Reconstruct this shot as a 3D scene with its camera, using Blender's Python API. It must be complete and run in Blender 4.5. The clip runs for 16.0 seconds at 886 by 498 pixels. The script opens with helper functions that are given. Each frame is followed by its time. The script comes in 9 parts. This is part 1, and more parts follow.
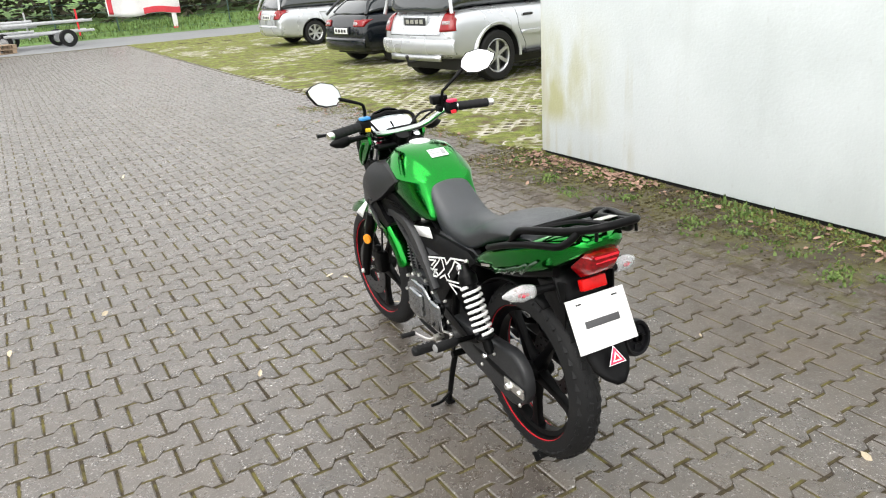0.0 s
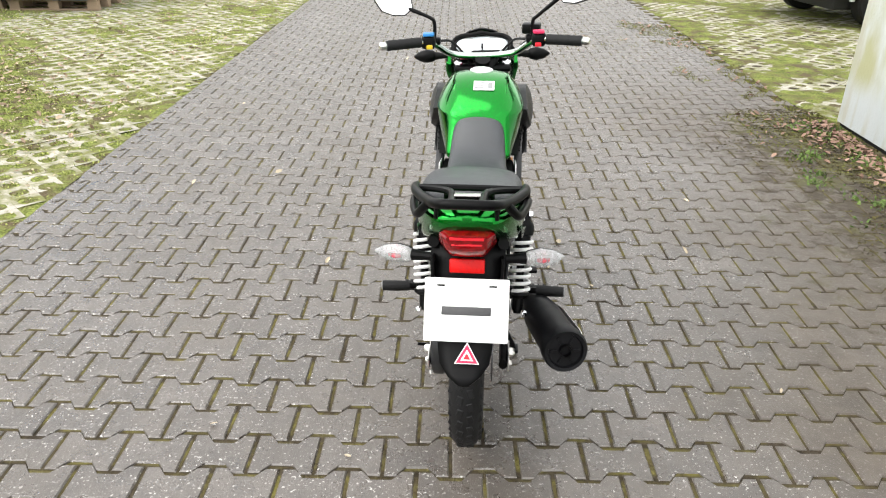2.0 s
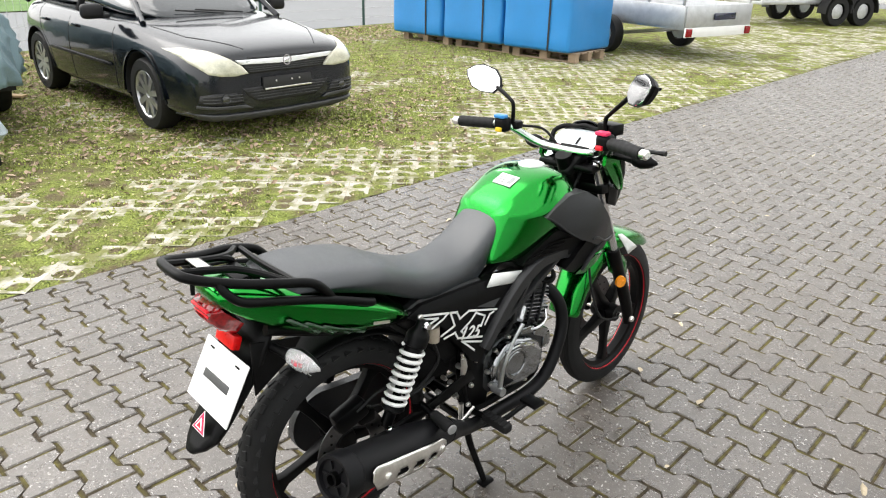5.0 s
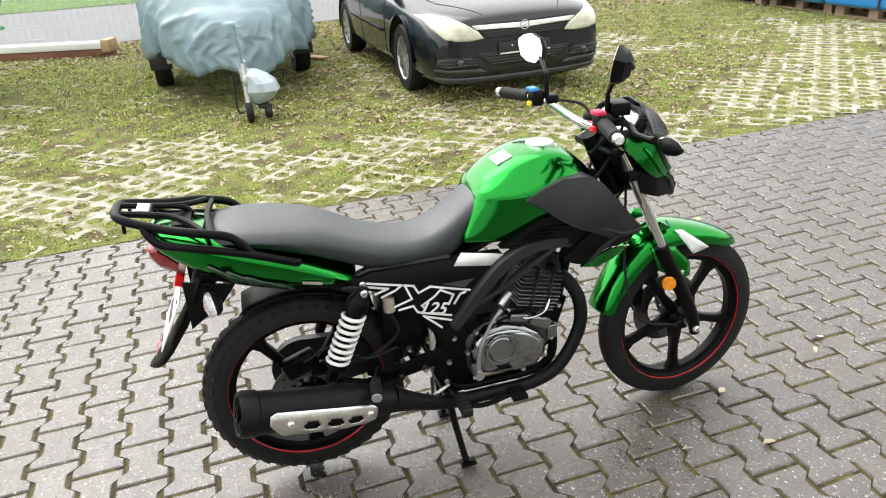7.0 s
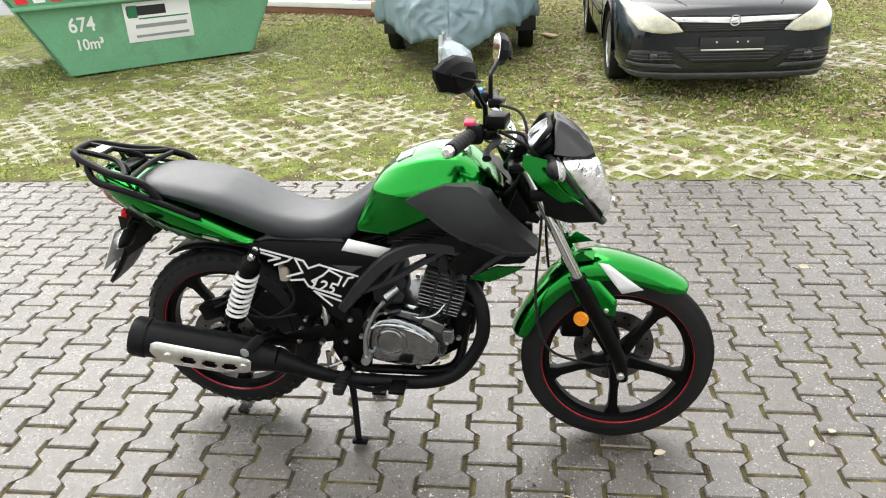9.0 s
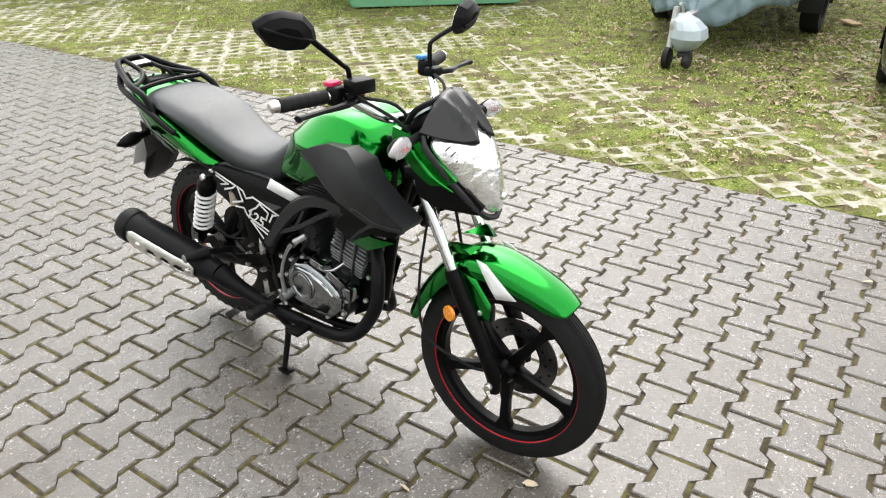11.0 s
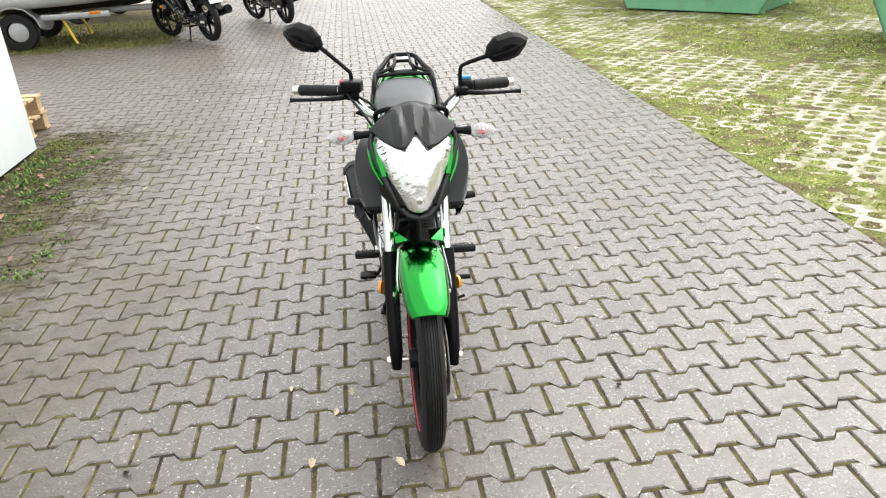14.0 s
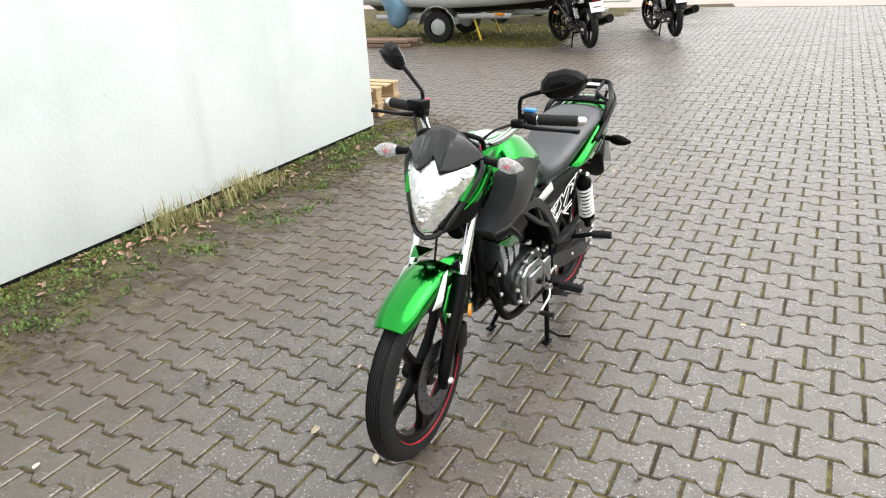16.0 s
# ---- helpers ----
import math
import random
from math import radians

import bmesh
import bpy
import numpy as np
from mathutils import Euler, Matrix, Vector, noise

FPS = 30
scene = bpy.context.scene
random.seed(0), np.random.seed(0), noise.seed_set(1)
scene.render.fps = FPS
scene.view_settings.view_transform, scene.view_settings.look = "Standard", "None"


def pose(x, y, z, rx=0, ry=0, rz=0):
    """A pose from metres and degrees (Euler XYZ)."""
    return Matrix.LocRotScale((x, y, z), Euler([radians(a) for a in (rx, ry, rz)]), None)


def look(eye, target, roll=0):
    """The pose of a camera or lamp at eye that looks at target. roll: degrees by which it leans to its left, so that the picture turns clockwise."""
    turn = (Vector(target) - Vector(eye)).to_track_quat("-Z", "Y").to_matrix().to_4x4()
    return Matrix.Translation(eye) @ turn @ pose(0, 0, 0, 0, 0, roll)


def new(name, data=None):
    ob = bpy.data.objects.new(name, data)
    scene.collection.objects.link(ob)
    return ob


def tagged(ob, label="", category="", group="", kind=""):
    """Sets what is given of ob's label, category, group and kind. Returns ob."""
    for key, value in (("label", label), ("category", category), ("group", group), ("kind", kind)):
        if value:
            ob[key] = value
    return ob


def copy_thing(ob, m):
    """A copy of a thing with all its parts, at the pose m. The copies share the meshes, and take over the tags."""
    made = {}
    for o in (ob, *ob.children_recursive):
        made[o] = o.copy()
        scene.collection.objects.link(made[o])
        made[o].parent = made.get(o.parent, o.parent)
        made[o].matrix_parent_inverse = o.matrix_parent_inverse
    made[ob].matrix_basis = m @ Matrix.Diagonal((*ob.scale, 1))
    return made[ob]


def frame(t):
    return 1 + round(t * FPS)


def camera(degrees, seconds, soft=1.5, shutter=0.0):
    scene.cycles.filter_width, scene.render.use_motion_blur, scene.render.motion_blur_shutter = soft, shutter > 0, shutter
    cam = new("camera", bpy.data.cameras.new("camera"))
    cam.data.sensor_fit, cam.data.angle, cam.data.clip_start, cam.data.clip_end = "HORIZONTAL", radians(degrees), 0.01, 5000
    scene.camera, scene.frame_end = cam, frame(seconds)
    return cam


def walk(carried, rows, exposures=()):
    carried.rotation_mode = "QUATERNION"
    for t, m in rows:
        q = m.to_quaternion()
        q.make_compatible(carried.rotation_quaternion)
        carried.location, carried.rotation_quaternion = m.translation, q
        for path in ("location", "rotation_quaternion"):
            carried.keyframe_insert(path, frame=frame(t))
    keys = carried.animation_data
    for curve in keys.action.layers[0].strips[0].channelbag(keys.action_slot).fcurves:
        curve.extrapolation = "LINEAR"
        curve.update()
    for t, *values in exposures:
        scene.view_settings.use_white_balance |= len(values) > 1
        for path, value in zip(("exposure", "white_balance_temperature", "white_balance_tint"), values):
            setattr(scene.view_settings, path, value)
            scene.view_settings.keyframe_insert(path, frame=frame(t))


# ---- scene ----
cam = camera(63.5, 16.0, 1.1)
PATH = [
    (0, (0.013, 0.013, 1.562), (0.992, 1.702, 0.816), -3.9),
    (0.5, (0.294, -0.187, 1.559), (0.999, 1.622, 0.786), -1.9),
    (1, (0.604, -0.21, 1.54), (1.117, 1.652, 0.741), -0.5),
    (1.5, (0.908, -0.196, 1.541), (1.262, 1.675, 0.678), -0.2),
    (2, (1.233, -0.125, 1.547), (1.206, 1.738, 0.601), 0.5),
    (2.5, (1.481, 0.056, 1.529), (1.214, 1.89, 0.561), -1.6),
    (3, (1.706, 0.207, 1.548), (1.25, 2.027, 0.625), -4.0),
    (3.5, (2.024, 0.236, 1.557), (1.25, 1.936, 0.619), -2.2),
    (4, (2.229, 0.331, 1.555), (1.285, 1.946, 0.62), -3.1),
    (4.2, (2.306, 0.398, 1.562), (1.286, 2.002, 0.694), -1.4),
    (6.3, (2.979, 1.181, 1.594), (1.311, 2.088, 0.718), -3.8),
    (6.5, (3.002, 1.272, 1.585), (1.303, 2.101, 0.693), -4.6),
    (7, (3.127, 1.523, 1.583), (1.324, 2.095, 0.693), -3.6),
    (7.5, (3.205, 1.762, 1.582), (1.36, 2.177, 0.695), -4.3),
    (8, (3.202, 2.04, 1.584), (1.331, 2.317, 0.695), -1.8),
    (8.5, (3.225, 2.317, 1.578), (1.338, 2.367, 0.681), -4.0),
    (9, (3.259, 2.6, 1.589), (1.392, 2.378, 0.675), -2.5),
    (9.2, (3.234, 2.699, 1.577), (1.383, 2.377, 0.665), -3.3),
    (11.3, (2.747, 3.814, 1.563), (1.305, 2.645, 0.606), -2.1),
    (11.5, (2.694, 3.912, 1.583), (1.318, 2.633, 0.67), -3.4),
    (12, (2.531, 4.188, 1.556), (1.38, 2.703, 0.638), -3.1),
    (12.5, (2.33, 4.428, 1.563), (1.42, 2.781, 0.652), -5.0),
    (13, (2.046, 4.562, 1.566), (1.294, 2.823, 0.682), -3.9),
    (13.5, (1.778, 4.707, 1.548), (1.325, 2.856, 0.689), -4.0),
    (14, (1.489, 4.812, 1.574), (1.288, 2.933, 0.682), -3.0),
    (14.5, (1.21, 4.765, 1.571), (1.23, 2.861, 0.709), -0.4),
    (15, (0.919, 4.738, 1.574), (1.325, 2.871, 0.729), -3.5),
    (15.5, (0.593, 4.748, 1.593), (1.271, 2.968, 0.737), -2.6),
    (16, (0.321, 4.615, 1.581), (1.236, 2.925, 0.761), -3.0),
]
LIGHT = [(0, 1.56), (1.5, 1.57), (2.2, 1.65), (4, 1.68), (7, 1.72), (9, 1.68), (12.5, 1.70), (14.4, 1.84), (15, 1.70), (16, 1.63)]
walk(cam, [(t, look(eye, target, roll)) for t, eye, target, roll in PATH], LIGHT)

# ---- world and light ----
world = bpy.data.worlds.new("overcast")
scene.world = world
world.use_nodes = True
wn, wl = world.node_tree.nodes, world.node_tree.links
sky = wn.new("ShaderNodeTexSky")
sky.sky_type = "NISHITA"
sky.sun_disc = False
sky.sun_elevation, sky.sun_rotation = radians(48), radians(240)
sky.dust_density, sky.air_density = 4.0, 1.0
grey = wn.new("ShaderNodeHueSaturation")
grey.inputs["Saturation"].default_value = 0.22
wl.new(sky.outputs["Color"], grey.inputs["Color"])
cloud = wn.new("ShaderNodeMix")
cloud.data_type = "RGBA"
cloud.inputs[0].default_value = 0.7
cloud.inputs[7].default_value = (4.72, 4.7, 4.6, 1)       # an even cloud cover veils the clear sky
wl.new(grey.outputs["Color"], cloud.inputs[6])
wl.new(cloud.outputs[2], wn["Background"].inputs["Color"])
wn["Background"].inputs["Strength"].default_value = 0.15
lamp = bpy.data.lights.new("sun", "SUN")
lamp.energy, lamp.angle, lamp.color = 0.55, radians(60), (1.0, 0.97, 0.93)
sun = new("sun", lamp)
sun.matrix_world = look((0, 0, 20), (20 * math.sin(radians(60)), 20 * math.cos(radians(60)), -14))

# ---- building helpers ----
rnd = random.Random(7)
rng = np.random.default_rng(7)


def material(name, color, rough=0.6, metal=0.0, vary=0.15, scale=8.0, fine=120.0, bump=0.0, coat=0.0, alpha_glass=False,
             tint=None, islands=False, spec=0.5, dirt=None):
    """A procedural surface: base colour with blotches and grain, roughness variation and a fine relief."""
    m = bpy.data.materials.new(name)
    m.use_nodes = True
    n, l = m.node_tree.nodes, m.node_tree.links
    b = n["Principled BSDF"]
    b.inputs["Metallic"].default_value = metal
    b.inputs["Specular IOR Level"].default_value = spec
    b.inputs["Coat Weight"].default_value = coat
    b.inputs["Coat Roughness"].default_value = 0.04
    co = n.new("ShaderNodeTexCoord")
    big = n.new("ShaderNodeTexNoise")
    big.inputs["Scale"].default_value = scale
    big.inputs["Detail"].default_value = 5
    small = n.new("ShaderNodeTexNoise")
    small.inputs["Scale"].default_value = fine
    small.inputs["Detail"].default_value = 3
    l.new(co.outputs["Object"], big.inputs["Vector"])
    l.new(co.outputs["Object"], small.inputs["Vector"])
    both = n.new("ShaderNodeMath")
    both.operation = "ADD"
    l.new(big.outputs["Fac"], both.inputs[0])
    l.new(small.outputs["Fac"], both.inputs[1])
    half = n.new("ShaderNodeMapRange")
    half.inputs["From Min"].default_value, half.inputs["From Max"].default_value = 0.7, 1.3
    l.new(both.outputs[0], half.inputs["Value"])
    fac = half.outputs["Result"]
    if islands:
        geo, ob = n.new("ShaderNodeNewGeometry"), n.new("ShaderNodeObjectInfo")
        add = n.new("ShaderNodeMath")
        add.operation = "ADD"
        l.new(geo.outputs["Random Per Island"], add.inputs[0])
        l.new(ob.outputs["Random"], add.inputs[1])
        fr = n.new("ShaderNodeMath")
        fr.operation = "FRACT"
        l.new(add.outputs[0], fr.inputs[0])
        mx = n.new("ShaderNodeMix")
        mx.inputs["Factor"].default_value = 0.5
        l.new(fac, mx.inputs["A"])
        l.new(fr.outputs[0], mx.inputs["B"])
        fac = mx.outputs["Result"]
    ramp = n.new("ShaderNodeMix")
    ramp.data_type = "RGBA"
    c = Vector(color)
    lo, hi = c * (1 - vary), c * (1 + vary)
    if tint:
        hi = Vector(tint)
    ramp.inputs[6].default_value, ramp.inputs[7].default_value = (*lo, 1), (*hi, 1)
    l.new(fac, ramp.inputs["Factor"])
    out = ramp.outputs[2]
    if dirt:
        dcol, dscale, dlow, dhigh = dirt
        dn = n.new("ShaderNodeTexNoise")
        dn.inputs["Scale"].default_value, dn.inputs["Detail"].default_value = dscale, 6
        dn.inputs["Roughness"].default_value = 0.65
        l.new(co.outputs["Object"], dn.inputs["Vector"])
        dm = n.new("ShaderNodeMapRange")
        dm.inputs["From Min"].default_value, dm.inputs["From Max"].default_value = dlow, dhigh
        l.new(dn.outputs["Fac"], dm.inputs["Value"])
        dx = n.new("ShaderNodeMix")
        dx.data_type = "RGBA"
        l.new(dm.outputs["Result"], dx.inputs["Factor"])
        l.new(out, dx.inputs[6])
        dx.inputs[7].default_value = (*dcol, 1)
        out = dx.outputs[2]
    l.new(out, b.inputs["Base Color"])
    rr = n.new("ShaderNodeMapRange")
    rr.inputs["To Min"].default_value, rr.inputs["To Max"].default_value = max(0.02, rough - 0.08), min(1, rough + 0.08)
    l.new(big.outputs["Fac"], rr.inputs["Value"])
    l.new(rr.outputs["Result"], b.inputs["Roughness"])
    if bump:
        bp = n.new("ShaderNodeBump")
        bp.inputs["Strength"].default_value, bp.inputs["Distance"].default_value = 1.0, bump
        l.new(both.outputs[0], bp.inputs["Height"])
        l.new(bp.outputs["Normal"], b.inputs["Normal"])
    return m


def finish(bm, angle=35):
    """Smooth faces, with the edges sharper than the angle kept sharp."""
    bm.normal_update()
    lim = radians(angle)
    for f in bm.faces:
        f.smooth = True
    for e in bm.edges:
        e.smooth = not (len(e.link_faces) == 2 and e.calc_face_angle(0) > lim)


def part(name, bm, mat, parent=None, label="", angle=35, sub=0, kind="", cat="", group="", thick=0.0):
    """Links a bmesh as one mesh object, under a thing or a part."""
    bmesh.ops.recalc_face_normals(bm, faces=bm.faces)
    finish(bm, angle)
    me = bpy.data.meshes.new(name)
    bm.to_mesh(me)
    bm.free()
    me.materials.append(mat)
    ob = new(name, me)
    if parent is not None:
        ob.parent = parent
    if thick:
        so = ob.modifiers.new("thickness", "SOLIDIFY")
        so.thickness, so.offset = thick, -1
    if sub:
        su = ob.modifiers.new("soft", "SUBSURF")
        su.levels = su.render_levels = sub
    return tagged(ob, label, cat, group, kind)


def thing(name, label, cat, m=None, group=""):
    ob = new(name)
    ob.empty_display_size = 0.1
    if m is not None:
        ob.matrix_world = m
    return tagged(ob, label, cat, group)


def raw(name, verts, faces, mat, parent=None, label="", kind="", cat="", smooth=False):
    """One mesh object from arrays, for what comes in great numbers."""
    me = bpy.data.meshes.new(name)
    me.from_pydata([tuple(v) for v in verts], [], [tuple(f) for f in faces])
    me.materials.append(mat)
    if smooth:
        me.shade_smooth()
    ob = new(name, me)
    if parent is not None:
        ob.parent = parent
    return tagged(ob, label, cat, "", kind)


def join(*bms):
    out = bmesh.new()
    for b in bms:
        me = bpy.data.meshes.new("tmp")
        b.to_mesh(me)
        b.free()
        out.from_mesh(me)
        bpy.data.meshes.remove(me)
    return out


def moved(bm, m):
    bm.transform(m)
    return bm


def mirrored(bm):
    bmesh.ops.scale(bm, vec=(-1, 1, 1), verts=bm.verts)
    bmesh.ops.reverse_faces(bm, faces=bm.faces)
    return bm


def bevel(bm, w, seg=2, angle=30):
    bm.normal_update()
    es = [e for e in bm.edges if len(e.link_faces) == 2 and e.calc_face_angle(0) > radians(angle)]
    if es and w > 0:
        bmesh.ops.bevel(bm, geom=es, offset=w, segments=seg, affect="EDGES", profile=0.5, clamp_overlap=True)
    return bm


def box(c, s, w=0.0, seg=2, rot=None):
    """A box with centre c and size s, edges rounded by w."""
    bm = bmesh.new()
    bmesh.ops.create_cube(bm, size=1)
    bmesh.ops.scale(bm, vec=s, verts=bm.verts)
    bevel(bm, w, seg)
    if rot:
        bm.transform(pose(0, 0, 0, *rot))
    bm.transform(Matrix.Translation(c))
    return bm


def smooth_path(pts, res=6, closed=False):
    p = [Vector(q) for q in pts]
    n, out = len(p), []
    if n < 3:
        return [(a, 0.0) for a in p] if n < 2 else [(p[0].lerp(p[1], k / 2), k / 2) for k in range(3)]
    for i in range(n if closed else n - 1):
        a, b = p[i], p[(i + 1) % n]
        z = p[i - 1] if (i or closed) else a * 2 - b
        c = p[(i + 2) % n] if (i + 2 < n or closed) else b * 2 - a
        for k in range(res):
            t = k / res
            out.append((0.5 * ((2 * a) + (b - z) * t + (2 * z - 5 * a + 4 * b - c) * t * t + (3 * a - z - 3 * b + c) * t ** 3), i + t))
    if not closed:
        out.append((p[-1], n - 1.0))
    return out


def tube(pts, r, seg=10, res=6, closed=False, flat=1.0):
    """A pipe along a smooth path; r is one radius or one for each point; flat squeezes it sideways."""
    path = smooth_path(pts, res, closed)
    bm = bmesh.new()
    rings, up = [], None
    n = len(path)
    for i, (p, s) in enumerate(path):
        a = path[i - 1][0] if (i or closed) else p
        b = path[(i + 1) % n][0] if (i + 1 < n or closed) else p
        t = (b - a).normalized()
        if up is None:
            up = Vector((0, 0, 1)) if abs(t.z) < 0.9 else Vector((0, 1, 0))
        u = (up - t * up.dot(t)).normalized()
        v = t.cross(u)
        up = u
        if isinstance(r, (int, float)):
            rad = r
        else:
            k = min(int(s), len(r) - 1)
            rad = r[k] + (r[min(k + 1, len(r) - 1)] - r[k]) * (s - k)
        rings.append([bm.verts.new(p + (u * math.cos(2 * math.pi * j / seg) + v * flat * math.sin(2 * math.pi * j / seg)) * rad) for j in range(seg)])
    for i in range(n if closed else n - 1):
        a, b = rings[i], rings[(i + 1) % n]
        for j in range(seg):
            bm.faces.new((a[j], a[(j + 1) % seg], b[(j + 1) % seg], b[j]))
    if not closed:
        bm.faces.new(rings[0][::-1])
        bm.faces.new(rings[-1])
    return bm


def lathe(profile, c=(0, 0, 0), axis=(1, 0, 0), seg=48, closed=False, a0=0.0, a1=360.0):
    """Turns a profile of (radius, along) round the axis through c."""
    ax = Vector(axis).normalized()
    u = ax.orthogonal().normalized() if abs(ax.x) < 0.99 else Vector((0, 0, 1))
    v = ax.cross(u)
    bm = bmesh.new()
    full = abs(a1 - a0) > 359
    k = seg if full else seg + 1
    rings = []
    for i in range(k):
        a = radians(a0 + (a1 - a0) * i / seg)
        d = u * math.cos(a) + v * math.sin(a)
        rings.append([bm.verts.new(Vector(c) + d * r + ax * h) for r, h in profile])
    m = len(profile)
    for i in range(seg):
        a, b = rings[i], rings[(i + 1) % k]
        for j in range(m if closed else m - 1):
            q = (a[j], a[(j + 1) % m], b[(j + 1) % m], b[j])
            bm.faces.new(q)
    if full and not closed:
        bmesh.ops.remove_doubles(bm, verts=bm.verts, dist=1e-6)
    return bm


def prism(poly, x0, x1, w=0.0, seg=2):
    """A plate with the outline poly of (y, z), from x0 to x1."""
    bm = bmesh.new()
    a = [bm.verts.new((x0, y, z)) for y, z in poly]
    b = [bm.verts.new((x1, y, z)) for y, z in poly]
    n = len(poly)
    bm.faces.new(a[::-1])
    bm.faces.new(b)
    for i in range(n):
        bm.faces.new((a[i], a[(i + 1) % n], b[(i + 1) % n], b[i]))
    bmesh.ops.recalc_face_normals(bm, faces=bm.faces)
    return bevel(bm, w, seg, 40) if w else bm


def loft(rings, cap=True, close=True):
    """A skin over rings of equally many points."""
    bm = bmesh.new()
    vs = [[bm.verts.new(p) for p in r] for r in rings]
    n = len(rings[0])
    for a, b in zip(vs, vs[1:]):
        for j in range(n if close else n - 1):
            bm.faces.new((a[j], a[(j + 1) % n], b[(j + 1) % n], b[j]))
    if cap and close:
        bm.faces.new(vs[0][::-1])
        bm.faces.new(vs[-1])
    return bm


def sym(half):
    """A closed ring from the right half's points, top to bottom: (x, z) pairs."""
    left = [(-x, z) for x, z in half[::-1] if x > 1e-6]
    return half + left


def ribbon(path, wide, x, deep, res=5):
    """A flat bevelled strip along (y, z) points, its outer face at x, deep towards the middle."""
    pts = smooth_path([(0, y, z) for y, z in path], res)
    n = len(pts)
    up, dn = [], []
    for i, (p, t) in enumerate(pts):
        d = (pts[min(i + 1, n - 1)][0] - pts[max(i - 1, 0)][0]).normalized()
        k = min(int(t), len(wide) - 1)
        w = (wide[k] + (wide[min(k + 1, len(wide) - 1)] - wide[k]) * (t - k)) / 2
        o = Vector((0, -d.z, d.y)) * w
        up.append((p.y + o.y, p.z + o.z))
        dn.append((p.y - o.y, p.z - o.z))
    s = 1 if x > 0 else -1
    rings = []
    for (a, b), (c, d) in zip(up, dn):
        my, mz = (a + c) / 2, (b + d) / 2
        q = lambda y, z, f: (my + (y - my) * f, mz + (z - mz) * f)
        rings.append([(x - s * deep, a, b), (x - s * deep * 0.35, a, b), (x, *q(a, b, 0.72)), (x, *q(c, d, 0.72)), (x - s * deep * 0.35, c, d), (x - s * deep, c, d)])
    return loft(rings)


def panel(outline, rfun, cuts=3, deep=0.0):
    """A curved sheet with the outline of (y, z); rfun gives how far out it lies; deep makes it a solid body inwards."""
    bm = bmesh.new()
    f = bm.faces.new([bm.verts.new((0, y, z)) for y, z in outline])
    bmesh.ops.triangulate(bm, faces=[f])
    for _ in range(cuts):
        long = [e for e in bm.edges if e.calc_length() > 0.03]
        if not long:
            break
        bmesh.ops.subdivide_edges(bm, edges=long, cuts=1, use_grid_fill=True)
        bmesh.ops.triangulate(bm, faces=[g for g in bm.faces if len(g.verts) > 3])
    for v in bm.verts:
        v.co.x = rfun(v.co.y, v.co.z)
    if deep:
        s = 1 if sum(v.co.x for v in bm.verts) > 0 else -1
        got = bmesh.ops.extrude_face_region(bm, geom=bm.faces[:])
        for v in [g for g in got["geom"] if isinstance(g, bmesh.types.BMVert)]:
            v.co.x -= s * deep
    return bm


def bolt(c, r=0.007, h=0.006, axis=(1, 0, 0)):
    return lathe([(0, h), (r * 0.7, h), (r, h * 0.6), (r, 0), (0, 0)], c, axis, 8)

# ---- materials ----


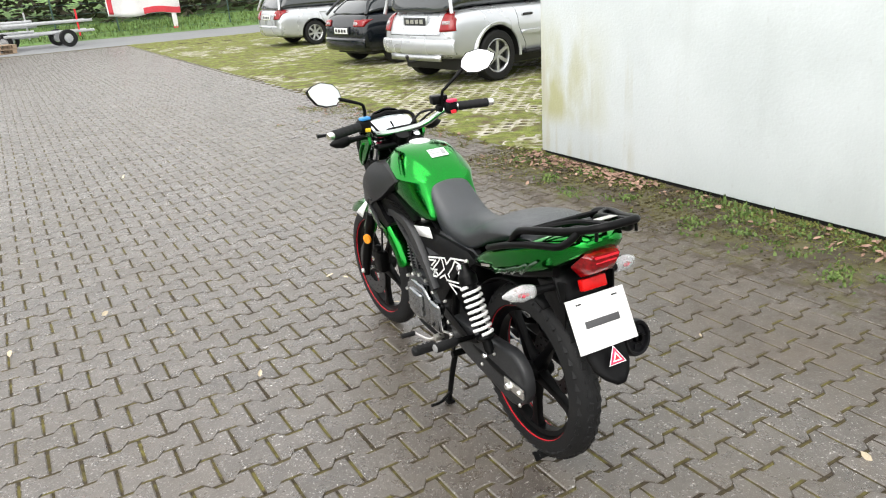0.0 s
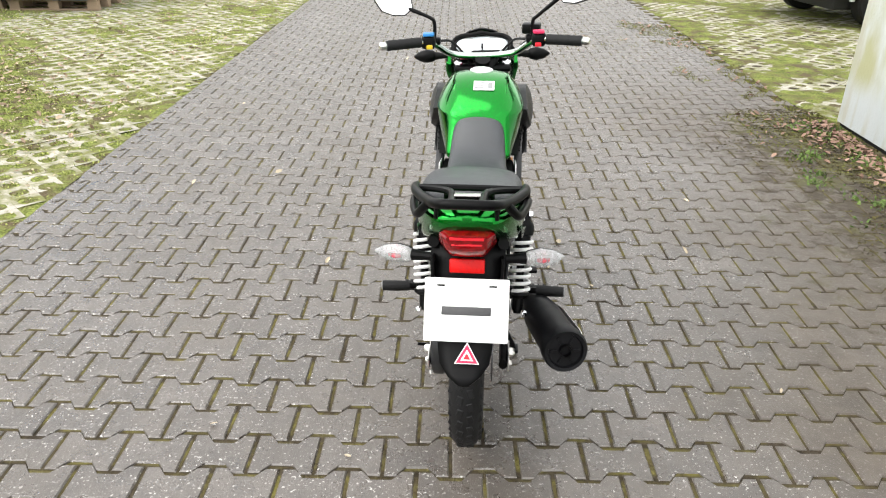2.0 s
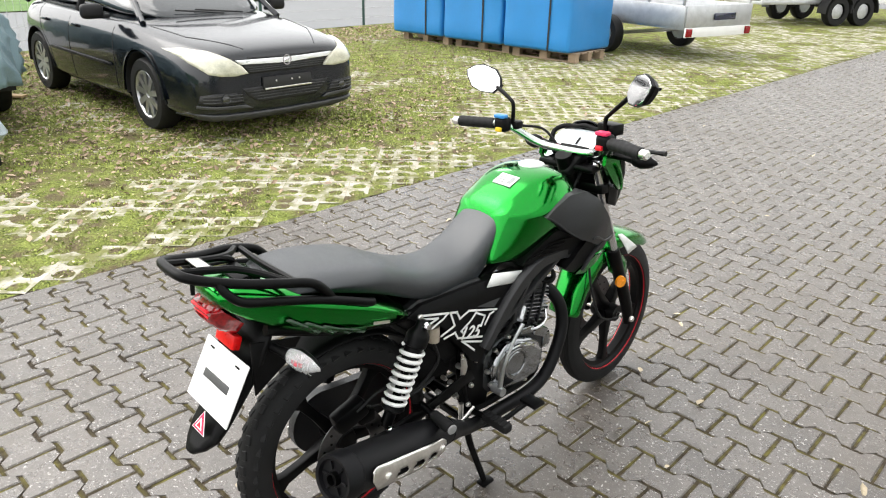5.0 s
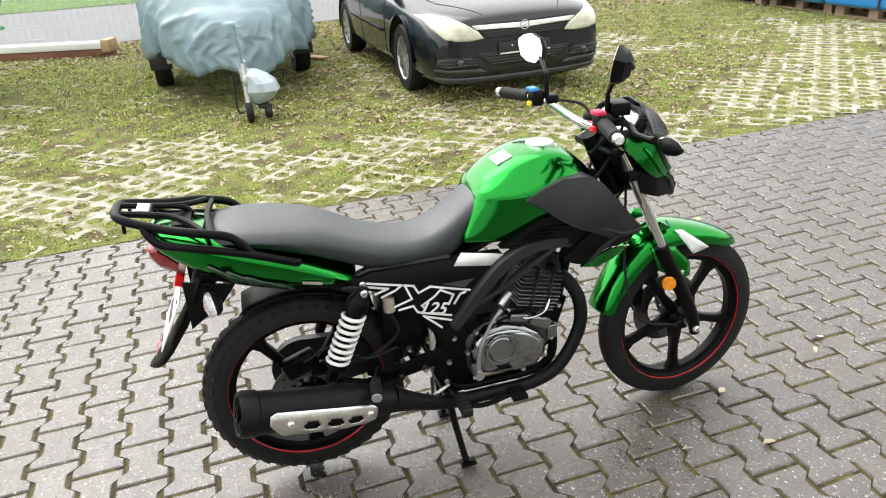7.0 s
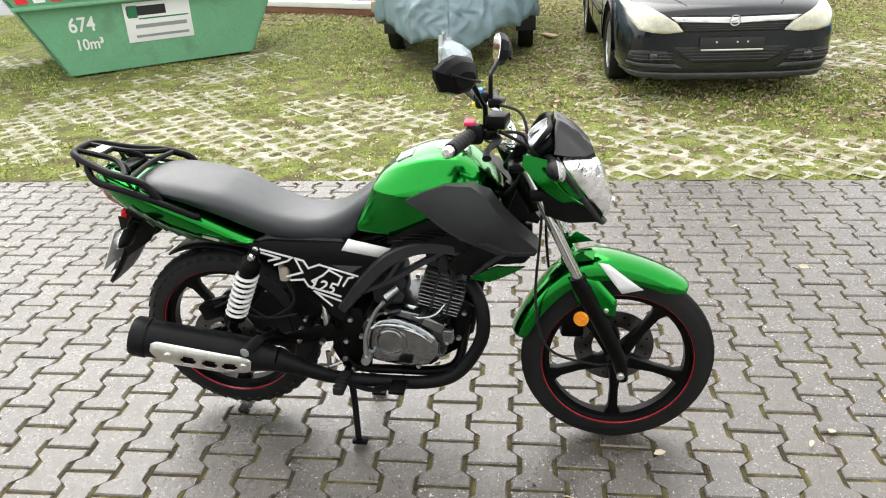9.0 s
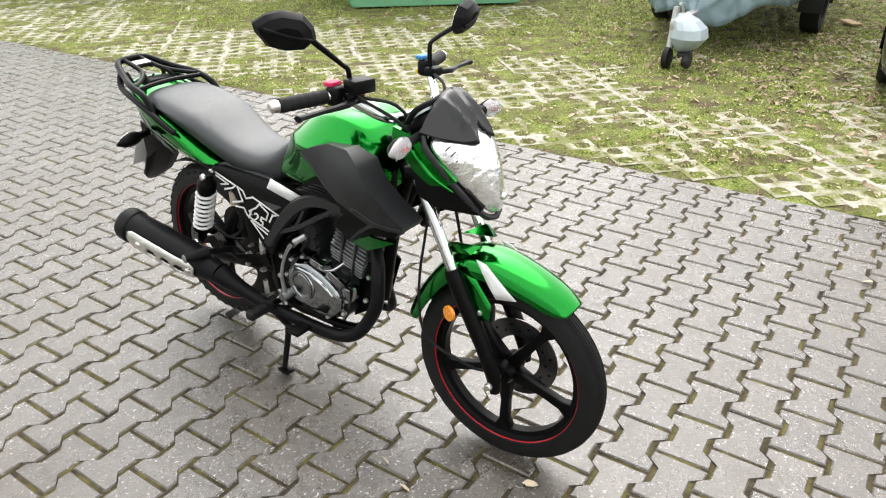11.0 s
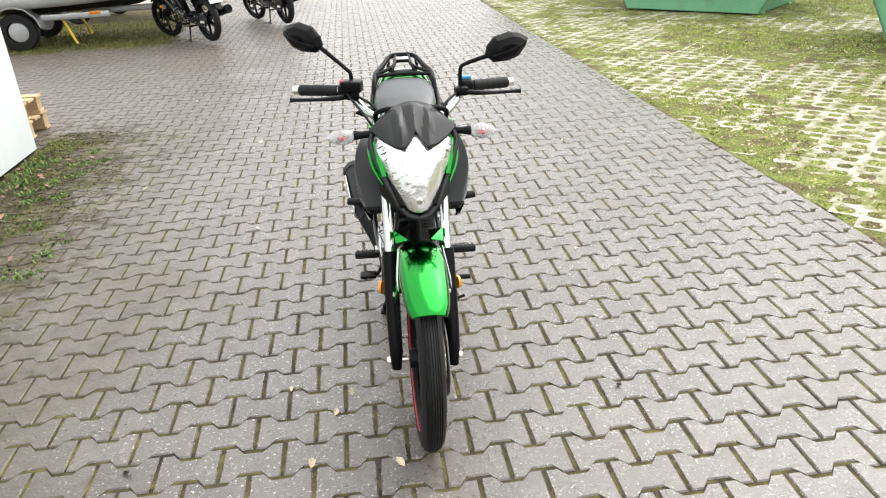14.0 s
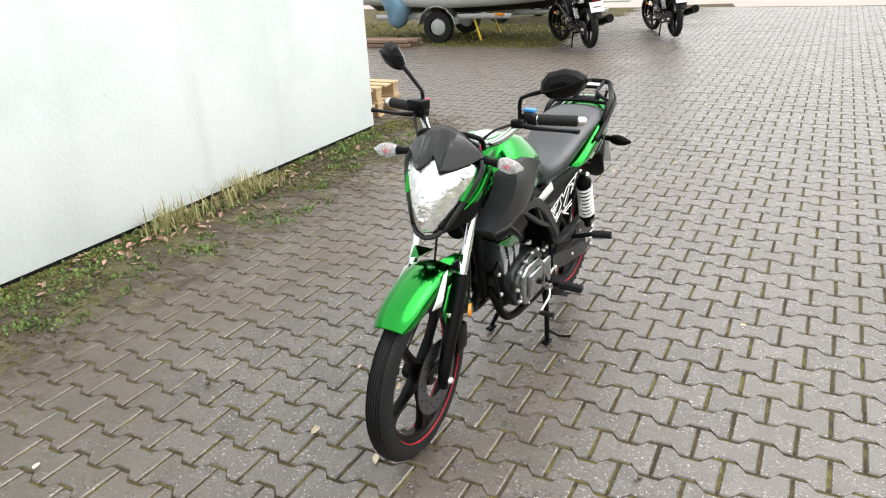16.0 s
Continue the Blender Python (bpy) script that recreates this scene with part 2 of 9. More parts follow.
def paver_material():
    """Damp grey concrete: tone from stone to stone, pale grit, brown and mossy patches, most of them towards the white wall."""
    mt = bpy.data.materials.new("concrete_paver")
    mt.use_nodes = True
    n, l = mt.node_tree.nodes, mt.node_tree.links
    b = n["Principled BSDF"]
    b.inputs["Specular IOR Level"].default_value = 1.0
    b.inputs["IOR"].default_value = 1.6
    geo, ob = n.new("ShaderNodeNewGeometry"), n.new("ShaderNodeObjectInfo")

    def math_(op, a, c=None, clamp=False):
        q = n.new("ShaderNodeMath")
        q.operation, q.use_clamp = op, clamp
        for k, v in enumerate((a, c)):
            if v is None:
                continue
            if isinstance(v, (int, float)):
                q.inputs[k].default_value = v
            else:
                l.new(v, q.inputs[k])
        return q.outputs[0]

    def noise_(scale, detail=4, rough=0.55):
        q = n.new("ShaderNodeTexNoise")
        q.inputs["Scale"].default_value, q.inputs["Detail"].default_value, q.inputs["Roughness"].default_value = scale, detail, rough
        l.new(geo.outputs["Position"], q.inputs["Vector"])
        return q.outputs["Fac"]

    def ramp_(v, lo, hi, a=0.0, c=1.0):
        q = n.new("ShaderNodeMapRange")
        q.interpolation_type = "SMOOTHSTEP"
        for k, x in (("From Min", lo), ("From Max", hi), ("To Min", a), ("To Max", c)):
            q.inputs[k].default_value = x
        l.new(v, q.inputs["Value"])
        return q.outputs["Result"]

    def mix_(f, a, c):
        q = n.new("ShaderNodeMix")
        q.data_type = "RGBA"
        for k, v in ((0, f), (6, a), (7, c)):
            if isinstance(v, tuple):
                q.inputs[k].default_value = (*v, 1)
            elif isinstance(v, (int, float)):
                q.inputs[k].default_value = v
            else:
                l.new(v, q.inputs[k])
        return q.outputs[2]

    sep = n.new("ShaderNodeSeparateXYZ")
    l.new(geo.outputs["Position"], sep.inputs[0])
    one = math_("FRACT", math_("ADD", geo.outputs["Random Per Island"], ob.outputs["Random"]))
    tone = math_("ADD", math_("MULTIPLY", one, 0.5), math_("MULTIPLY", ramp_(noise_(9, 6), 0.3, 0.7), 0.5))
    col = mix_(tone, (0.046, 0.037, 0.030), (0.104, 0.087, 0.073))
    col = mix_(ramp_(noise_(26, 6, 0.7), 0.50, 0.66, 0, 0.65), col, (0.112, 0.100, 0.087))
    col = mix_(ramp_(noise_(19, 6, 0.7), 0.54, 0.68, 0, 0.75), col, (0.045, 0.039, 0.033))
    col = mix_(ramp_(noise_(95, 3), 0.615, 0.68, 0, 0.9), col, (0.52, 0.50, 0.47))
    col = mix_(ramp_(noise_(240, 2), 0.64, 0.71, 0, 0.6), col, (0.46, 0.44, 0.42))
    col = mix_(ramp_(noise_(110, 3), 0.60, 0.72, 0, 0.75), col, (0.045, 0.04, 0.035))
    col = mix_(ramp_(noise_(1.3, 6, 0.65), 0.40, 0.66, 0, 0.62), col, (0.070, 0.055, 0.039))
    wall = math_("MULTIPLY", ramp_(sep.outputs[0], 2.2, 3.9), ramp_(sep.outputs[1], 6.2, 4.6))
    wall = math_("MULTIPLY", wall, ramp_(sep.outputs[1], -2.6, -0.8))
    damp = math_("ADD", ramp_(sep.outputs[0], 1.5, 3.4), math_("MULTIPLY", math_("SUBTRACT", noise_(0.9, 5), 0.5), 1.6))
    damp = math_("MULTIPLY", ramp_(damp, 0.15, 0.95, 0, 0.62), ramp_(sep.outputs[1], 7.5, 4.5))
    col = mix_(damp, col, mix_(tone, (0.046, 0.034, 0.023), (0.094, 0.072, 0.052)))
    moss = ramp_(math_("ADD", math_("MULTIPLY", noise_(6.5, 8, 0.75), 0.9), math_("MULTIPLY", wall, 0.34)), 0.58, 0.76, 0, 0.62)
    col = mix_(moss, col, mix_(ramp_(noise_(4, 5), 0.47, 0.60), (0.044, 0.035, 0.022), (0.080, 0.080, 0.022)))
    l.new(col, b.inputs["Base Color"])
    l.new(math_("ADD", ramp_(noise_(14, 5), 0.3, 0.7, 0.22, 0.40), math_("ADD", math_("MULTIPLY", moss, 0.5), math_("MULTIPLY", damp, 0.22))), b.inputs["Roughness"])
    l.new(math_("SUBTRACT", 0.86, math_("ADD", math_("MULTIPLY", moss, 0.5), math_("MULTIPLY", damp, 0.50)), True), b.inputs["Specular IOR Level"])
    bp = n.new("ShaderNodeBump")
    bp.inputs["Distance"].default_value = 0.0032
    l.new(math_("ADD", noise_(45, 5, 0.65), math_("MULTIPLY", noise_(260, 2), 0.5)), bp.inputs["Height"])
    l.new(bp.outputs["Normal"], b.inputs["Normal"])
    return mt


M_PAVER = paver_material()


def joint_material():
    """Joint filling: dark damp soil along the rows, moss in the short joints between neighbours."""
    mt = material("mossy_joint", (0.046, 0.037, 0.026), 0.95, vary=0.5, scale=12, fine=90, bump=0.008, spec=0.15)
    n, l = mt.node_tree.nodes, mt.node_tree.links
    geo, sep = n.new("ShaderNodeNewGeometry"), n.new("ShaderNodeSeparateXYZ")
    l.new(geo.outputs["Position"], sep.inputs[0])

    def math_(op, a, c=None):
        q = n.new("ShaderNodeMath")
        q.operation = op
        for k, v in enumerate((a, c)):
            if isinstance(v, (int, float)):
                q.inputs[k].default_value = v
            elif v is not None:
                l.new(v, q.inputs[k])
        return q.outputs[0]

    def ramp_(v, lo, hi, a=0.0, c=1.0):
        q = n.new("ShaderNodeMapRange")
        for k, x in (("From Min", lo), ("From Max", hi), ("To Min", a), ("To Max", c)):
            q.inputs[k].default_value = x
        l.new(v, q.inputs["Value"])
        return q.outputs["Result"]

    def noise_(scale, detail):
        q = n.new("ShaderNodeTexNoise")
        q.inputs["Scale"].default_value, q.inputs["Detail"].default_value = scale, detail
        l.new(geo.outputs["Position"], q.inputs["Vector"])
        return q.outputs["Fac"]

    off = math_("ABSOLUTE", math_("SUBTRACT", math_("FRACT", math_("ADD", math_("DIVIDE", sep.outputs[1], 0.1415), 100.6908)), 0.5))
    short = ramp_(off, 0.44, 0.36, 0.12, 1.0)
    patch = ramp_(noise_(5.5, 6), 0.36, 0.58)
    fac = math_("MULTIPLY", short, patch)
    tone = n.new("ShaderNodeMix")
    tone.data_type = "RGBA"
    tone.inputs[6].default_value, tone.inputs[7].default_value = (0.070, 0.055, 0.025, 1), (0.135, 0.122, 0.036, 1)
    l.new(ramp_(noise_(24, 4), 0.35, 0.65), tone.inputs[0])
    mx = n.new("ShaderNodeMix")
    mx.data_type = "RGBA"
    b = n["Principled BSDF"]
    old = b.inputs["Base Color"].links[0].from_socket
    l.new(fac, mx.inputs[0])
    l.new(old, mx.inputs[6])
    l.new(tone.outputs[2], mx.inputs[7])
    l.new(mx.outputs[2], b.inputs["Base Color"])
    return mt


M_JOINT = joint_material()
M_GRID = material("lawn_paver_concrete", (0.42, 0.395, 0.335), 0.85, vary=0.35, scale=9, fine=160, bump=0.004, islands=True,
                  dirt=((0.15, 0.155, 0.042), 5.0, 0.42, 0.58))
M_SOIL = material("mossy_soil", (0.20, 0.235, 0.055), 0.95, vary=0.75, scale=11, fine=70, bump=0.03, spec=0.2, dirt=((0.125, 0.098, 0.056), 5.5, 0.45, 0.60))
M_GRASS = material("grass_blades", (0.115, 0.215, 0.030), 0.7, vary=0.6, scale=5, fine=30, islands=True, tint=(0.55, 0.60, 0.16))
M_DRY = material("dry_grass", (0.24, 0.27, 0.075), 0.85, vary=0.35, islands=True, tint=(0.46, 0.40, 0.20))
M_LEAF = material("dead_leaves", (0.24, 0.13, 0.07), 0.7, vary=0.6, scale=20, islands=True, tint=(0.55, 0.42, 0.29))
M_ROAD = material("pale_asphalt", (0.17, 0.175, 0.18), 0.9, vary=0.1, scale=0.7, fine=60, bump=0.002)


def wall_material():
    """White render with grey run-off streaks and a green algae stain low down near one end."""
    mt = bpy.data.materials.new("white_render")
    mt.use_nodes = True
    n, l = mt.node_tree.nodes, mt.node_tree.links
    b = n["Principled BSDF"]
    geo = n.new("ShaderNodeNewGeometry")
    sep = n.new("ShaderNodeSeparateXYZ")
    l.new(geo.outputs["Position"], sep.inputs[0])

    def noise_(scale, stretch=(1, 1, 1), detail=5):
        mp = n.new("ShaderNodeMapping")
        mp.inputs["Scale"].default_value = stretch
        l.new(geo.outputs["Position"], mp.inputs["Vector"])
        q = n.new("ShaderNodeTexNoise")
        q.inputs["Scale"].default_value, q.inputs["Detail"].default_value = scale, detail
        l.new(mp.outputs[0], q.inputs["Vector"])
        return q.outputs["Fac"]

    def ramp_(v, lo, hi, a=0.0, c=1.0):
        q = n.new("ShaderNodeMapRange")
        q.interpolation_type = "SMOOTHSTEP"
        for k, x in (("From Min", lo), ("From Max", hi), ("To Min", a), ("To Max", c)):
            q.inputs[k].default_value = x
        l.new(v, q.inputs["Value"])
        return q.outputs["Result"]

    def mul(a, c):
        q = n.new("ShaderNodeMath")
        q.operation = "MULTIPLY"
        l.new(a, q.inputs[0])
        l.new(c, q.inputs[1])
        return q.outputs[0]

    def mix_(f, a, c):
        q = n.new("ShaderNodeMix")
        q.data_type = "RGBA"
        l.new(f, q.inputs[0])
        for k, v in ((6, a), (7, c)):
            if isinstance(v, tuple):
                q.inputs[k].default_value = (*v, 1)
            else:
                l.new(v, q.inputs[k])
        return q.outputs[2]

    col = mix_(ramp_(noise_(1.2), 0.35, 0.7), (0.60, 0.64, 0.645), (0.53, 0.57, 0.57))
    col = mix_(ramp_(noise_(3.0, (1, 1, 0.10), 6), 0.52, 0.80, 0, 0.55), col, (0.43, 0.46, 0.45))
    col = mix_(ramp_(noise_(26, (1, 1, 0.6), 5), 0.62, 0.78, 0, 0.22), col, (0.40, 0.40, 0.37))
    low = mul(ramp_(sep.outputs[2], 0.22, 0.42), ramp_(sep.outputs[2], 1.35, 0.65))
    alg = mul(mul(low, ramp_(sep.outputs[1], 4.0, 4.85)), ramp_(noise_(5, (1, 1, 0.35), 6), 0.30, 0.62))
    col = mix_(alg, col, (0.42, 0.42, 0.24))
    run = mul(mul(ramp_(sep.outputs[1], 3.2, 4.6), ramp_(noise_(9, (1, 1, 0.06), 5), 0.5, 0.68)), ramp_(sep.outputs[2], 1.5, 0.7))
    col = mix_(mul(run, ramp_(noise_(2), 0.3, 0.7)), col, (0.45, 0.44, 0.34))
    l.new(col, b.inputs["Base Color"])
    b.inputs["Roughness"].default_value = 0.85
    bp = n.new("ShaderNodeBump")
    bp.inputs["Distance"].default_value = 0.003
    l.new(noise_(45), bp.inputs["Height"])
    l.new(bp.outputs["Normal"], b.inputs["Normal"])
    return mt


M_WALL = wall_material()
M_GREEN = material("green_paint", (0.0, 0.225, 0.017), 0.17, metal=1.0, vary=0.08, scale=4, fine=900, coat=0.5, spec=0.25)
M_BLACK = material("black_plastic", (0.003, 0.003, 0.0033), 0.45, vary=0.25, scale=30, fine=700, bump=0.0002, spec=0.12)
M_PANEL = material("dark_grey_plastic", (0.017, 0.0175, 0.019), 0.40, vary=0.2, scale=30, fine=700, bump=0.0003, spec=0.35)
M_SATIN = material("black_powder_coat", (0.0018, 0.0018, 0.002), 0.36, vary=0.3, scale=20, fine=400, spec=0.12)
M_SEAT = material("grained_vinyl", (0.012, 0.0155, 0.020), 0.40, spec=0.9, vary=0.2, scale=25, fine=900, bump=0.0006)
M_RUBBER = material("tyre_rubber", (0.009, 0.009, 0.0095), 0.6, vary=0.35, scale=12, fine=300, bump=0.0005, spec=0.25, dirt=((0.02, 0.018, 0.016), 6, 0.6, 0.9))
M_ALU = material("cast_aluminium", (0.50, 0.51, 0.52), 0.33, metal=0.9, vary=0.15, scale=20, fine=200, bump=0.0003)
M_CHROME = material("chrome", (0.75, 0.76, 0.78), 0.10, metal=1.0, vary=0.05, scale=10)
M_STEEL = material("brushed_steel", (0.78, 0.76, 0.73), 0.30, metal=1.0, vary=0.1, scale=20)
M_ENGINE = material("dark_engine_metal", (0.03, 0.031, 0.033), 0.45, metal=0.6, vary=0.3, scale=15, fine=200)
M_RIMRED = material("dark_red_stripe", (0.55, 0.010, 0.022), 0.4, vary=0.1)
M_RED = material("red_paint", (0.75, 0.01, 0.025), 0.4, vary=0.1)
M_WHITE = material("white_paint", (0.78, 0.78, 0.77), 0.4, vary=0.04)
M_REDLENS = material("red_lens", (0.22, 0.002, 0.004), 0.12, vary=0.4, scale=60, coat=0.35, spec=0.3)
M_AMBER = material("amber_reflector", (0.85, 0.28, 0.01), 0.25, vary=0.15, scale=60, coat=0.6)
M_BLUE = material("blue_plastic", (0.03, 0.22, 0.55), 0.4, vary=0.1)
M_YELLOW = material("yellow_plastic", (0.75, 0.52, 0.02), 0.4, vary=0.1)
M_CLEAR = material("clear_lens", (0.90, 0.91, 0.92), 0.10, vary=0.05, scale=40, coat=0.6)
M_CLEAR.node_tree.nodes["Principled BSDF"].inputs["Transmission Weight"].default_value = 0.74
M_TINFOIL = material("bright_reflector", (0.80, 0.80, 0.81), 0.25, metal=0.6, vary=0.25, scale=90)
M_SCREEN = material("glossy_dark_plastic", (0.007, 0.007, 0.008), 0.24, vary=0.15, scale=30, spec=0.5)
M_BULB = material("pink_bulb", (0.62, 0.06, 0.09), 0.3, vary=0.1)
M_DEEPGREEN = material("dark_green_print", (0.001, 0.030, 0.004), 0.2, vary=0.1, coat=0.6, spec=0.3)
M_MIRROR = material("mirror_glass", (0.9, 0.9, 0.9), 0.02, metal=1.0, vary=0.0)

# ---- ground ----
PITCH_X, PITCH_Y = 0.2015, 0.1415      # joint to joint of the paving stones
ROW_Y, JOINT_X = 2.52, 0.935           # middle of one row, one cross joint in it
EDGE_W, WALL_X, WALL_Y0, WALL_Y1 = -0.98, 4.045, -1.02, 5.05


def grid_plane(x0, x1, y0, y1, z, step, mat, name, label, kind="structure", rough=0.0):
    nx, ny = max(1, round((x1 - x0) / step)), max(1, round((y1 - y0) / step))
    xs, ys = np.linspace(x0, x1, nx + 1), np.linspace(y0, y1, ny + 1)
    v = [(x, y, z + (rough * (noise.noise((x * 1.7, y * 1.7, 3)) + 0.6 * noise.noise((x * 6, y * 6, 5))) if rough else 0)) for y in ys for x in xs]
    f = [(j * (nx + 1) + i, j * (nx + 1) + i + 1, (j + 1) * (nx + 1) + i + 1, (j + 1) * (nx + 1) + i) for j in range(ny) for i in range(nx)]
    return raw(name, v, f, mat, None, label, kind, "", True)


ground = grid_plane(-300, 300, -300, 300, -0.03, 20, M_SOIL, "ground", "mossy soil under grass and paving")
bed = grid_plane(EDGE_W - 0.02, 12, -40, 27.5, -0.0062, 0.5, M_JOINT, "joint_bed", "soil and moss filling the paving joints")


def stone_ring(w, inset):
    """Outline of one bone-shaped paving stone, wide at both ends and narrow in the middle."""
    a, h, d = PITCH_X / 2 - w * 0.82 - inset, PITCH_Y / 2 - w * 1.12 - inset, 0.0160
    return [(-a, -h - d), (-a * 0.62, -h - d), (-a * 0.34, -h + d), (a * 0.34, -h + d), (a * 0.62, -h - d), (a, -h - d),
            (a, h + d), (a * 0.62, h + d), (a * 0.34, h - d), (-a * 0.34, h - d), (-a * 0.62, h + d), (-a, h + d)]


def stone_mesh(w=0.0060):
    rings = [[(x, y, -0.03) for x, y in stone_ring(w, 0)], [(x, y, -0.0045) for x, y in stone_ring(w, 0)], [(x, y, 0.0) for x, y in stone_ring(w, 0.0045)]]
    v = [p for r in rings for p in r]
    f = [(k * 12 + j, k * 12 + (j + 1) % 12, (k + 1) * 12 + (j + 1) % 12, (k + 1) * 12 + j) for k in range(2) for j in range(12)]
    f += [(24, 25, 34, 35), (25, 26, 33, 34), (26, 27, 32, 33), (27, 28, 31, 32), (28, 29, 30, 31)]
    return np.array(v), f


def pavement():
    """Rows of stones with half-stone offset; those beside the motorcycle are parts, the rest one mesh."""
    pav = tagged(new("pavement"), "grey bone-shaped concrete paving stones with mossy joints", "pavement", "", "structure")
    v0, f0 = stone_mesh()
    me = bpy.data.meshes.new("paving_stone")
    me.from_pydata([tuple(p) for p in v0], [], f0)
    me.materials.append(M_PAVER)
    verts, faces, n, near = [], [], 0, 0
    for j in range(-160, 176):
        y = ROW_Y + j * PITCH_Y
        if y < -12.9 or y > 27:
            continue
        for i in range(-12, 60):
            x = JOINT_X + PITCH_X * (i + 0.5 + (0.5 if j % 2 else 0))
            right = 3.95 if y > WALL_Y1 else (12 if y < WALL_Y0 else WALL_X)
            if EDGE_W < x < EDGE_W + 0.1:           # a half stone closes every other row at the lawn
                a = np.array(Matrix.Translation((x + PITCH_X * 0.25, y, -0.002)) @ Matrix.Diagonal((0.48, 1, 1, 1)))
                verts.append(v0 @ a[:3, :3].T + a[:3, 3])
                faces += [tuple(q + n for q in f) for f in f0]
                n += len(v0)
            if x < EDGE_W + 0.1 or x > right - 0.02 or (x > 4.3 + 0.35 * noise.noise((y * 2, x, 0)) and y < -6.4 + 0.3 * noise.noise((x * 2, y, 4))):
                continue
            rx, ry, rz = rng.normal(0, 0.006, 2).tolist() + [rng.normal(0, 0.011)]
            dz = -min(0.0034, abs(rng.normal(0, 0.0018)))
            m = Matrix.Translation((x, y, dz)) @ Euler((rx, ry, rz)).to_matrix().to_4x4()
            if 0.05 < x < 2.75 and 0.6 < y < 3.75 and near < 300:
                near += 1
                ob = new("paving_stone", me)
                ob.parent = pav
                ob.matrix_local = m
            else:
                a = np.array(m)
                verts.append(v0 @ a[:3, :3].T + a[:3, 3])
                faces += [tuple(q + n for q in f) for f in f0]
                n += len(v0)
    raw("paving_rest", np.concatenate(verts), faces, M_PAVER, pav, "grey concrete paving stones", "stuff")


def garage():
    """A white rendered block with a thin dark gap at its foot."""
    g = tagged(new("wall_east"), "white rendered outside wall with green and grey stains", "wall", "", "structure")
    part("wall_body", box(((WALL_X + 11) / 2, (WALL_Y0 + WALL_Y1) / 2, 1.44), (11 - WALL_X, WALL_Y1 - WALL_Y0, 2.83), 0.006), M_WALL, g)
    # Black box set back under the wall paints the shade in the gap.
    part("gap_shade", box(((WALL_X + 11) / 2 + 0.02, (WALL_Y0 + WALL_Y1) / 2, 0.0), (11 - WALL_X, WALL_Y1 - WALL_Y0 - 0.04, 0.12)), M_RUBBER, g, "dark strip standing in for the shade in the wall-foot gap")


garage()

# ---- lawn grid paving, soil, grass and leaves ----
CELL, RIB = 0.152, 0.062            # hole to hole across the lattice, thickness of its ribs


def slab_mesh(n=4):
    """A square lattice slab with n x n rounded holes, worn tops."""
    v, f = [], []
    h = (CELL - RIB) / 2
    hole = [(h, h * 0.55), (h * 0.55, h), (-h * 0.55, h), (-h, h * 0.55), (-h, -h * 0.55), (-h * 0.55, -h), (h * 0.55, -h), (h, -h * 0.55)]
    c = CELL / 2 - 0.0006
    outer = [(c, c * 0.6), (c * 0.6, c), (-c * 0.6, c), (-c, c * 0.6), (-c, -c * 0.6), (-c * 0.6, -c), (c * 0.6, -c), (c, -c * 0.6)]
    corner = [(c, c), (-c, c), (-c, -c), (c, -c)]
    for i in range(n):
        for j in range(n):
            x, y, b = (i - (n - 1) / 2) * CELL, (j - (n - 1) / 2) * CELL, len(v)
            v += [(x + p, y + q, 0.0) for p, q in outer] + [(x + p * 1.06, y + q * 1.06, -0.001) for p, q in hole] + [(x + p * 0.94, y + q * 0.94, -0.012) for p, q in hole] + [(x + p, y + q, -0.001) for p, q in corner]
            for k in range(8):
                m = (k + 1) % 8
                f.append((b + k, b + m, b + 8 + m, b + 8 + k))
                f.append((b + 8 + k, b + 8 + m, b + 16 + m, b + 16 + k))
            for k in range(4):
                f.append((b + 2 * k, b + 24 + k, b + 2 * k + 1))
    return np.array(v), f


def lawn_grid(name, label, inside, near, z):
    """Slabs laid diagonally wherever inside(x, y) holds; those where near(x, y) holds are parts."""
    holder = tagged(new(name), label, "lawn paving", "", "structure")
    v0, f0 = slab_mesh()
    me = bpy.data.meshes.new("lawn_paver")
    me.from_pydata([tuple(p) for p in v0], [], f0)
    me.materials.append(M_GRID)
    step, verts, faces, n, count = CELL * 4, [], [], 0, 0
    c45 = math.cos(radians(45))
    per = len(v0) // 16
    fper = len(f0) // 16
    R45 = np.array(Matrix.Rotation(radians(45), 3, "Z"))
    for i in range(-60, 60):
        for j in range(-60, 60):
            x, y = (i - j) * step * c45 + 0.1, (i + j) * step * c45 + 3.0
            keep = []
            for k in range(16):
                c = v0[k * per:(k + 1) * per].mean(0) @ R45.T
                if inside(x + c[0], y + c[1]):
                    keep.append(k)
            if not keep:
                continue
            m = Matrix.Translation((x, y, z(x, y))) @ Euler((rng.normal(0, 0.004), rng.normal(0, 0.004), radians(45) + rng.normal(0, 0.002))).to_matrix().to_4x4()
            if len(keep) == 16 and near(x, y) and count < 300:
                count += 1
                ob = new("lawn_paver", me)
                ob.parent = holder
                ob.matrix_local = m
            else:
                a = np.array(m)
                for k in keep:
                    verts.append(v0[k * per:(k + 1) * per] @ a[:3, :3].T + a[:3, 3])
                    faces += [tuple(q - k * per + n for q in g) for g in f0[k * fper:(k + 1) * fper]]
                    n += per
    if verts:
        raw("lawn_paver_rest", np.concatenate(verts), faces, M_GRID, holder, "weathered concrete lawn pavers", "stuff")


